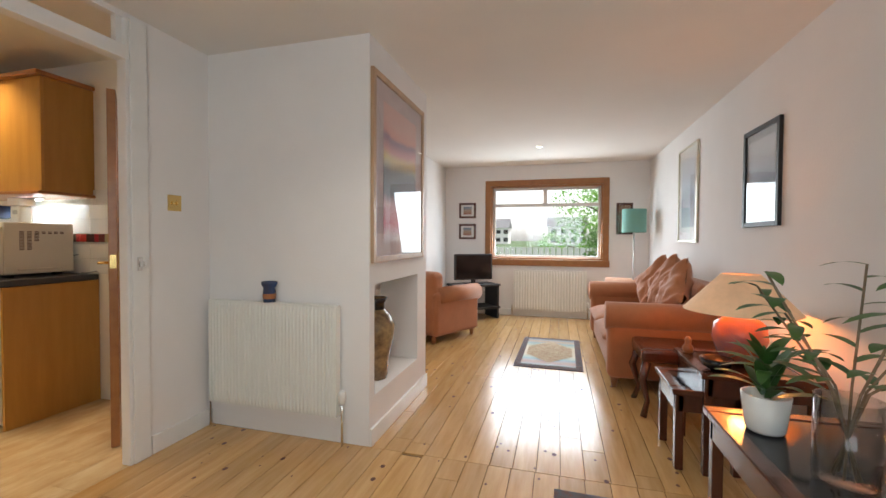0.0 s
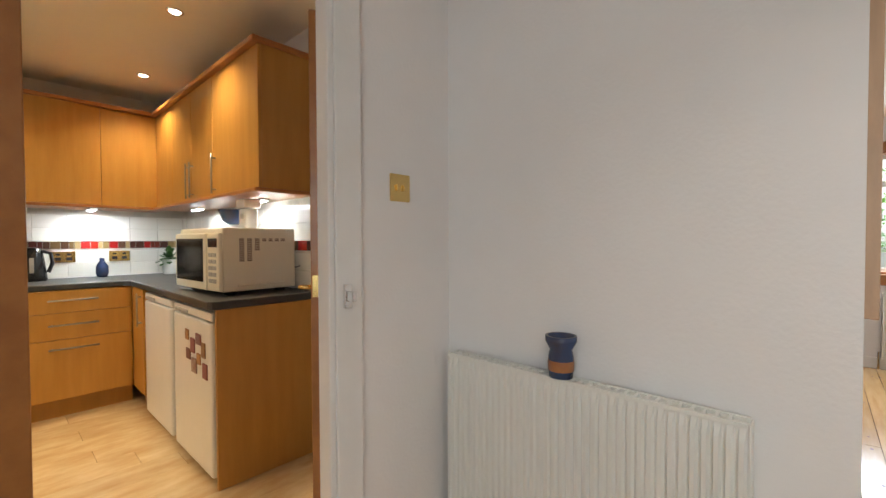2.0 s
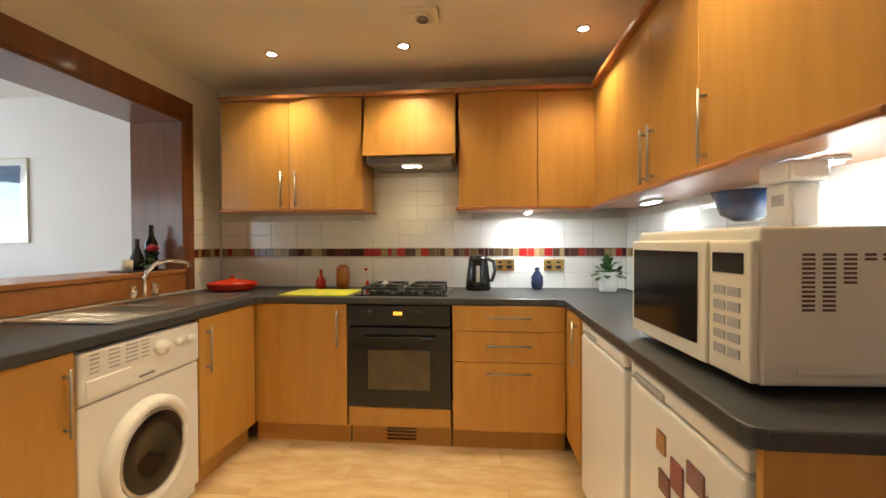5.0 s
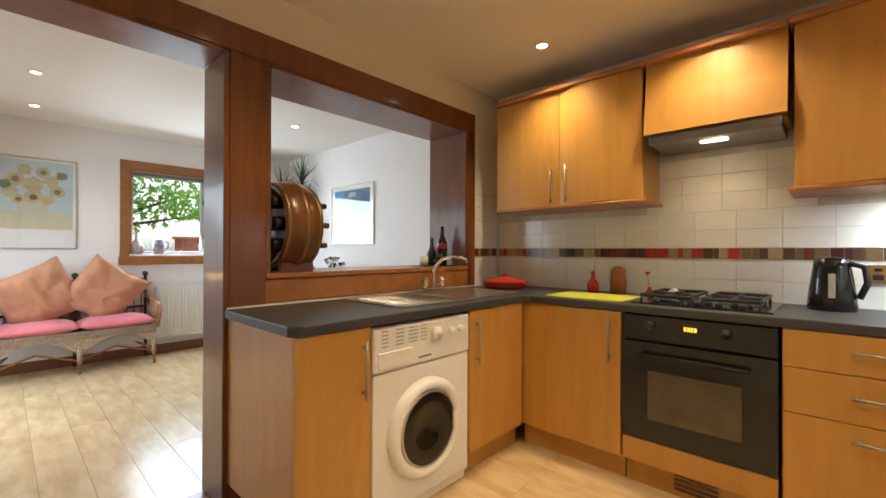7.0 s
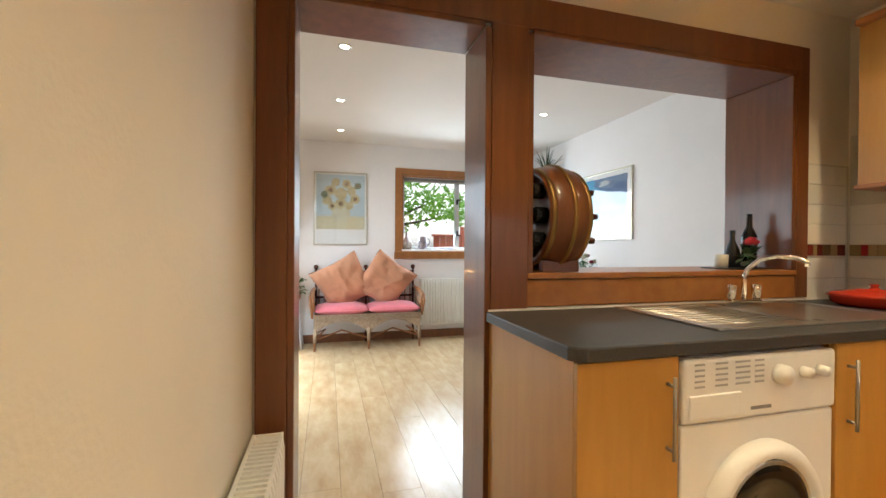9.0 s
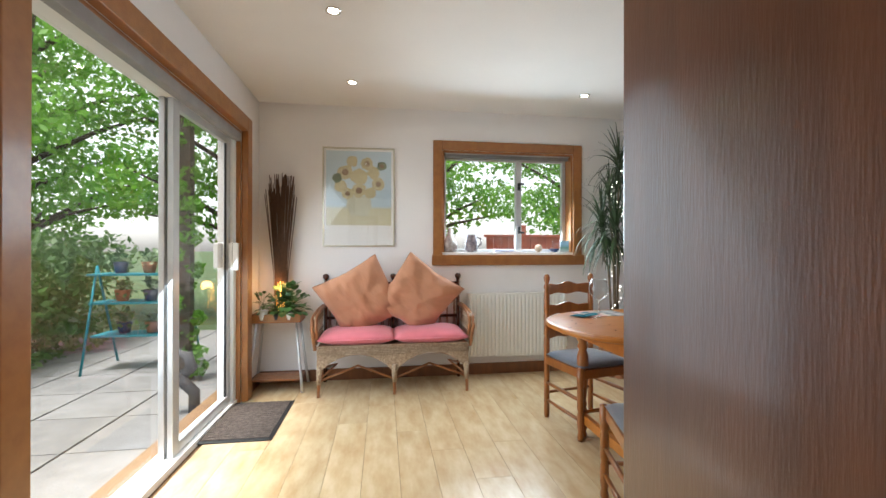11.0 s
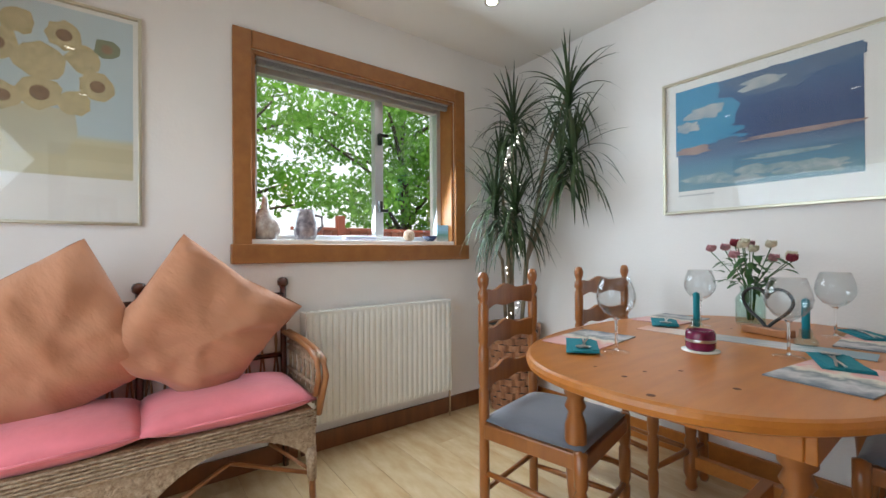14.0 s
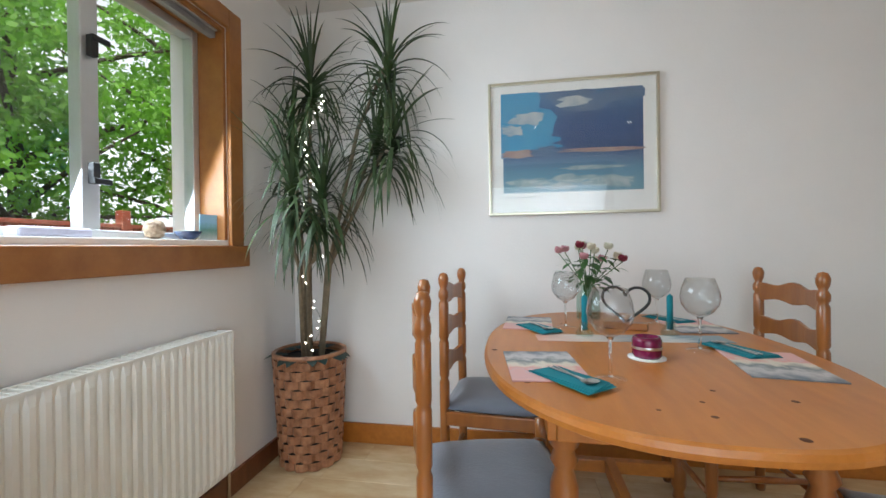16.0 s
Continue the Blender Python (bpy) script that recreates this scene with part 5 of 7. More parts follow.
def printed(parent, name, mat, x, z, w, h, depth, seed, lobes=0.3, n=28):
    """A flat printed patch with a ragged, cloud-like outline."""
    bm = bmesh.new()
    vs = []
    for k in range(n):
        a = 2 * math.pi * k / n
        r = 1 + lobes * noise.noise(Vector((2.2 * math.cos(a) + seed, 2.2 * math.sin(a), seed * 1.7))) * 2
        vs.append(bm.verts.new((min(0.355, max(-0.355, x + w / 2 * r * math.cos(a))), depth, min(0.635, max(0.12, z + h / 2 * r * math.sin(a))))))
    bm.faces.new(vs)
    return finish(name, bm, mat, parent)


M_PBLUE = material("printed_clear_blue", (0.035, 0.24, 0.42), 0.6, base2=(0.07, 0.30, 0.46), scale=6, bump=0)
M_PCLOUD = material("printed_pale_cloud", (0.50, 0.50, 0.47), 0.6, base2=(0.22, 0.30, 0.37), scale=14, bump=0)
M_PSTORM = material("printed_storm_cloud", (0.055, 0.11, 0.21), 0.6, base2=(0.13, 0.20, 0.29), scale=9, bump=0)
M_PHILL = material("printed_hills", (0.26, 0.17, 0.17), 0.6, base2=(0.40, 0.29, 0.25), scale=18, bump=0)
M_PSCRUB = material("printed_scrub", (0.42, 0.46, 0.46), 0.6, base2=(0.13, 0.26, 0.30), scale=22, bump=0)
for i, (nm, mt, x, z, w, h) in enumerate((
        ("printed_sky", M_PBLUE, -0.27, 0.50, 0.34, 0.34), ("printed_sky", M_PBLUE, -0.20, 0.37, 0.36, 0.08), ("printed_storm", M_PSTORM, 0.05, 0.58, 0.34, 0.11), ("printed_storm", M_PSTORM, 0.26, 0.60, 0.2, 0.06),
        ("printed_cloud", M_PCLOUD, -0.22, 0.50, 0.16, 0.07), ("printed_cloud", M_PCLOUD, -0.30, 0.44, 0.12, 0.05), ("printed_cloud", M_PCLOUD, 0.02, 0.575, 0.17, 0.055),
        ("printed_hill", M_PHILL, 0.16, 0.322, 0.44, 0.022), ("printed_hill", M_PHILL, -0.26, 0.318, 0.20, 0.04), ("printed_hill", M_PSTORM, -0.13, 0.325, 0.13, 0.05),
        ("printed_scrub", M_PSCRUB, -0.22, 0.165, 0.22, 0.05), ("printed_scrub", M_PSCRUB, 0.0, 0.18, 0.2, 0.045), ("printed_scrub", M_PSCRUB, 0.2, 0.16, 0.26, 0.055), ("printed_scrub", M_PSCRUB, -0.06, 0.145, 0.16, 0.03), ("printed_scrub", M_PSCRUB, 0.1, 0.235, 0.3, 0.02))):
    printed(sea_pic, nm, mt, x, z, w, h, -0.0098 - 0.00012 * i, 1.3 + i * 2.1)
boxes("printed_title", M_LTGREY, [(-0.345 + k * 0.017, -0.333 + k * 0.017, -0.0088, -0.0084, 0.088, 0.095) for k in range(10)], sea_pic)
A_SUN = painting("sunflower_print", 2, [(0.0, (0.56, 0.52, 0.36)), (0.22, (0.54, 0.50, 0.33)), (0.26, (0.44, 0.54, 0.58)), (1.0, (0.48, 0.58, 0.62))], 4.0, 0.02)
sun_pic = framed("silver-framed print of sunflowers in a vase", (-2.0, DS, 1.18), 180, 0.63, 0.88, 0.012, (0.03, 0.03, 0.19, 0.03), M_SILVER, A_SUN)
M_PETAL = material("printed_yellow_petals", (0.56, 0.48, 0.28), 0.6, var=0.15, scale=40, bump=0)
M_HEART = material("printed_brown_heads", (0.30, 0.19, 0.11), 0.6, var=0.2, scale=60, bump=0)
M_GREENP = material("printed_green_leaves", (0.22, 0.26, 0.16), 0.6, var=0.2, scale=60, bump=0)
rr = random.Random(11)
for i, (x, z, r) in enumerate(((0.0, 0.62, 0.08), (-0.12, 0.66, 0.07), (0.13, 0.66, 0.06), (0.07, 0.74, 0.06), (-0.06, 0.76, 0.055), (0.17, 0.56, 0.06), (-0.16, 0.54, 0.06), (0.0, 0.5, 0.07), (0.1, 0.48, 0.055), (-0.1, 0.47, 0.055), (-0.19, 0.61, 0.045), (0.2, 0.72, 0.045))):
    bm = bmesh.new()
    vs = [bm.verts.new((x + r * (0.8 + 0.25 * rr.random()) * math.cos(k * 0.3927), -0.0103 - 0.0001 * i, z + r * (0.8 + 0.25 * rr.random()) * math.sin(k * 0.3927))) for k in range(16)]
    bm.faces.new(vs)
    finish("printed_flower", bm, M_GREENP if i > 9 else M_PETAL, sun_pic)
    if i % 2 == 1:
        bm = bmesh.new()
        bm.faces.new([bm.verts.new((x + r * 0.42 * math.cos(k * 0.628), -0.0118, z + r * 0.42 * math.sin(k * 0.628))) for k in range(10)])
        finish("printed_seed_head", bm, M_HEART, sun_pic)
bm = bmesh.new()
bm.faces.new([bm.verts.new((x, -0.0102, z)) for x, z in ((-0.1, 0.45), (-0.11, 0.36), (-0.07, 0.27), (0.07, 0.27), (0.11, 0.36), (0.1, 0.45))])
finish("printed_vase", bm, material("printed_pale_vase", (0.55, 0.53, 0.40), 0.6, var=0.08, bump=0), sun_pic)

# wicker bench
bench = thing("wicker_bench", "worn wicker two-seat bench with cane legs", "bench", (-2.305, -3.33, 0), 180)
# local: x along the seat, front at -y... the bench faces +y in the room
W, D, SH = 1.20, 0.40, 0.40
boxes("seat", M_WICK, [(-W / 2, W / 2, -0.02, D - 0.02, SH - 0.07, SH)], bench, 0.02, 3)
bm = bmesh.new()
for k in range(2):
    c0, c1 = -W / 2 + k * W / 2, -W / 2 + (k + 1) * W / 2
    n = 16
    top = [bm.verts.new((c0 + (c1 - c0) * i / n, -0.03, SH - 0.03)) for i in range(n + 1)]
    low = [bm.verts.new((c0 + (c1 - c0) * i / n, -0.03 , SH - 0.245 + 0.17 * math.sin(math.pi * i / n) ** 0.65)) for i in range(n + 1)]
    top2 = [bm.verts.new((v.co.x, -0.012, v.co.z)) for v in top]
    low2 = [bm.verts.new((v.co.x, -0.012, v.co.z)) for v in low]
    for i in range(n):
        bm.faces.new((top[i], top[i + 1], low[i + 1], low[i]))
        bm.faces.new((top2[i + 1], top2[i], low2[i], low2[i + 1]))
        bm.faces.new((low[i], low[i + 1], low2[i + 1], low2[i]))
finish("woven_apron", bm, M_WICKP, bench)
bm = bmesh.new()
for r_ in range(6):
    pts = []
    for i in range(61):
        x = -W / 2 + W * i / 60
        pts.append((x, -0.034 - 0.004 * ((i + r_) % 2), SH - 0.005 - r_ * 0.013))
    tube(bm, pts, 0.0055, 5)
tagged(finish("weave", bm, M_WICKP, bench, True), kind="stuff")
for x in (-W / 2 + 0.01, 0.0, W / 2 - 0.01):
    bar("front_leg", M_CANE, [[(x, -0.02, 0.0), (x * 0.99, -0.015, 0.2), (x * 0.98, -0.012, SH - 0.03)]], 0.014, bench)
    bar("leg_wrap", M_WICKP, [[(x * 0.995, -0.02, 0.10), (x * 0.985, -0.018, 0.24)]], [0.018, 0.024], bench)
    bar("back_post", M_DARKWOOD, [[(x, D - 0.03, 0.0), (x, D, 0.5), (x, D + 0.01, 0.90)]], 0.015, bench)
    turned("finial", M_DARKWOOD, [(0.015, 0), (0.026, 0.01), (0.028, 0.03), (0.02, 0.045), (0, 0.05)], bench, (x, D + 0.01, 0.89), 12)
    bar("cross_stretcher", M_CANE, [[(x, -0.015, 0.13), (x * 0.8, D / 2, 0.2), (x, D - 0.03, 0.13)]], 0.008, bench)
for a, b in ((-0.59, 0.0), (0.0, 0.59)):
    bar("curved_stretcher", M_CANE, [[(a, -0.01, 0.12), ((a + b) / 2, 0.12, 0.2), (b, -0.01, 0.12)]], 0.009, bench)
for z in (0.55, 0.72, 0.85):
    bar("back_rail", M_DARKWOOD, [[(-W / 2 + 0.01, D + 0.005, z), (W / 2 - 0.01, D + 0.005, z)]], 0.013, bench)
bm = bmesh.new()
for i in range(36):
    x = -W / 2 + 0.03 + i * (W - 0.06) / 35
    tube(bm, [(x, D, SH), (x + 0.02 * (-1) ** i, D + 0.004, 0.62), (x, D + 0.004, 0.85)], 0.005, 5)
tagged(finish("back_weave", bm, M_WICK, bench, True), kind="stuff")
for s in (-1, 1):
    x = s * (W / 2 + 0.015)
    bar("arm_bow", M_CANE, [[(x, D, 0.66), (x + s * 0.015, D * 0.55, 0.645), (x + s * 0.02, 0.06, 0.625), (x + s * 0.02, -0.03, 0.60), (x + s * 0.018, -0.06, 0.54), (x + s * 0.008, -0.045, 0.46), (x, -0.02, SH - 0.03)]], 0.015, bench, 10)
    bar("arm_cane", M_CANE, [[(x - s * 0.025, D, 0.66), (x - s * 0.012, D * 0.55, 0.65), (x - s * 0.01, 0.06, 0.63), (x - s * 0.01, -0.03, 0.605), (x - s * 0.012, -0.058, 0.54), (x - s * 0.02, -0.043, 0.46)]], 0.012, bench, 10)
    bm = bmesh.new()
    for i in range(13):
        y = -0.03 + i * D / 12
        tube(bm, [(x, y, SH), (x + s * 0.006, y + 0.02 * (-1) ** i, 0.52), (x, y, 0.63)], 0.008, 5)
    for z in (0.44, 0.48, 0.58, 0.61):
        tube(bm, [(x, -0.03, z), (x, D, z)], 0.009, 5)
    tagged(finish("arm_weave", bm, M_WICKP, bench, True), kind="stuff")
for s in (-1, 1):
    c = thing("seat_cushion", "pink cotton seat cushion on the bench", "cushion", (-2.305 + s * 0.298, -3.52, SH + 0.042), 0, "pink seat cushions")
    bm = bmesh.new()
    pillow(bm, 0.61, 0.47, 0.135, 16, 0.004, 1.0)
    finish("cover", bm, M_PINK, c, True)
    bar("piping", M_PINK, [[(-0.295, 0.228, 0.0), (0.0, 0.236, 0.0), (0.295, 0.228, 0.0)]], 0.005, c, 6)


def scatter_cushion(at, size, turn, lean, yaw, mat, label, group, thick=0.17):
    c = new("cushion")
    tagged(c, label, "cushion", group)
    c.matrix_basis = Matrix.Translation(at) @ pose(0, 0, 0, 0, 0, yaw) @ pose(0, 0, 0, 90 - lean, 0, 0) @ pose(0, 0, 0, 0, 0, turn)
    bm = bmesh.new()
    pillow(bm, size, size, thick, 34, 0.022, 0.7)
    # soft pulls running out from the middle
    for v in bm.verts:
        a, r = math.atan2(v.co.y, v.co.x), v.co.xy.length
        fold = 1 - abs(noise.noise(Vector((v.co.x * 5 + at[0] * 9, v.co.y * 11, at[1])))) * 2.4
        v.co.z += (1 if v.co.z > 0 else -1) * 0.016 * max(0.0, fold) * (abs(v.co.z) > 0.012)
        v.co.z += (1 if v.co.z > 0 else -1) * 0.006 * math.sin(a * 9 + 2 * r / size) * min(1, r / size * 2) * (abs(v.co.z) > 0.01)
    finish("cover", bm, mat, c, True)
    return c


scatter_cushion((-2.03, -3.54, 0.735), 0.58, 45 + 16, 16, 4, M_SALMON, "salmon cotton scatter cushion leaning on the bench", "salmon cushions")
scatter_cushion((-2.51, -3.52, 0.755), 0.57, 45 - 9, 18, -4, M_SALMON, "salmon cotton scatter cushion leaning on the bench", "salmon cushions")

# plant stand with the twig lamp
stand = thing("plant_stand", "old sewing-machine stand with wooden top and metal legs", "plant stand", (-1.36, -3.58, 0))
boxes("top", M_SILL, [(-0.19, 0.19, -0.11, 0.11, 0.56, 0.575), (-0.19, 0.19, 0.095, 0.11, 0.575, 0.63), (-0.19, 0.19, -0.11, -0.095, 0.575, 0.63), (-0.19, -0.175, -0.095, 0.095, 0.575, 0.63), (0.175, 0.19, -0.095, 0.095, 0.575, 0.63)], stand, 0.003)
boxes("lower_shelf", M_CANE, [(-0.19, 0.19, -0.1 + i * 0.042, -0.065 + i * 0.042, 0.09, 0.105) for i in range(5)], stand, 0.003)
for sx in (-1, 1):
    for sy in (-1, 1):
        bar("leg", M_ALU, [[(sx * 0.21, sy * 0.14, 0.0), (sx * 0.2, sy * 0.12, 0.1), (sx * 0.15, sy * 0.09, 0.57)]], 0.011, stand)
twig = thing("twig_lamp", "tall lamp of bundled brown twigs, glowing at the foot", "lamp", (-1.36, -3.63, 0.577))
rr = random.Random(4)
bm = bmesh.new()
for i in range(95):
    a, q = rr.uniform(0, 6.283), math.sqrt(rr.random())
    r0, r1 = 0.05 * q, (0.10 + 0.05 * rr.random()) * q
    h = rr.uniform(1.02, 1.22)
    tube(bm, [(r0 * math.cos(a), r0 * math.sin(a) * 0.7, 0.03), (1.2 * r0 * math.cos(a), 0.9 * r0 * math.sin(a), h * 0.35), (r1 * math.cos(a), r1 * math.sin(a) * 0.65, h)], 0.0032, 5)
tagged(finish("twigs", bm, material("brown_twigs", (0.13, 0.062, 0.03), 0.7, var=0.25, scale=30, bump=0.2), twig), kind="stuff")
turned("lit_foot", material("amber_glow", (1.0, 0.42, 0.08), 0.5, bump=0, var=0, glow=4), [(0.03, 0.06), (0.035, 0.1), (0.03, 0.3), (0.0, 0.32)], twig)
boxes("base", M_DARKWOOD, [(-0.06, 0.06, -0.05, 0.05, 0, 0.03)], twig, 0.004)
glowl = bpy.data.lights.new("twig_glow", "POINT")
glowl.energy, glowl.color, glowl.shadow_soft_size = 1.2, (1.0, 0.5, 0.15), 0.04
new("twig_glow", glowl).location = (-1.36, -3.55, 0.86)
for x, y, pm, sd_, r, g in ((-1.25, -3.50, M_CREAM, 21, 0.07, 26), (-1.36, -3.50, M_BLACKM, 22, 0.09, 40), (-1.46, -3.50, M_CERW, 23, 0.16, 120)):
    pl = thing("pot_plant", "small green trailing house plant in a pot", "pot plant", (x, y, 0.577), 0, "stand plants")
    turned("pot", pm, [(0.028, 0), (0.032, 0.01), (0.04, 0.075), (0.035, 0.075), (0.03, 0.06), (0, 0.06)], pl, seg=14)
    bushy_plant(pl, (0, 0.02 if g > 100 else 0, 0.09), r, 0.14 if g < 100 else 0.24, g, sd_, (0.045, 0.035) if g < 100 else (0.06, 0.05), trail=1.1)

mat_ = thing("doormat", "grey-brown ribbed doormat with dark border", "doormat", (-1.315, -2.93, 0.0))
boxes("border", M_BLACKM, [(-0.235, 0.235, -0.33, 0.33, 0.0, 0.008)], mat_, 0.003)
boxes("ribs", material("brown_mat_pile", (0.16, 0.12, 0.10), 0.95, var=0.3, scale=50, bump=0.8, bump_scale=200), [(-0.21, 0.21, -0.305 + i * 0.036, -0.28 + i * 0.036, 0.008, 0.013) for i in range(17)], mat_)

# dracaena in a woven basket
bk = thing("dracaena", "tall dracaena with fairy lights in a woven basket", "pot plant", (-4.37, -3.55, 0))
def basket_r(z):
    return 0.145 + 0.03 * z / 0.55
turned("liner", M_BLACKM, [(0.13, 0.004), (0.135, 0.02), (0.158, 0.53), (0.15, 0.53), (0.14, 0.5), (0.0, 0.5)], bk, seg=24)
bm = bmesh.new()
cols = 26
for row in range(12):
    z0, z1 = 0.005 + row * 0.045, 0.005 + (row + 1) * 0.045 - 0.003
    for c in range(cols):
        if (c + row) % 2:
            continue
        ring = []
        for k, bulge in ((0, 0.0), (0.5, 0.014), (1.0, 0.017), (1.5, 0.014), (2.0, 0.0)):
            ang = 2 * math.pi * (c + k - 0.5) / cols
            ring.append((ang, bulge))
        lo = [bm.verts.new(((basket_r(z0) - 0.004 + b_) * math.cos(a_), (basket_r(z0) - 0.004 + b_) * math.sin(a_), z0)) for a_, b_ in ring]
        hi = [bm.verts.new(((basket_r(z1) - 0.004 + b_) * math.cos(a_), (basket_r(z1) - 0.004 + b_) * math.sin(a_), z1)) for a_, b_ in ring]
        for i in range(4):
            bm.faces.new((lo[i], lo[i + 1], hi[i + 1], hi[i]))
tagged(finish("woven_strips", bm, M_BASKET, bk), kind="stuff")
turned("rim", M_BASKET, [(0.172, 0.54), (0.184, 0.545), (0.186, 0.565), (0.174, 0.57), (0.166, 0.56)], bk, seg=26, cap=False)
turned("soil", M_SOIL, [(0.155, 0.525), (0.0, 0.535)], bk, seg=20)
rr = random.Random(8)
bm = bmesh.new()
for i in range(14):
    a = rr.uniform(0, 6.283)
    leaf_blade(bm, (0.11 * math.cos(a), 0.11 * math.sin(a), 0.55), (math.cos(a), math.sin(a), 0.5), 0.12, 0.06, 1.0, 4)
finish("ground_leaves", bm, material("dark_blue_green_leaf", (0.015, 0.04, 0.035), 0.5), bk)
heads = [(0.16, 0.00, 1.42, 0.40, 90), (0.10, 0.13, 1.38, 0.38, 80), (0.01, 0.03, 1.98, 0.40, 80), (0.05, -0.06, 1.72, 0.34, 45), (-0.07, 0.44, 1.70, 0.40, 95), (-0.09, 0.34, 1.66, 0.36, 55), (-0.07, 0.42, 2.06, 0.38, 60)]
for hx, hy, hz, ln, count in heads:
    bar("cane", M_STEM, [[(hx * 0.4, hy * 0.12, 0.52), (hx * 0.6, hy * 0.22, 1.0), (hx * 0.9, hy * 0.6, hz - 0.35), (hx, hy, hz)]], [0.012, 0.011, 0.010, 0.009], bk)
    bm = bmesh.new()
    for i in range(count):
        a = i * 2.399 + rr.uniform(-.3, .3)
        u = i / count
        e = 1.45 - 1.55 * u + rr.uniform(-0.2, 0.2)
        d = Vector((math.cos(a) * math.cos(e), math.sin(a) * math.cos(e), math.sin(e)))
        L = ln * rr.uniform(0.7, 1.15)
        if -3.55 + hy + d.y * L * 0.75 < DS + 0.04:
            d.y *= -0.5
        if -4.37 + hx + d.x * L * 0.75 < WX + 0.04:
            d.x *= -0.5
        droop = rr.uniform(0.7, 1.8) if u < 0.3 else rr.uniform(1.6, 3.4)
        leaf_blade(bm, (hx, hy, hz - 0.20 * u), d, L, rr.uniform(0.018, 0.026), droop, 10, fold=1)
    tagged(finish("leaf_head", bm, M_LEAF, bk, True), kind="stuff")
bm, bl = bmesh.new(), bmesh.new()
pts = []
for i in range(80):
    u = i / 79
    a = u * 22
    pts.append((0.035 * math.cos(a) + 0.02 * u, 0.04 * math.sin(a) + 0.02 + 0.10 * max(0, u - 0.7), 0.58 + 1.32 * u))
    if i % 2 == 0 or u > 0.6:
        p = Vector(pts[-1]) + Vector((rr.uniform(0.0, .04), rr.uniform(-.03, .04), 0))
        bmesh.ops.create_icosphere(bl, subdivisions=1, radius=0.0045, matrix=Matrix.Translation(p))
tube(bm, pts, 0.0012, 4)
finish("light_string", bm, M_LEAF, bk)
tagged(finish("fairy_bulbs", bl, M_LED, bk), kind="stuff")

# ---- dining table ----
TX, TY = -3.85, -2.10
table = thing("dining_table", "oval honey pine dining table with turned legs", "table", (TX, TY, 0))
bm = bmesh.new()
def oval(s, z):
    return [bm.verts.new((0.73 * s * math.copysign(abs(math.cos(a)) ** 0.85, math.cos(a)), 0.50 * s * math.copysign(abs(math.sin(a)) ** 0.85, math.sin(a)), z)) for a in (2 * math.pi * k / 72 for k in range(72))]
rings = [oval(0.975, 0.715), oval(0.995, 0.722), oval(1.0, 0.735), oval(0.994, 0.746), oval(0.98, 0.75)]
bm.faces.new(rings[0][::-1])
for p0, p1 in zip(rings, rings[1:]):
    ring_between(bm, p0, p1)
bm.faces.new(rings[-1])
finish("top", bm, M_PINE, table)
boxes("apron", M_PINE, [(-0.46, 0.46, 0.30, 0.322, 0.62, 0.713), (-0.46, 0.46, -0.322, -0.30, 0.62, 0.713), (0.44, 0.462, -0.30, 0.30, 0.62, 0.713), (-0.462, -0.44, -0.30, 0.30, 0.62, 0.713)], table, 0.003)
LEG = [(0.018, 0.0), (0.026, 0.02), (0.02, 0.045), (0.03, 0.07), (0.03, 0.17), (0.02, 0.19), (0.027, 0.21), (0.02, 0.23), (0.028, 0.3), (0.036, 0.42), (0.034, 0.5), (0.022, 0.54), (0.034, 0.56), (0.024, 0.585), (0.036, 0.6), (0.038, 0.713)]
for sx in (-1, 1):
    for sy in (-1, 1):
        turned("leg", M_PINEV, LEG, table, (sx * 0.42, sy * 0.28, 0), 18)
boxes("stretcher", M_PINE, [(-0.42, 0.42, -0.02, 0.02, 0.10, 0.16)], table, 0.004)
for sx in (-1, 1):
    boxes("end_stretcher", M_PINE, [(sx * 0.42 - 0.018, sx * 0.42 + 0.018, -0.26, 0.26, 0.10, 0.155)], table, 0.004)
rr = random.Random(2)
for i in range(16):
    a, q = rr.uniform(0, 6.283), math.sqrt(rr.uniform(0.1, 0.85))
    turned("knot", M_KNOT, [(0.0, 0.7505), (0.005 + 0.005 * rr.random(), 0.7502)], table, (0.66 * q * math.cos(a), 0.44 * q * math.sin(a), 0), 9, False)
for a in (-2.0, -0.9, 0.2, -1.4):
    turned("edge_knot", M_KNOT, [(0.0, 0.7508), (0.010, 0.7503)], table, (0.69 * math.cos(a), 0.47 * math.sin(a), 0), 9, False)

# ladder-back chairs: local front is +y
chair = thing("dining_chair", "turned pine ladder-back dining chair with blue-grey seat", "chair", (-3.555, -2.565, 0), 12, "chairs round the table")
POST = [(0.016, 0.0), (0.019, 0.02), (0.019, 0.40), (0.020, 0.46), (0.020, 0.54), (0.015, 0.555), (0.02, 0.57), (0.02, 0.70), (0.015, 0.712), (0.02, 0.724), (0.02, 0.86), (0.014, 0.872), (0.021, 0.885), (0.021, 0.905), (0.013, 0.92), (0.02, 0.94), (0.022, 0.96), (0.015, 0.98), (0.0, 0.985)]
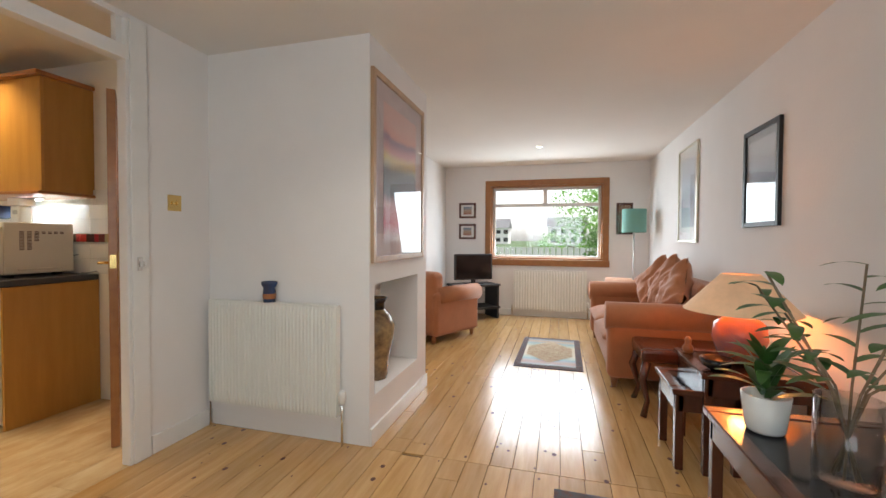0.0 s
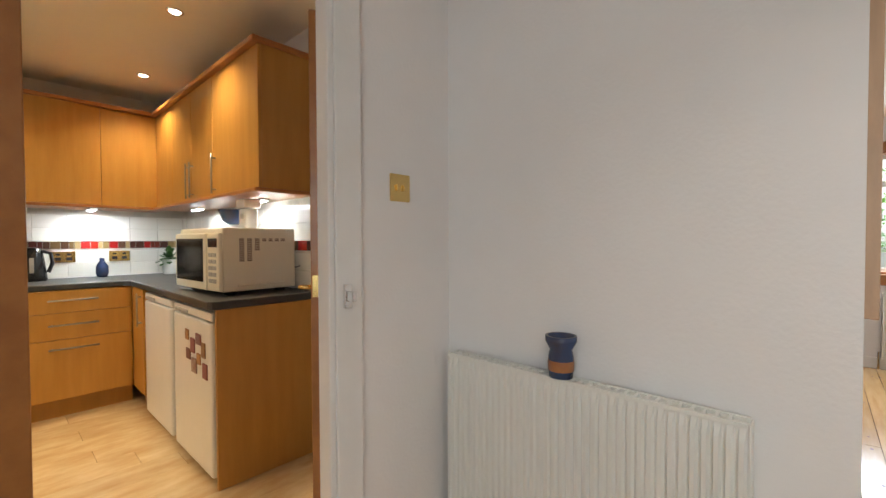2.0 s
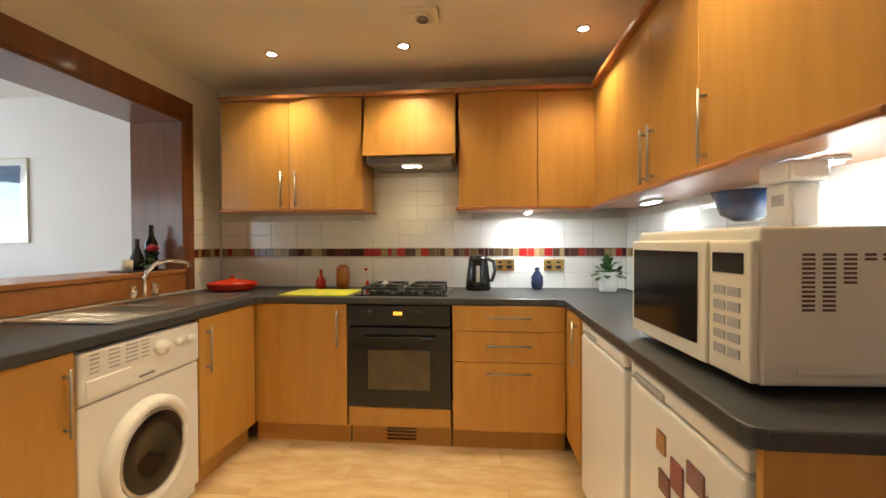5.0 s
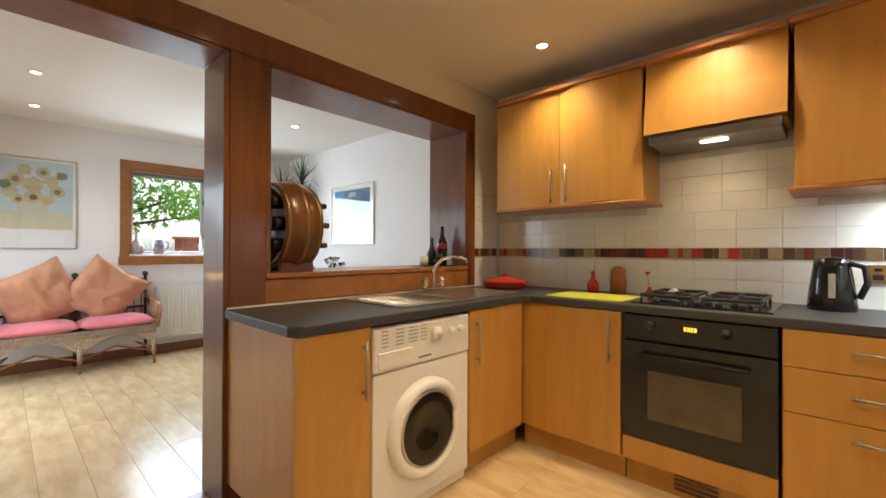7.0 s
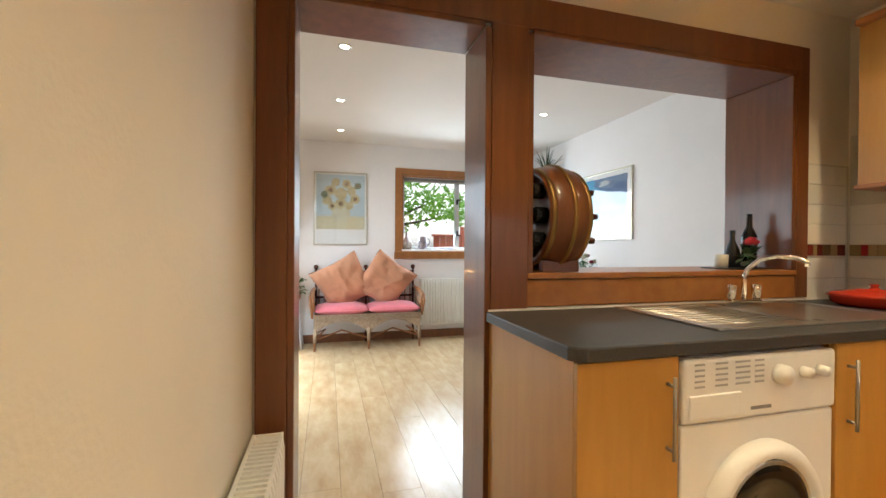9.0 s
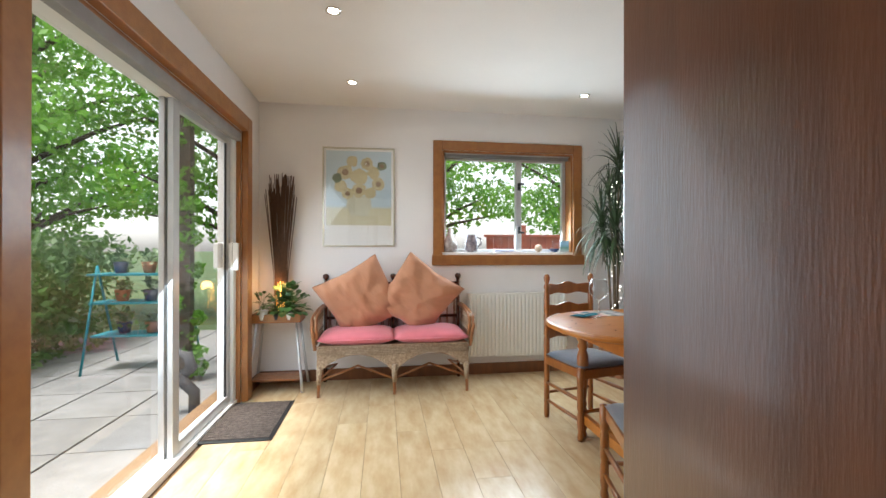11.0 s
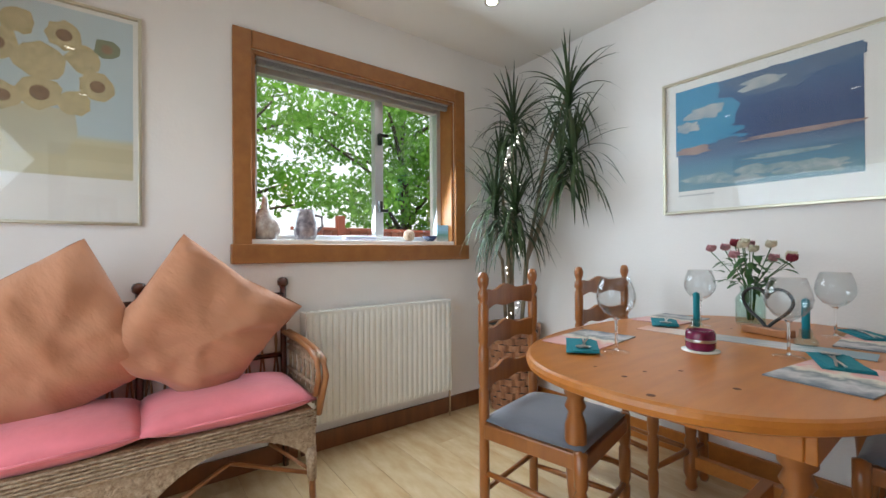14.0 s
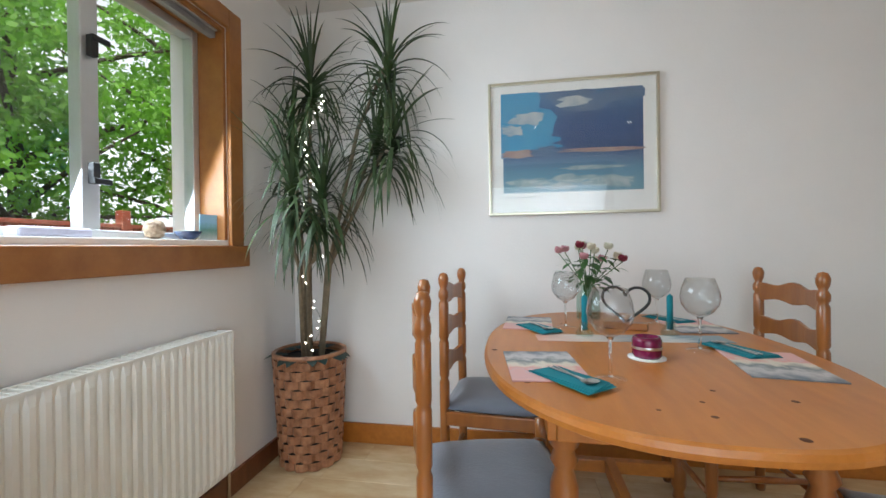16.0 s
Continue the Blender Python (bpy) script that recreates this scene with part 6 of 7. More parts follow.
for s in (-1, 1):
    turned("back_post", M_PINEV, POST, chair, (s * 0.185, -0.19, 0), 14)
    turned("front_leg", M_PINEV, [(0.015, 0), (0.021, 0.02), (0.015, 0.05), (0.02, 0.08), (0.02, 0.16), (0.015, 0.175), (0.021, 0.19), (0.021, 0.30), (0.015, 0.315), (0.022, 0.33), (0.022, 0.435), (0.0, 0.44)], chair, (s * 0.205, 0.19, 0), 14)
    for z in (0.12, 0.24):
        bar("side_rung", M_PINEV, [[(s * 0.187, -0.19, z), (s * 0.196, 0.0, z), (s * 0.205, 0.19, z)]], [0.009, 0.013, 0.009], chair)
for z in (0.17,):
    bar("front_rung", M_PINEV, [[(-0.2, 0.19, z), (0, 0.19, z), (0.2, 0.19, z)]], [0.009, 0.014, 0.009], chair)
    bar("back_rung", M_PINEV, [[(-0.18, -0.19, z), (0.18, -0.19, z)]], 0.01, chair)
boxes("seat_frame", M_PINEV, [(-0.2, 0.2, 0.175, 0.205, 0.37, 0.425), (-0.18, 0.18, -0.2, -0.178, 0.37, 0.425), (-0.205, -0.185, -0.18, 0.18, 0.37, 0.425), (0.185, 0.205, -0.18, 0.18, 0.37, 0.425)], chair, 0.005)
for z in (0.57, 0.73, 0.875):
    bm = bmesh.new()
    n = 14
    f, b = [], []
    for i in range(n + 1):
        u = i / n
        x = -0.17 + 0.34 * u
        y = -0.19 - 0.025 * math.sin(math.pi * u)
        up = 0.034 + 0.014 * math.sin(math.pi * u) + 0.008 * math.cos(4 * math.pi * u)
        dn = -0.028 - 0.006 * math.cos(4 * math.pi * u)
        f.append((bm.verts.new((x, y + 0.008, z + up)), bm.verts.new((x, y + 0.008, z + dn))))
        b.append((bm.verts.new((x, y - 0.008, z + up)), bm.verts.new((x, y - 0.008, z + dn))))
    for i in range(n):
        ring_between(bm, [f[i][0], f[i][1], b[i][1], b[i][0]], [f[i + 1][0], f[i + 1][1], b[i + 1][1], b[i + 1][0]])
    finish("ladder_slat", bm, M_PINEV, chair, False, 0.003)
bm = bmesh.new()
pillow(bm, 0.41, 0.40, 0.07, 14, 0.002, 1.0)
for v in bm.verts:
    v.co.z += 0.437
    v.co.x *= 1 + 0.12 * v.co.y
finish("seat_pad", bm, M_BLUEGREY, chair, True)
for x, y, rz in ((-4.2, -2.58, -4), (-3.37, -1.53, 163), (-4.22, -1.62, 182)):
    copy_thing(chair, pose(x, y, 0, 0, 0, rz))

# ---- things on the table ----
TZ = 0.75
A_MAT = painting("placemat_print", 0, [(0.0, (0.14, 0.16, 0.19)), (0.22, (0.55, 0.52, 0.52)), (0.38, (0.16, 0.19, 0.20)), (0.52, (0.68, 0.62, 0.52)), (0.66, (0.70, 0.33, 0.29)), (0.82, (0.62, 0.46, 0.48)), (1.0, (0.70, 0.40, 0.38))], 5.0, 0.55)
for x, y, rz in ((-3.57, -2.42, 6), (-4.22, -2.44, -3), (-3.66, -1.79, 172), (-4.22, -1.78, 182)):
    m = pose(x, y, TZ, 0, 0, rz)
    pm = thing("placemat", "painterly pink and grey printed placemat on the pine table", "placemat", (x, y, TZ), rz, "place settings")
    boxes("mat", A_MAT, [(-0.145, 0.145, -0.1, 0.1, 0.0, 0.004)], pm, 0.001)
    nx = m @ Vector((0.13, 0.05, 0.004))
    nk = thing("napkin", "folded teal paper napkin beside the placemat", "napkin", nx, rz + 28, "teal napkins")
    bm = bmesh.new()
    for k in range(3):
        zz = 0.001 + k * 0.0022
        vs = [bm.verts.new(p) for p in ((-0.10 + k * 0.006, -0.06, zz), (0.11, -0.05 + k * 0.01, zz + 0.001), (0.10 - k * 0.01, 0.045, zz + 0.002), (-0.09, 0.04 - k * 0.008, zz))]
        ws = [bm.verts.new(v.co + Vector((0, 0, 0.0015))) for v in vs]
        bm.faces.new(ws)
        ring_between(bm, vs, ws)
    finish("folds", bm, M_TEAL, nk)
    for k in range(2):
        ct = thing("cutlery", "stainless steel fork or spoon on the napkin", "cutlery", nx + Vector((0, 0, 0.0095)), rz + 20 + 12 * k, "cutlery")
        boxes("stem", M_STEEL, [(-0.085, 0.05, -0.003, 0.003, 0, 0.003)], ct, 0.001)
        turned("bowl", M_STEEL, [(0.0, 0.001), (0.012, 0.002), (0.017, 0.005)], ct, (0.065, 0, 0), 12, False)
GL = [(0.034, 0.0), (0.034, 0.002), (0.006, 0.006), (0.0035, 0.015), (0.0035, 0.085), (0.008, 0.095), (0.03, 0.108), (0.046, 0.13), (0.050, 0.15), (0.046, 0.175), (0.036, 0.205), (0.035, 0.205), (0.045, 0.174), (0.0485, 0.15), (0.045, 0.131), (0.029, 0.110), (0.0, 0.098)]
GL = [(r * 1.15, z * 1.12) for r, z in GL]
glass1 = thing("wine_glass", "clear rounded wine glass on the pine table", "wine glass", (-3.47, -2.26, TZ), 0, "wine glasses")
turned("bowl", M_GLASSW, GL[5:], glass1, seg=28, cap=False).visible_shadow = False
turned("foot", M_GLASSW, GL[:3], glass1, seg=28, cap=False).visible_shadow = False
turned("stem", M_GLASSS, [(0.001, 0.005)] + GL[2:6] + [(0.001, 0.107)], glass1, seg=16).visible_shadow = False
for x, y in ((-4.15, -2.29), (-3.80, -1.92), (-4.27, -1.9)):
    copy_thing(glass1, pose(x, y, TZ))
run = thing("table_runner", "white patterned runner strip along the table", "runner", (-3.955, -2.09, TZ), 4)
boxes("cloth", painting("runner_print", 1, [(0.0, (0.62, 0.34, 0.26)), (0.25, (0.66, 0.58, 0.52)), (0.5, (0.30, 0.32, 0.34)), (0.7, (0.62, 0.60, 0.58)), (1.0, (0.22, 0.30, 0.34))], 7.0, 0.4), [(-0.055, 0.055, -0.33, 0.33, 0, 0.002)], run)
can = thing("tealight_holder", "plum patterned glass candle holder on a coaster", "candle holder", (-3.69, -2.11, TZ))
turned("coaster", M_CERW, [(0.052, 0), (0.053, 0.004), (0.0, 0.004)], can, seg=24)
turned("cup", M_PURPLE, [(0.036, 0.004), (0.041, 0.012), (0.041, 0.055), (0.037, 0.065), (0.032, 0.065), (0.032, 0.03), (0, 0.03)], can, seg=24)
turned("silver_band", M_STEEL, [(0.0415, 0.03), (0.0425, 0.034), (0.0415, 0.038)], can, cap=False)
for x, y in ((-3.99, -2.24), (-4.03, -1.93)):
    cs = thing("candle", "teal candle in a small glass holder", "candle", (x, y, TZ + 0.002), 0, "teal candles")
    turned("holder", M_GREENGL, [(0.03, 0.0), (0.032, 0.01), (0.018, 0.03), (0.016, 0.05), (0.012, 0.05), (0.012, 0.02), (0, 0.02)], cs)
    turned("stick", M_TEAL, [(0.011, 0.021), (0.011, 0.145), (0.003, 0.15), (0.0, 0.155)], cs, seg=12)
heart = thing("heart_ornament", "black metal heart on a wooden block", "ornament", (-4.13, -2.06, TZ + 0.002), 70)
boxes("block", M_CANE, [(-0.08, 0.08, -0.025, 0.025, 0, 0.028)], heart, 0.004)
pts = []
for i in range(40):
    a = math.pi * 2 * i / 39
    pts.append((0.0055 * 16 * math.sin(a) ** 3, 0, 0.105 + 0.0052 * (13 * math.cos(a) - 5 * math.cos(2 * a) - 2 * math.cos(3 * a) - math.cos(4 * a))))
bar("heart", M_BLACKM, [pts], 0.006, heart)
vase = thing("flower_vase", "glass jar of cream and pink flowers", "vase", (-4.33, -2.17, TZ))
turned("jar", M_GREENGL, [(0.045, 0.0), (0.052, 0.01), (0.052, 0.11), (0.034, 0.135), (0.036, 0.16), (0.033, 0.16), (0.031, 0.136), (0.049, 0.108), (0.049, 0.012), (0.0, 0.006)], vase, seg=28, cap=False)
rr = random.Random(6)
M_BLOOM = [material("cream_petal", (0.80, 0.74, 0.58), 0.6, bump=0), material("dusky_pink_petal", (0.66, 0.32, 0.36), 0.6, bump=0), material("deep_red_petal", (0.30, 0.03, 0.06), 0.6, bump=0)]
for i in range(14):
    a, l = i * 2.4, rr.uniform(0.04, 0.17)
    top = Vector((0.55 * l * math.cos(a), l * math.sin(a), rr.uniform(0.25, 0.36) - l * 0.15))
    bar("stem", M_LEAF2, [[(0.01 * math.cos(a), 0.01 * math.sin(a), 0.02), (0.02 * math.cos(a), 0.02 * math.sin(a), 0.16), top]], 0.002, vase, 5)
    bm = bmesh.new()
    for k in range(9):
        b = k * 0.7
        leaf_blade(bm, top, (math.cos(b), math.sin(b), 0.55 + 0.16 * k), 0.036, 0.034, -0.5, 3)
    finish("bloom", bm, M_BLOOM[(0, 1, 0, 0, 1, 2)[i % 6]], vase)
bm = bmesh.new()
for i in range(75):
    a, l = rr.uniform(0, 6.283), rr.uniform(0.01, 0.13)
    leaf_blade(bm, (0.5 * l * math.cos(a), l * math.sin(a), rr.uniform(0.15, 0.29)), (math.cos(a), math.sin(a), rr.uniform(-.3, .9)), 0.06, 0.022, 0.9, 4)
tagged(finish("foliage", bm, material("dark_green_leaf", (0.06, 0.15, 0.04), 0.5, var=0.2), vase), kind="stuff")

# ---- window sill ornaments ----
SZ_ = Z0 + 0.02
A_JUG = material("brown_white_slip", (0.55, 0.50, 0.44), 0.25, base2=(0.10, 0.03, 0.025), scale=20, bump=0.05)
A_JUG2 = material("mauve_floral_glaze", (0.36, 0.31, 0.32), 0.25, base2=(0.035, 0.025, 0.04), scale=26, bump=0.05)
t = thing("bottle_vase", "brown and white glazed bottle vase on the sill", "vase", (-2.83, -3.82, SZ_))
turned("body", A_JUG, [(0.05, 0), (0.07, 0.03), (0.075, 0.07), (0.05, 0.12), (0.02, 0.16), (0.016, 0.2), (0.012, 0.225), (0, 0.225)], t)
t = thing("jug", "floral glazed jug on the sill", "jug", (-3.04, -3.82, SZ_))
turned("body", A_JUG2, [(0.045, 0), (0.06, 0.03), (0.062, 0.09), (0.05, 0.13), (0.055, 0.165), (0.05, 0.165), (0.045, 0.13), (0, 0.1)], t)
bar("handle", A_JUG2, [[(-0.05, 0, 0.14), (-0.09, 0, 0.13), (-0.095, 0, 0.08), (-0.058, 0, 0.045)]], 0.008, t)
t = thing("stone_ball", "pale speckled stone ball on the sill", "ornament", (-3.70, -3.81, SZ_))
turned("ball", M_WICKP, [(0.01, 0.0), (0.03, 0.012), (0.038, 0.037), (0.03, 0.062), (0.01, 0.074), (0, 0.075)], t)
t = thing("dish", "long pale blue dish on the sill", "dish", (-3.36, -3.82, SZ_))
boxes("tray", material("pale_lilac_glaze", (0.5, 0.48, 0.58), 0.3), [(-0.1, 0.1, -0.03, 0.03, 0, 0.03)], t, 0.01, 3)
t = thing("bowl", "small slate blue bowl on the sill", "bowl", (-3.86, -3.81, SZ_))
turned("bowl", M_CERB, [(0.025, 0), (0.045, 0.02), (0.052, 0.035), (0.046, 0.035), (0, 0.015)], t)
t = thing("card", "small blue picture card standing on the sill", "card", (-3.96, -3.80, SZ_), 165)
boxes("card", painting("card_print", 2, [(0, (0.4, 0.4, 0.38)), (0.4, (0.1, 0.25, 0.2)), (0.7, (0.25, 0.45, 0.6))], 5, 0.3), [(-0.04, 0.04, -0.004, 0, 0, 0.11)], t)

# ---- things on the hatch sill ----
HS = HZ0 + 0.022
brl = thing("barrel_wine_rack", "small wooden barrel wine rack with brass hoops", "wine rack", (-2.85, -0.31, HS))
R = 0.245
def lying(name, mat, prof, seg=32, cap=False):
    bm = bmesh.new()
    lathe(bm, prof, (0, 0, 0), seg, cap)
    for v in bm.verts:
        v.co = Vector((v.co.z, v.co.y, R + v.co.x))
    return finish(name, bm, mat, brl, True)
lying("staves", M_MAHOG, [(0.215, -0.10), (0.235, -0.055), (R, 0.0), (0.235, 0.055), (0.215, 0.10), (0.195, 0.10), (0.195, 0.07), (0.0, 0.07)])
lying("back_head", M_MAHOG, [(0.21, -0.085), (0.0, -0.085)])
M_HOOP = material("dull_brass_hoop", (0.40, 0.25, 0.09), 0.4, 0.9, var=0.15, bump=0.05)
for a in (-0.085, 0.0, 0.085):
    r_ = 0.247 - 3.2 * a ** 2
    lying("hoop", M_HOOP, [(r_ - 0.004, a - 0.009), (r_ + 0.003, a - 0.008), (r_ + 0.003, a + 0.008), (r_ - 0.004, a + 0.009)])
for i, (yy, zz) in enumerate(((-0.08, 0.36), (0.08, 0.36), (0.0, 0.25), (-0.09, 0.14), (0.09, 0.14), (0.11, 0.25))):
    b = thing("wine_bottle", "dark wine bottle lying in the barrel rack", "bottle", (-2.85, -0.31 + yy, HS + zz), 0, "racked wine bottles")
    bm = bmesh.new()
    lathe(bm, [(0.03, -0.13), (0.036, -0.12), (0.036, 0.06), (0.015, 0.11), (0.014, 0.19), (0, 0.19)], (0, 0, 0), 16)
    for v in bm.verts:
        v.co = Vector((-v.co.z, v.co.y, v.co.x))
    finish("body", bm, M_BLACK, b, True)
    bm = bmesh.new()
    lathe(bm, [(0.0155, 0.15), (0.0155, 0.19), (0, 0.191)], (0, 0, 0), 14)
    for v in bm.verts:
        v.co = Vector((-v.co.z, v.co.y, v.co.x))
    finish("capsule", bm, M_RED if i == 2 else M_DARKWOOD, b, True)
for y in (-0.13, 0.09):
    boxes("cradle", M_MAHOG, [(-0.09, 0.09, y, y + 0.04, 0, 0.05)], brl, 0.004)
tray = boxes("tray", M_BLACKM, [(-4.13, -3.82, -0.36, -0.2, HS, HS + 0.006)], None, 0.002)
tagged(tray, "thin black tray on the hatch sill", "tray")
for x, y, prof, m, nm, lb in ((-4.06, -0.28, [(0.036, 0), (0.037, 0.17), (0.015, 0.22), (0.014, 0.29), (0, 0.29)], M_BLACK, "wine_bottle", "dark wine bottle standing on the hatch sill"), (-3.98, -0.31, [(0.04, 0), (0.045, 0.05), (0.03, 0.1), (0.012, 0.15), (0.014, 0.2), (0, 0.2)], M_BLACKM, "dark_bottle", "short dark stoneware bottle on the hatch sill"), (-3.87, -0.28, [(0.03, 0), (0.032, 0.07), (0.028, 0.07), (0, 0.05)], M_CREAM, "candle", "cream candle in a glass on the hatch sill")):
    t = thing(nm, lb, nm.split("_")[-1], (x, y, HS + 0.006))
    turned("body", m, prof, t)
rose = thing("rose", "pink silk rose with dark leaves on the hatch sill", "flower", (-4.0, -0.22, HS + 0.006))
bm = bmesh.new()
for k in range(26):
    a, e = k * 2.4, 1.4 - k * 0.06
    leaf_blade(bm, (0.004 * math.cos(a), 0.004 * math.sin(a), 0.12), (math.cos(a) * math.cos(e), math.sin(a) * math.cos(e), math.sin(e)), 0.045, 0.045, -0.8, 4)
finish("petals", bm, material("rose_pink", (0.80, 0.10, 0.15), 0.6), rose)
bar("stem", M_LEAF, [[(0, 0, 0), (0, 0, 0.12)]], 0.004, rose)
bushy_plant(rose, (0.02, 0, 0.05), 0.07, 0.07, 26, 31, (0.05, 0.035), M_LEAF)

# ---- living room ----


def sofa_body(parent, w, d, sh, ah, bh, aw, mat, feet=0.08, roll=0.05):
    """Upholstered seat: local front faces -y, width along x."""
    boxes("base", mat, [(-w / 2 + aw, w / 2 - aw, 0.03, d, feet, sh - 0.12)], parent, 0.02, 3)
    n = 2 if w > 1.2 else 1
    cw = (w - 2 * aw) / n
    for i in range(n):
        bm = bmesh.new()
        pillow(bm, cw + 0.01, d - 0.16, 0.2, 12, 0.004, 1.0)
        for v in bm.verts:
            v.co += Vector((-w / 2 + aw + cw * (i + 0.5), (d - 0.2) / 2, sh - 0.08))
        finish("seat_cushion", bm, mat, parent, True)
    boxes("back", mat, [(-w / 2 + 0.03, w / 2 - 0.03, d - 0.2, d, feet, bh)], parent, 0.07, 5)
    for s in (-1, 1):
        x0, x1 = sorted((s * (w / 2), s * (w / 2 - aw)))
        boxes("arm", mat, [(x0, x1, 0.0, d - 0.02, feet, ah)], parent, 0.05, 5)
        bar("arm_roll", mat, [[(s * (w / 2 - aw / 2 + 0.01), -0.012, ah - roll), (s * (w / 2 - aw / 2 + 0.01), d - 0.1, ah - roll)]], aw / 2 + 0.03, parent, 20)
        for y in (0.06, d - 0.06):
            turned("foot", M_CANE, [(0.02, 0), (0.032, feet + 0.01), (0.0, feet + 0.012)], parent, (s * (w / 2 - 0.07), y, 0), 12)


sofa = thing("sofa", "terracotta upholstered two-seat sofa along the wall", "sofa", (1.27, 5.10, 0), 90 + 180)
sofa_body(sofa, 1.85, 0.84, 0.44, 0.62, 0.84, 0.16, M_ORANGE)
arm1 = thing("armchair", "peach upholstered armchair by the window", "armchair", (1.42, 6.52, 0), -110)
sofa_body(arm1, 0.9, 0.8, 0.42, 0.6, 0.82, 0.15, M_PEACH)
arm2 = thing("armchair", "terracotta tub armchair with curved back", "armchair", (-0.42, 5.92, 0), 152)
sofa_body(arm2, 0.86, 0.78, 0.42, 0.58, 0.80, 0.14, M_ORANGE)
for i, (x, y, z, tr) in enumerate(((1.82, 4.58, 0.72, 40), (1.85, 4.95, 0.74, 48), (1.84, 5.35, 0.72, 42))):
    scatter_cushion((x, y, z), 0.46, tr, 20, -90 + 12 * i, M_ORANGE, "terracotta scatter cushion on the sofa", "sofa cushions", 0.16)

A_RUG = painting("kilim_pattern", 1, [(0.0, (0.16, 0.20, 0.20)), (0.1, (0.30, 0.12, 0.09)), (0.2, (0.14, 0.26, 0.26)), (0.35, (0.55, 0.46, 0.30)), (0.65, (0.55, 0.46, 0.30)), (0.8, (0.14, 0.26, 0.26)), (0.9, (0.36, 0.22, 0.13)), (1.0, (0.16, 0.20, 0.20))], 6.0, 0.06)
M_RUGB = material("rug_border", (0.12, 0.15, 0.18), 0.95, base2=(0.20, 0.10, 0.08), scale=30, bump=0.5, bump_scale=250)
M_RUGD = material("rug_diamond", (0.62, 0.55, 0.38), 0.95, base2=(0.45, 0.30, 0.22), scale=20, bump=0.5, bump_scale=250)
for x, y, w, d, in ((0.815, 5.14, 0.62, 1.18), (1.18, 2.1, 0.62, 1.18)):
    rg = thing("rug", "small teal and cream patterned wool rug", "rug", (x, y, 0), -1, "kilim rugs")
    boxes("border", M_RUGB, [(-w / 2, w / 2, -d / 2, d / 2, 0, 0.006)], rg, 0.002)
    boxes("field", A_RUG, [(-w / 2 + 0.06, w / 2 - 0.06, -d / 2 + 0.08, d / 2 - 0.08, 0.006, 0.0075)], rg)
    bm = bmesh.new()
    bm.faces.new([bm.verts.new(p) for p in ((0, -d * 0.36, 0.009), (w * 0.36, -0.15, 0.009), (w * 0.36, 0.15, 0.009), (0, d * 0.36, 0.009), (-w * 0.36, 0.15, 0.009), (-w * 0.36, -0.15, 0.009))])
    finish("diamond", bm, M_RUGD, rg)

A_ABS = painting("abstract_hills_print", 2, [(0.0, (0.62, 0.50, 0.50)), (0.12, (0.60, 0.12, 0.16)), (0.27, (0.62, 0.30, 0.30)), (0.36, (0.10, 0.10, 0.12)), (0.52, (0.16, 0.17, 0.17)), (0.62, (0.62, 0.42, 0.12)), (0.68, (0.60, 0.22, 0.20)), (0.76, (0.25, 0.14, 0.20)), (0.80, (0.66, 0.30, 0.26)), (1.0, (0.68, 0.42, 0.38))], 1.5, 0.22)
framed("large pale-wood framed abstract landscape print", (BX, 3.275, 1.035), 90, 0.89, 1.09, 0.035, (0.16, 0.16, 0.12, 0.14), material("pale_ash_frame", (0.56, 0.36, 0.22), 0.4, scale=4, stretch=(6, 6, 1)), A_ABS, material("pink_mount", (0.62, 0.50, 0.50), 0.7))
A_GREY = painting("grey_sea_print", 2, [(0, (0.30, 0.32, 0.35)), (0.4, (0.12, 0.14, 0.18)), (0.6, (0.35, 0.4, 0.46)), (1, (0.5, 0.52, 0.55))], 3, 0.2)
framed("pale-framed print on the living room wall", (LE, 5.33, 1.15), -90, 0.62, 0.95, 0.02, (0.1, 0.1, 0.15, 0.12), M_SILVER, A_GREY)
framed("black-framed seascape print on the living room wall", (LE, 3.79, 1.26), -90, 0.48, 0.64, 0.03, (0.07, 0.07, 0.09, 0.08), M_BLACKM, A_GREY, material("grey_mount", (0.4, 0.42, 0.45), 0.7))
A_RED = painting("small_red_print", 2, [(0, (0.3, 0.08, 0.05)), (0.5, (0.45, 0.3, 0.2)), (1, (0.2, 0.25, 0.3))], 4, 0.3)
for z, lb in ((1.50, "small red-framed print beside the window"), (1.17, "small red-framed seascape beside the window")):
    framed(lb, (-0.50, LN, z), 0, 0.27, 0.24, 0.03, (0.07, 0.07, 0.06, 0.06), M_DARKWOOD, A_RED)
framed("dark brown icon-like wooden picture by the lamp", (1.80, LN, 1.25), 0, 0.22, 0.45, 0.015, (0.03, 0.03, 0.03, 0.03), M_DARKWOOD, painting("brown_panel_print", 2, [(0, (0.12, 0.06, 0.03)), (1, (0.2, 0.1, 0.05))], 5, 0.4), M_DARKWOOD)
framed("blue-framed picture on the far side wall", (LW2, 5.55, 1.1), 90, 0.6, 0.9, 0.03, (0.06, 0.06, 0.06, 0.06), M_BLACKM, A_GREY)

fl = thing("floor_lamp", "tall floor lamp with a teal drum shade", "floor lamp", (1.86, 6.72, 0))
turned("base", M_STEEL, [(0.13, 0), (0.13, 0.015), (0.02, 0.03), (0.012, 0.05)], fl)
bar("pole", M_STEEL, [[(0, 0, 0.03), (0, 0, 1.3)]], 0.01, fl)
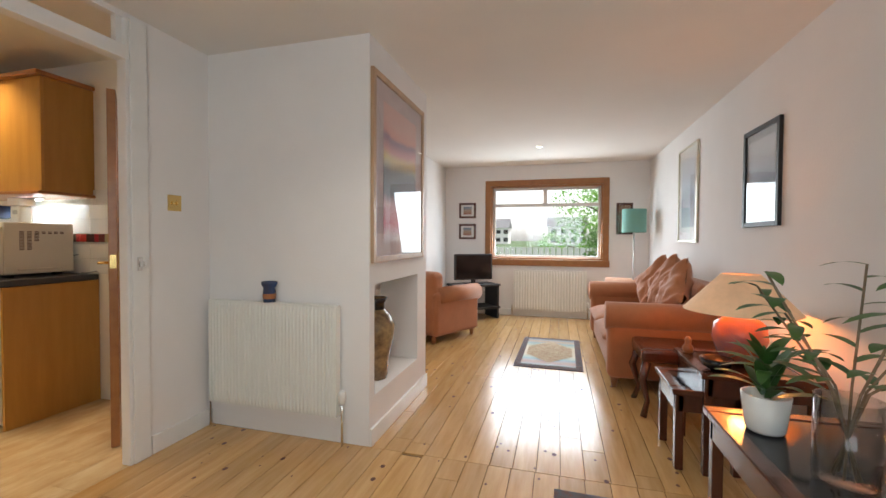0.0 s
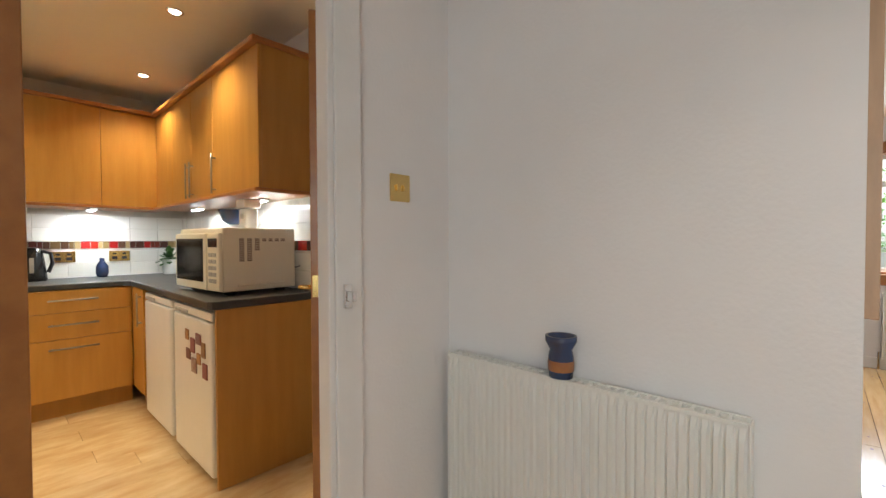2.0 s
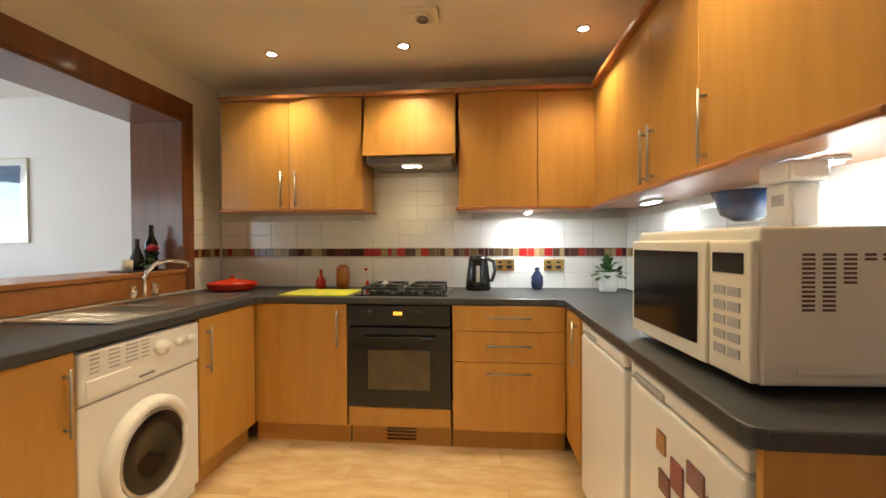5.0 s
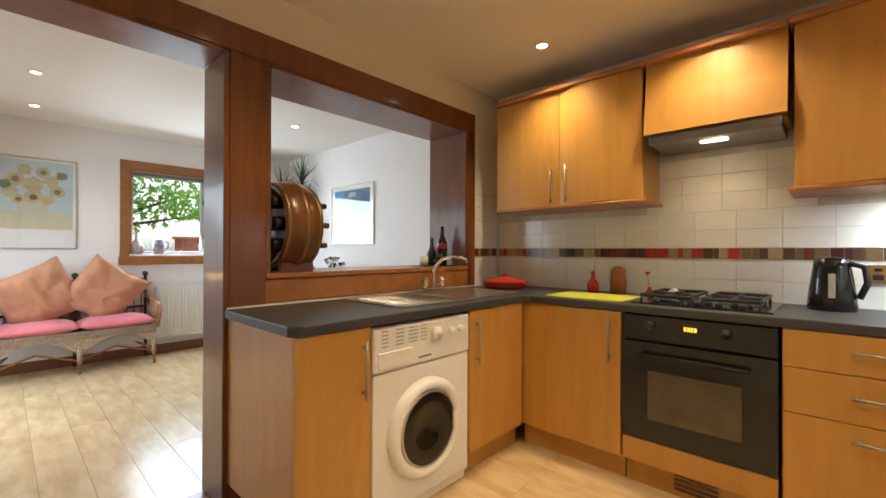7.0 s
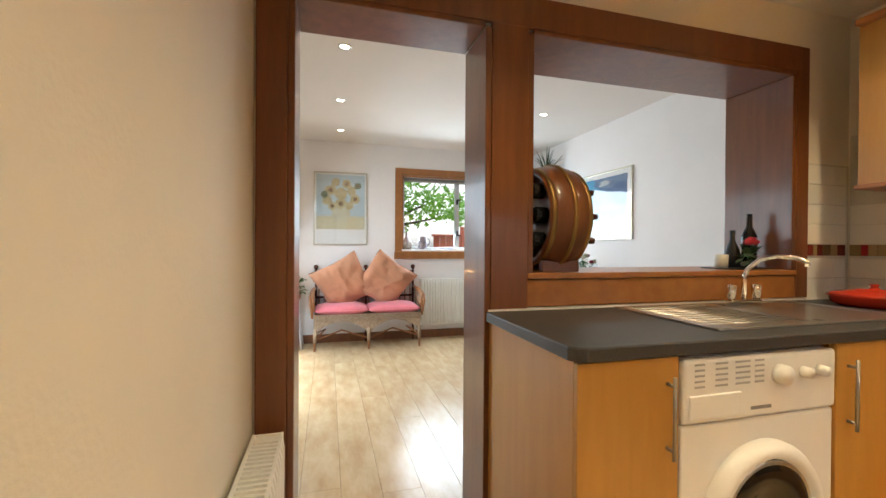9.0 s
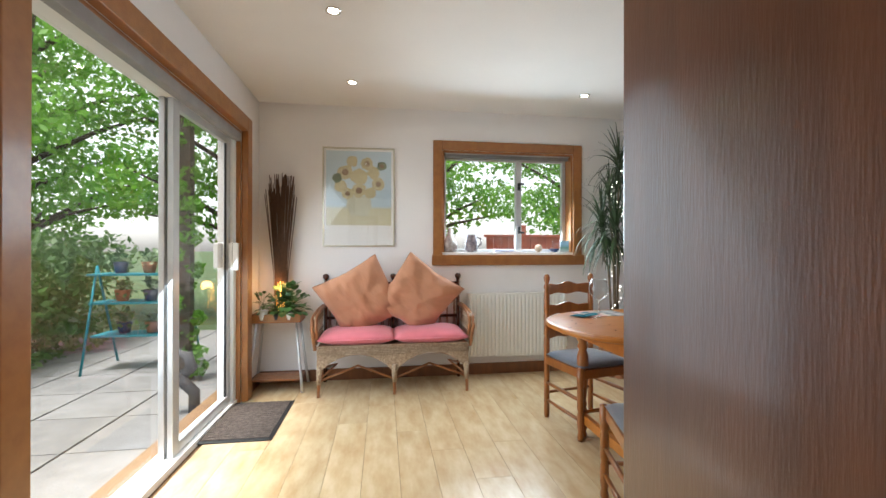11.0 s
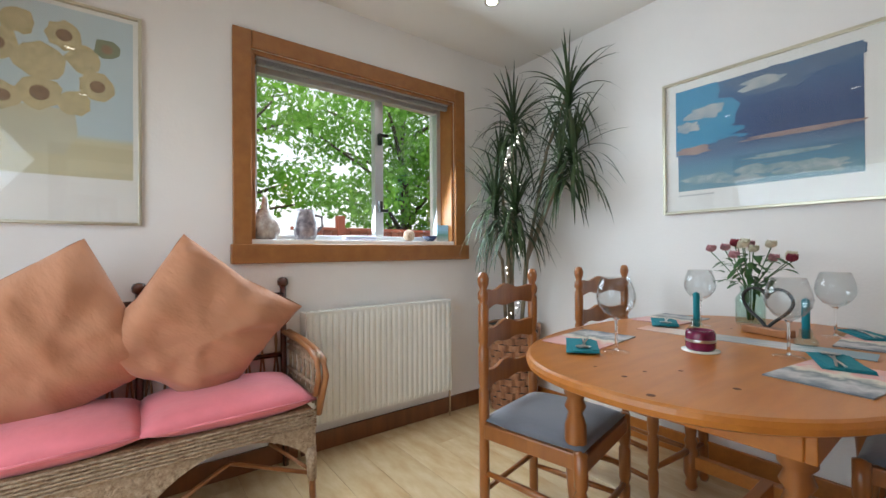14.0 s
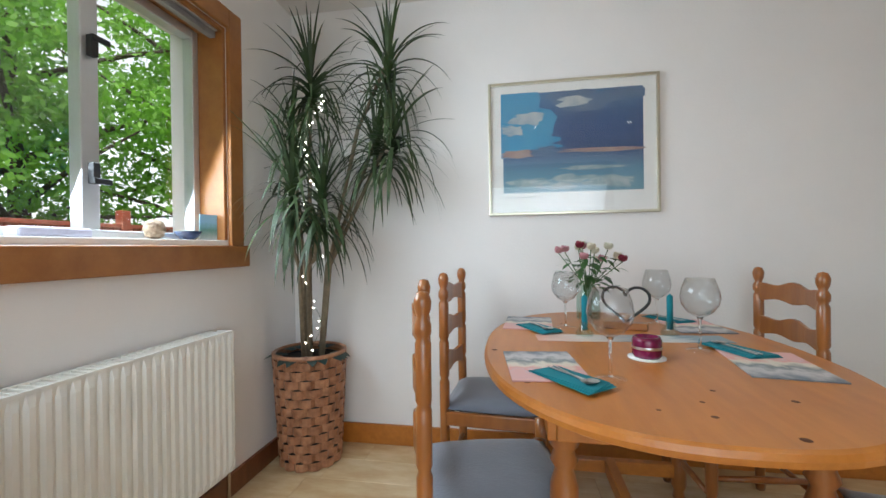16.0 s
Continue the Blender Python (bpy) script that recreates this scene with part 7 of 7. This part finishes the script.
turned("shade", material("teal_fabric_shade", (0.16, 0.42, 0.40), 0.8, base2=(0.2, 0.36, 0.25), scale=2, transmission=0.0), [(0.15, 1.27), (0.15, 1.58), (0.147, 1.58), (0.147, 1.27)], fl, seg=32, cap=False)
tvs = thing("tv_stand", "small black television stand in the corner", "tv stand", (-0.32, 6.75, 0), 40)
boxes("shelf", M_BLACKM, [(-0.35, 0.35, -0.2, 0.2, 0.48, 0.51), (-0.35, 0.35, -0.2, 0.2, 0.15, 0.18)], tvs, 0.004)
for x in (-0.32, 0.32):
    boxes("leg", M_BLACKM, [(x - 0.015, x + 0.015, -0.18, 0.18, 0, 0.48)], tvs)
tv = thing("television", "small black flat-screen television, switched off", "television", (-0.32, 6.75, 0.51), 35)
boxes("casing", M_BLACKM, [(-0.3, 0.3, -0.02, 0.04, 0.06, 0.44)], tv, 0.006)
boxes("screen", M_BLACK, [(-0.28, 0.28, -0.023, -0.02, 0.08, 0.42)], tv)
boxes("foot", M_BLACKM, [(-0.13, 0.13, -0.09, 0.09, 0, 0.012), (-0.03, 0.03, -0.01, 0.03, 0.012, 0.06)], tv, 0.003)


def nest_table(at, rz, w, d, h, label):
    t = thing("side_table", label, "side table", at, rz, "dark side tables")
    boxes("top", M_DARKWOOD, [(-w / 2, w / 2, -d / 2, -d / 2 + 0.06, h - 0.03, h), (-w / 2, w / 2, d / 2 - 0.06, d / 2, h - 0.03, h), (-w / 2, -w / 2 + 0.06, -d / 2 + 0.06, d / 2 - 0.06, h - 0.03, h), (w / 2 - 0.06, w / 2, -d / 2 + 0.06, d / 2 - 0.06, h - 0.03, h)], t, 0.005)
    boxes("glass_top", M_BLACK, [(-w / 2 + 0.06, w / 2 - 0.06, -d / 2 + 0.06, d / 2 - 0.06, h - 0.02, h - 0.004)], t)
    boxes("apron", M_DARKWOOD, [(-w / 2 + 0.03, w / 2 - 0.03, -d / 2 + 0.02, -d / 2 + 0.04, h - 0.12, h - 0.03), (-w / 2 + 0.03, w / 2 - 0.03, d / 2 - 0.04, d / 2 - 0.02, h - 0.12, h - 0.03), (-w / 2 + 0.02, -w / 2 + 0.04, -d / 2 + 0.03, d / 2 - 0.03, h - 0.12, h - 0.03), (w / 2 - 0.04, w / 2 - 0.02, -d / 2 + 0.03, d / 2 - 0.03, h - 0.12, h - 0.03)], t, 0.004)
    for sx in (-1, 1):
        for sy in (-1, 1):
            boxes("leg", M_DARKWOOD, [(sx * (w / 2 - 0.04) - 0.02, sx * (w / 2 - 0.04) + 0.02, sy * (d / 2 - 0.04) - 0.02, sy * (d / 2 - 0.04) + 0.02, 0, h - 0.03)], t, 0.004)
    return t


nest_table((1.83, 3.25, 0), 0, 0.52, 0.52, 0.52, "dark mahogany side table carrying the lamp")
nest_table((1.62, 3.22, 0), 0, 0.34, 0.40, 0.42, "smaller dark mahogany table nested under the other")
nest_table((1.77, 2.2, 0), 0, 0.62, 0.82, 0.50, "dark mahogany coffee table with inset glass top")
stool = thing("footstool", "dark leather stool with cabriole legs", "stool", (1.72, 3.86, 0))
boxes("seat", M_DARKWOOD, [(-0.3, 0.3, -0.2, 0.2, 0.36, 0.46)], stool, 0.03, 3)
for sx in (-1, 1):
    for sy in (-1, 1):
        bar("leg", M_DARKWOOD, [[(sx * 0.26, sy * 0.16, 0.37), (sx * 0.29, sy * 0.19, 0.25), (sx * 0.25, sy * 0.15, 0.1), (sx * 0.28, sy * 0.18, 0.0)]], [0.03, 0.026, 0.016, 0.022], stool)
tl = thing("table_lamp", "lit table lamp with a terracotta base and conical shade", "table lamp", (1.84, 3.30, 0.52))
turned("base", material("orange_blue_glaze", (0.60, 0.16, 0.04), 0.25, base2=(0.25, 0.12, 0.16), scale=6), [(0.07, 0), (0.10, 0.03), (0.13, 0.12), (0.12, 0.2), (0.06, 0.25), (0.02, 0.27)], tl, seg=28)
M_SHADE = material("lit_cream_shade", (0.85, 0.55, 0.33), 0.8, bump=0.1, glow=0.12)
turned("shade", M_SHADE, [(0.27, 0.27), (0.09, 0.47), (0.086, 0.47), (0.265, 0.27)], tl, seg=36, cap=False)
tlb = bpy.data.lights.new("table_lamp_bulb", "POINT")
tlb.energy, tlb.color, tlb.shadow_soft_size = 4.5, (1.0, 0.34, 0.08), 0.04
new("table_lamp_bulb", tlb).location = (1.84, 3.30, 0.83)
pp = thing("pot_plant", "leafy green plant in a white pot on the coffee table", "pot plant", (1.60, 2.42, 0.50))
turned("pot", M_CERW, [(0.055, 0), (0.06, 0.01), (0.075, 0.13), (0.068, 0.13), (0.06, 0.1), (0, 0.1)], pp)
bm = bmesh.new()
rr = random.Random(17)
for i in range(26):
    a, e = i * 2.4, rr.uniform(0.3, 1.3)
    leaf_blade(bm, (0.01 * math.cos(a), 0.01 * math.sin(a), 0.1 + 0.16 * rr.random()), (math.cos(a) * math.cos(e), math.sin(a) * math.cos(e), math.sin(e)), rr.uniform(0.12, 0.2), 0.042, 0.9, 6)
finish("leaves", bm, M_LEAF2, pp, True)
gv = thing("twig_vase", "clear glass vase of leafy stems on the coffee table", "vase", (1.66, 2.10, 0.50))
turned("vase", M_GLASSW, [(0.07, 0), (0.075, 0.01), (0.075, 0.24), (0.071, 0.24), (0.071, 0.014), (0, 0.012)], gv, seg=28, cap=False)
bm = bmesh.new()
for i in range(7):
    a = i * 2.4
    top = Vector((0.22 * math.cos(a), 0.22 * math.sin(a), rr.uniform(0.42, 0.62)))
    bar("stem", M_STEM, [[(-0.03 * math.cos(a), -0.03 * math.sin(a), 0.02), (0.04 * math.cos(a), 0.04 * math.sin(a), 0.26), top]], 0.0035, gv, 6)
    for k in range(9):
        u = 0.45 + 0.55 * k / 8
        p = Vector((0.04 * math.cos(a), 0.04 * math.sin(a), 0.26)).lerp(top, (u - 0.4) / 0.6)
        b = a + (-1) ** k * 1.1 + rr.uniform(-.4, .4)
        leaf_blade(bm, p, (math.cos(b), math.sin(b), rr.uniform(0.1, 0.9)), rr.uniform(0.09, 0.14), 0.034, 0.8, 5)
finish("leaves", bm, M_LEAF2, gv, True)
oil = thing("glass_dish", "dark glass dish on the side table", "dish", (1.66, 3.08, 0.52))
turned("bowl", M_BLACK, [(0.03, 0), (0.06, 0.02), (0.075, 0.06), (0.07, 0.06), (0.0, 0.02)], oil)
fig = thing("figurine", "small carved wooden ornament on the side table", "ornament", (1.62, 3.4, 0.52))
turned("body", M_CANE, [(0.025, 0), (0.03, 0.03), (0.015, 0.05), (0.02, 0.07), (0.012, 0.09), (0, 0.095)], fig)
nv = thing("oriental_vase", "tall brown and gold glazed vase in the niche", "vase", (-0.25, 3.17, NZ0))
nv.matrix_basis = nv.matrix_basis @ Matrix.Diagonal((1.22, 1.22, 1.15, 1.0))
turned("body", material("brown_gold_glaze", (0.10, 0.06, 0.04), 0.2, base2=(0.42, 0.28, 0.13), scale=16, bump=0.1), [(0.06, 0), (0.065, 0.02), (0.07, 0.1), (0.098, 0.24), (0.102, 0.30), (0.075, 0.36), (0.045, 0.39), (0.045, 0.42), (0.062, 0.45), (0.055, 0.45), (0.04, 0.42), (0, 0.4)], nv, seg=32)
turned("dark_collar", M_BLACK, [(0.047, 0.388), (0.047, 0.422), (0.064, 0.452), (0.060, 0.453)], nv, cap=False)
bp_ = thing("blue_pot", "blue glazed pot on top of the radiator", "pot", (-0.745, 2.775, 0.797))
turned("body", M_CERB, [(0.034, 0), (0.036, 0.06), (0.032, 0.08), (0.045, 0.105), (0.045, 0.12), (0.038, 0.12), (0.03, 0.08), (0, 0.05)], bp_)
turned("band", M_CANE, [(0.037, 0.02), (0.038, 0.045), (0.037, 0.05)], bp_, cap=False)

# ---- garden ----
M_GRASS = material("lawn", (0.06, 0.11, 0.03), 0.95, var=0.3, scale=3, bump=0.8, bump_scale=60)
M_SLAB = material("grey_paving", (0.21, 0.21, 0.21), 0.8, var=0.15, scale=5, bump=0.3, spread=0.1)
M_FENCE = material("red_brown_fence", (0.42, 0.095, 0.05), 0.7, var=0.2, scale=8, bump=0.2)
M_FENCEW = material("white_fence", (0.72, 0.71, 0.70), 0.7, var=0.05, bump=0.1)
M_BARK = material("bark", (0.10, 0.075, 0.055), 0.9, var=0.3, scale=14, bump=0.8)
M_HARL = material("white_render", (0.70, 0.68, 0.66), 0.9, var=0.05, scale=6, bump=0.4)
M_ROOF = material("slate_roof", (0.13, 0.13, 0.14), 0.8, var=0.2, scale=8, bump=0.3)
setting(boxes("ground", M_GRASS, [(-300, 300, -300, 300, -0.5, -0.16)]), "grass ground of the garden", "ground")
patio = setting(boxes("patio", M_GAP, [(DE + 0.3, 3.2, -7.0, -0.6, -0.158, -0.155)]), "grey concrete slab patio", "patio")
sl = None
for i in range(5):
    for j in range(11):
        if sl is None:
            sl = boxes("slab", M_SLAB, [(0.005, 0.585, 0.005, 0.585, 0, 0.035)], patio, 0.004, 1)
        else:
            sl = new("slab", sl.data)
            sl.parent = patio
        sl.location = (DE + 0.32 + i * 0.6, -7.0 + j * 0.59, -0.155)


def leafy(seed, spots, size, per, mat, name="leaves"):
    """Thousands of small leaf blades scattered through clumps: spots are (centre, radius)."""
    g = np.random.default_rng(seed)
    V, F = [], []
    for c, r in spots:
        n = per
        d = g.normal(size=(n, 3))
        d /= np.linalg.norm(d, axis=1)[:, None]
        p = np.array(c) + d * (r * g.uniform(0.35, 1.0, (n, 1)) ** 0.6) * np.array([1, 1, 0.75])
        u = g.normal(size=(n, 3))
        u /= np.linalg.norm(u, axis=1)[:, None]
        w = np.cross(u, g.normal(size=(n, 3)))
        w /= np.linalg.norm(w, axis=1)[:, None]
        s = size * g.uniform(0.6, 1.3, (n, 1))
        base = sum(len(v) for v in V)
        V.append(np.concatenate([p - u * s, p + w * s * 0.5, p + u * s, p - w * s * 0.5]))
        k = np.arange(n) + base
        F.append(np.stack([k, k + n, k + 2 * n, k + 3 * n], 1))
    me = bpy.data.meshes.new(name)
    me.from_pydata(np.concatenate(V).tolist(), [], np.concatenate(F).tolist())
    me.materials.append(mat)
    return tagged(new(name, me), kind="stuff")


def leaf_material(name, base, base2):
    m = material(name, base, 0.55, base2=base2, scale=1.3, bump=0)
    n, l = m.node_tree.nodes, m.node_tree.links
    p, out = n["Principled BSDF"], n["Material Output"]
    tr, mx = n.new("ShaderNodeBsdfTranslucent"), n.new("ShaderNodeMixShader")
    src = p.inputs["Base Color"].links[0].from_socket
    l.new(src, tr.inputs[0])
    mx.inputs[0].default_value = 0.45
    l.new(p.outputs[0], mx.inputs[1])
    l.new(tr.outputs[0], mx.inputs[2])
    l.new(mx.outputs[0], out.inputs[0])
    return m


M_TREE = leaf_material("tree_leaf", (0.22, 0.46, 0.055), (0.10, 0.29, 0.03))
M_HEDGE = leaf_material("hedge_leaf", (0.11, 0.22, 0.05), (0.05, 0.12, 0.03))


def tree(at, h, spread, seed, per=190, size=0.10, low=0.35):
    rr = random.Random(seed)
    t = thing("tree", "leafy green garden tree with a dark trunk", "tree", at, 0, "garden trees")
    bm = bmesh.new()
    tube(bm, [(0, 0, 0), (0.05, 0.03, h * 0.3), (-0.05, 0.05, h * 0.6), (0.0, 0.0, h * 0.85)], [0.17, 0.13, 0.08, 0.03], 9)
    spots = []
    for i in range(18):
        a, u = i * 2.4 + rr.uniform(-.3, .3), low + (0.95 - low) * (i + 0.5) / 18
        r = spread * (0.55 + 0.45 * math.sin(math.pi * min(1, (u - low) / (1 - low) * 0.9 + 0.1))) * rr.uniform(0.7, 1.05)
        z0 = h * max(0.25, u - 0.18)
        tip = Vector((r * math.cos(a), r * math.sin(a), h * u))
        tube(bm, [(0, 0, z0), tip * 0.5 + Vector((0, 0, z0 * 0.5 + 0.1)), tip], [0.06, 0.04, 0.012], 6)
        for k in range(3):
            spots.append((tuple(tip.lerp(Vector((0, 0, h * u)), 0.42 * k) + Vector((rr.uniform(-.3, .3), rr.uniform(-.3, .3), rr.uniform(-.25, .3)))), rr.uniform(0.45, 0.8) * spread / 2.4))
    finish("trunk", bm, M_BARK, t, True)
    lv = leafy(seed, spots, size, per, M_TREE)
    lv.parent = t
    return t


t1 = tree((-3.0, -10.2, -0.2), 6.4, 2.9, 1, per=300, size=0.068, low=0.27)
copy_thing(t1, pose(-7.4, -9.9, -0.2, 0, 0, 130))
copy_thing(t1, pose(-9.6, -8.2, -0.2, 0, 0, 60))
copy_thing(t1, pose(0.6, -9.3, -0.2, 0, 0, 220))
copy_thing(t1, pose(4.2, -8.4, -0.2, 0, 0, 20))
copy_thing(t1, pose(5.6, -4.6, -0.2, 0, 0, 300))
copy_thing(t1, pose(3.6, 21.0, -2.2, 0, 0, 80))


def hedge(name, label, x0, x1, y0, y1, z1, seed, per=240):
    rr = random.Random(seed)
    spots = []
    nx, ny, nz = max(1, round((x1 - x0) / 0.5)), max(1, round((y1 - y0) / 0.5)), max(2, round(z1 / 0.5))
    for i in range(nx):
        for j in range(ny):
            for k in range(nz):
                spots.append((((x0 + (i + 0.5) * (x1 - x0) / nx) + rr.uniform(-.08, .08), (y0 + (j + 0.5) * (y1 - y0) / ny) + rr.uniform(-.08, .08), -0.1 + (k + 0.4) * z1 / nz), rr.uniform(0.36, 0.46)))
    h = leafy(seed, spots, 0.05, per, M_HEDGE, name)
    return tagged(h, label, "hedge", kind="stuff")


hedge("hedge", "dense clipped dark green garden hedge", 1.4, 2.4, -6.6, -2.6, 1.5, 41)
hedge("hedge", "green garden shrub by the front fence", 1.6, 2.6, 10.2, 11.2, 1.6, 42)
hedge("hedge", "low flowering shrub in front garden", -1.4, -0.4, 10.0, 11.0, 1.0, 43, 180)
hedge("hedge", "round grey-green bush beyond the dining window", -3.5, -2.5, -7.4, -6.6, 1.2, 44, 180)
fence = thing("garden_fence", "red-brown stained timber garden fence", "fence", (-8.7, -7.6, -0.16))
for i in range(5):
    boxes("post", M_FENCE, [(-5 + i * 2.2, -4.88 + i * 2.2, -0.06, 0.06, 0, 1.78)], fence, 0.01)
for i in range(66):
    boxes("board", M_FENCE, [(-5 + i * 0.145, -4.865 + i * 0.145, -0.012, 0.012, 0.05, 1.55)], fence)
boxes("top_rail", M_FENCE, [(-5, 4.6, -0.04, 0.04, 1.55, 1.60)], fence, 0.004)
ff = thing("front_fence", "white painted paling fence across the front garden", "fence", (0.7, 12.0, -0.16))
for i in range(60):
    boxes("paling", M_FENCEW, [(-4.5 + i * 0.15, -4.38 + i * 0.15, -0.012, 0.012, 0.05, 1.12)], ff)
boxes("rail", M_FENCEW, [(-4.5, 4.5, 0.012, 0.05, 0.3, 0.38), (-4.5, 4.5, 0.012, 0.05, 0.85, 0.93)], ff)
for x, y, w in ((3.0, 105.0, 9.0), (-16.0, 112.0, 8.0)):
    hs = thing("house", "white rendered house with a dark slate roof", "house", (x, y, -0.4), 0, "houses across the road")
    boxes("wall", M_HARL, [(-w / 2, w / 2, 0, 7, 0, 4.6)], hs)
    bm = bmesh.new()
    vs = [bm.verts.new(p) for p in ((-w / 2 - 0.3, -0.3, 4.6), (w / 2 + 0.3, -0.3, 4.6), (w / 2 + 0.3, 7.3, 4.6), (-w / 2 - 0.3, 7.3, 4.6), (-w / 2 - 0.3, 3.5, 7.2), (w / 2 + 0.3, 3.5, 7.2))]
    for q in ((0, 1, 5, 4), (2, 3, 4, 5), (0, 4, 3), (1, 2, 5), (3, 2, 1, 0)):
        bm.faces.new([vs[i] for i in q])
    finish("roof", bm, M_ROOF, hs)
    for i in range(4):
        for z in (0.9, 3.0):
            boxes("window", M_BLACK, [(-w / 2 + 0.8 + i * w / 4, -w / 2 + 2.0 + i * w / 4, -0.02, 0.0, z, z + 1.1)], hs)
ivy = thing("ivy_post", "brick pillar thickly covered with ivy", "ivy", (-0.30, -4.37, -0.16))
boxes("pillar", M_BARK, [(-0.05, 0.05, -0.05, 0.05, 0, 3.1)], ivy)
iv = leafy(51, [((rr.uniform(-.1, .1), rr.uniform(-.1, .1), 0.15 + 0.16 * i), 0.11) for i in range(19)], 0.03, 130, M_TREE)
iv.parent = ivy
stat = thing("garden_ornament", "dark grey stone knot ornament on the patio", "ornament", (-0.66, -3.45, -0.12))
bar("loop", material("dark_cast_stone", (0.07, 0.07, 0.075), 0.7, var=0.2, bump=0.3), [[(-0.10, 0, 0.0), (-0.10, 0, 0.16), (0.02, 0.02, 0.30), (0.09, 0, 0.40), (0.03, 0, 0.48), (-0.05, 0, 0.45), (-0.08, 0, 0.36), (0.02, -0.03, 0.26), (0.11, 0, 0.15), (0.11, 0, 0.0)]], 0.042, stat, 12)
rack = thing("pot_rack", "green metal rack of flower pots on the patio", "plant rack", (0.35, -4.95, -0.12))
for z in (0.35, 0.7, 1.0):
    boxes("shelf", M_TEAL, [(-0.45, 0.45, -0.15 + 0.1 * z, 0.15 + 0.1 * z, z, z + 0.02)], rack)
for x in (-0.44, 0.44):
    bar("leg", M_TEAL, [[(x, -0.25, 0), (x, 0.1, 1.1)], [(x, 0.35, 0), (x, 0.1, 1.1)]], 0.012, rack)
M_POTT = material("terracotta_pot", (0.42, 0.15, 0.07), 0.8, var=0.15)
for i in range(9):
    z = (0.35, 0.7, 1.0)[i % 3]
    fp = thing("flower_pot", "terracotta pot of garden flowers on the rack", "flower pot", (0.0 + 0.28 * (i // 3), -4.95 + 0.1 * z, -0.10 + z), 0, "rack pots")
    turned("pot", M_POTT if i % 2 else M_CERB, [(0.05, 0), (0.075, 0.12), (0.068, 0.12), (0, 0.1)], fp, seg=12)
    bushy_plant(fp, (0, 0, 0.11), 0.11, 0.15, 40, 60 + i, (0.06, 0.04), trail=0.3)

# ---- floor pieces ----
rnd = random.Random(5)
planks(floor, "plank", M_LAM, WX, DE, DS, PD, 0.19, 1.28, 0.0012, rnd)
planks(floor, "plank", M_LAM, WX, KE, PD, KN + 0.12, 0.19, 1.28, 0.0012, rnd)
planks(floor, "plank", M_LAM, KE, LW, OY0, KN, 0.19, 1.28, 0.0012, rnd)
planks(floor_l, "floorboard", M_BOARD, LW, LE, PK, BY0, 0.118, 2.1, 0.003, rnd)
planks(floor_l, "floorboard", M_BOARD, LW2, LE, BY0, LN, 0.118, 2.1, 0.003, rnd)
# knots in the pine boards
bm = bmesh.new()
for i in range(420):
    x, y = rnd.uniform(LW + 0.05, LE - 0.1), rnd.uniform(PK + 0.1, LN - 0.2)
    if x < BX + 0.05 and y > BY0 - 0.02 and y < BY1 + 0.05 or x < LW2 + 0.05 and y > BY0:
        continue
    r = rnd.choice((0.005, 0.007, 0.009, 0.013))
    bm.faces.new([bm.verts.new((x + r * math.cos(k * 0.785), y + 1.3 * r * math.sin(k * 0.785), 0.0012)) for k in range(8)])
tagged(finish("board_knots", bm, M_KNOT, floor_l), kind="stuff")
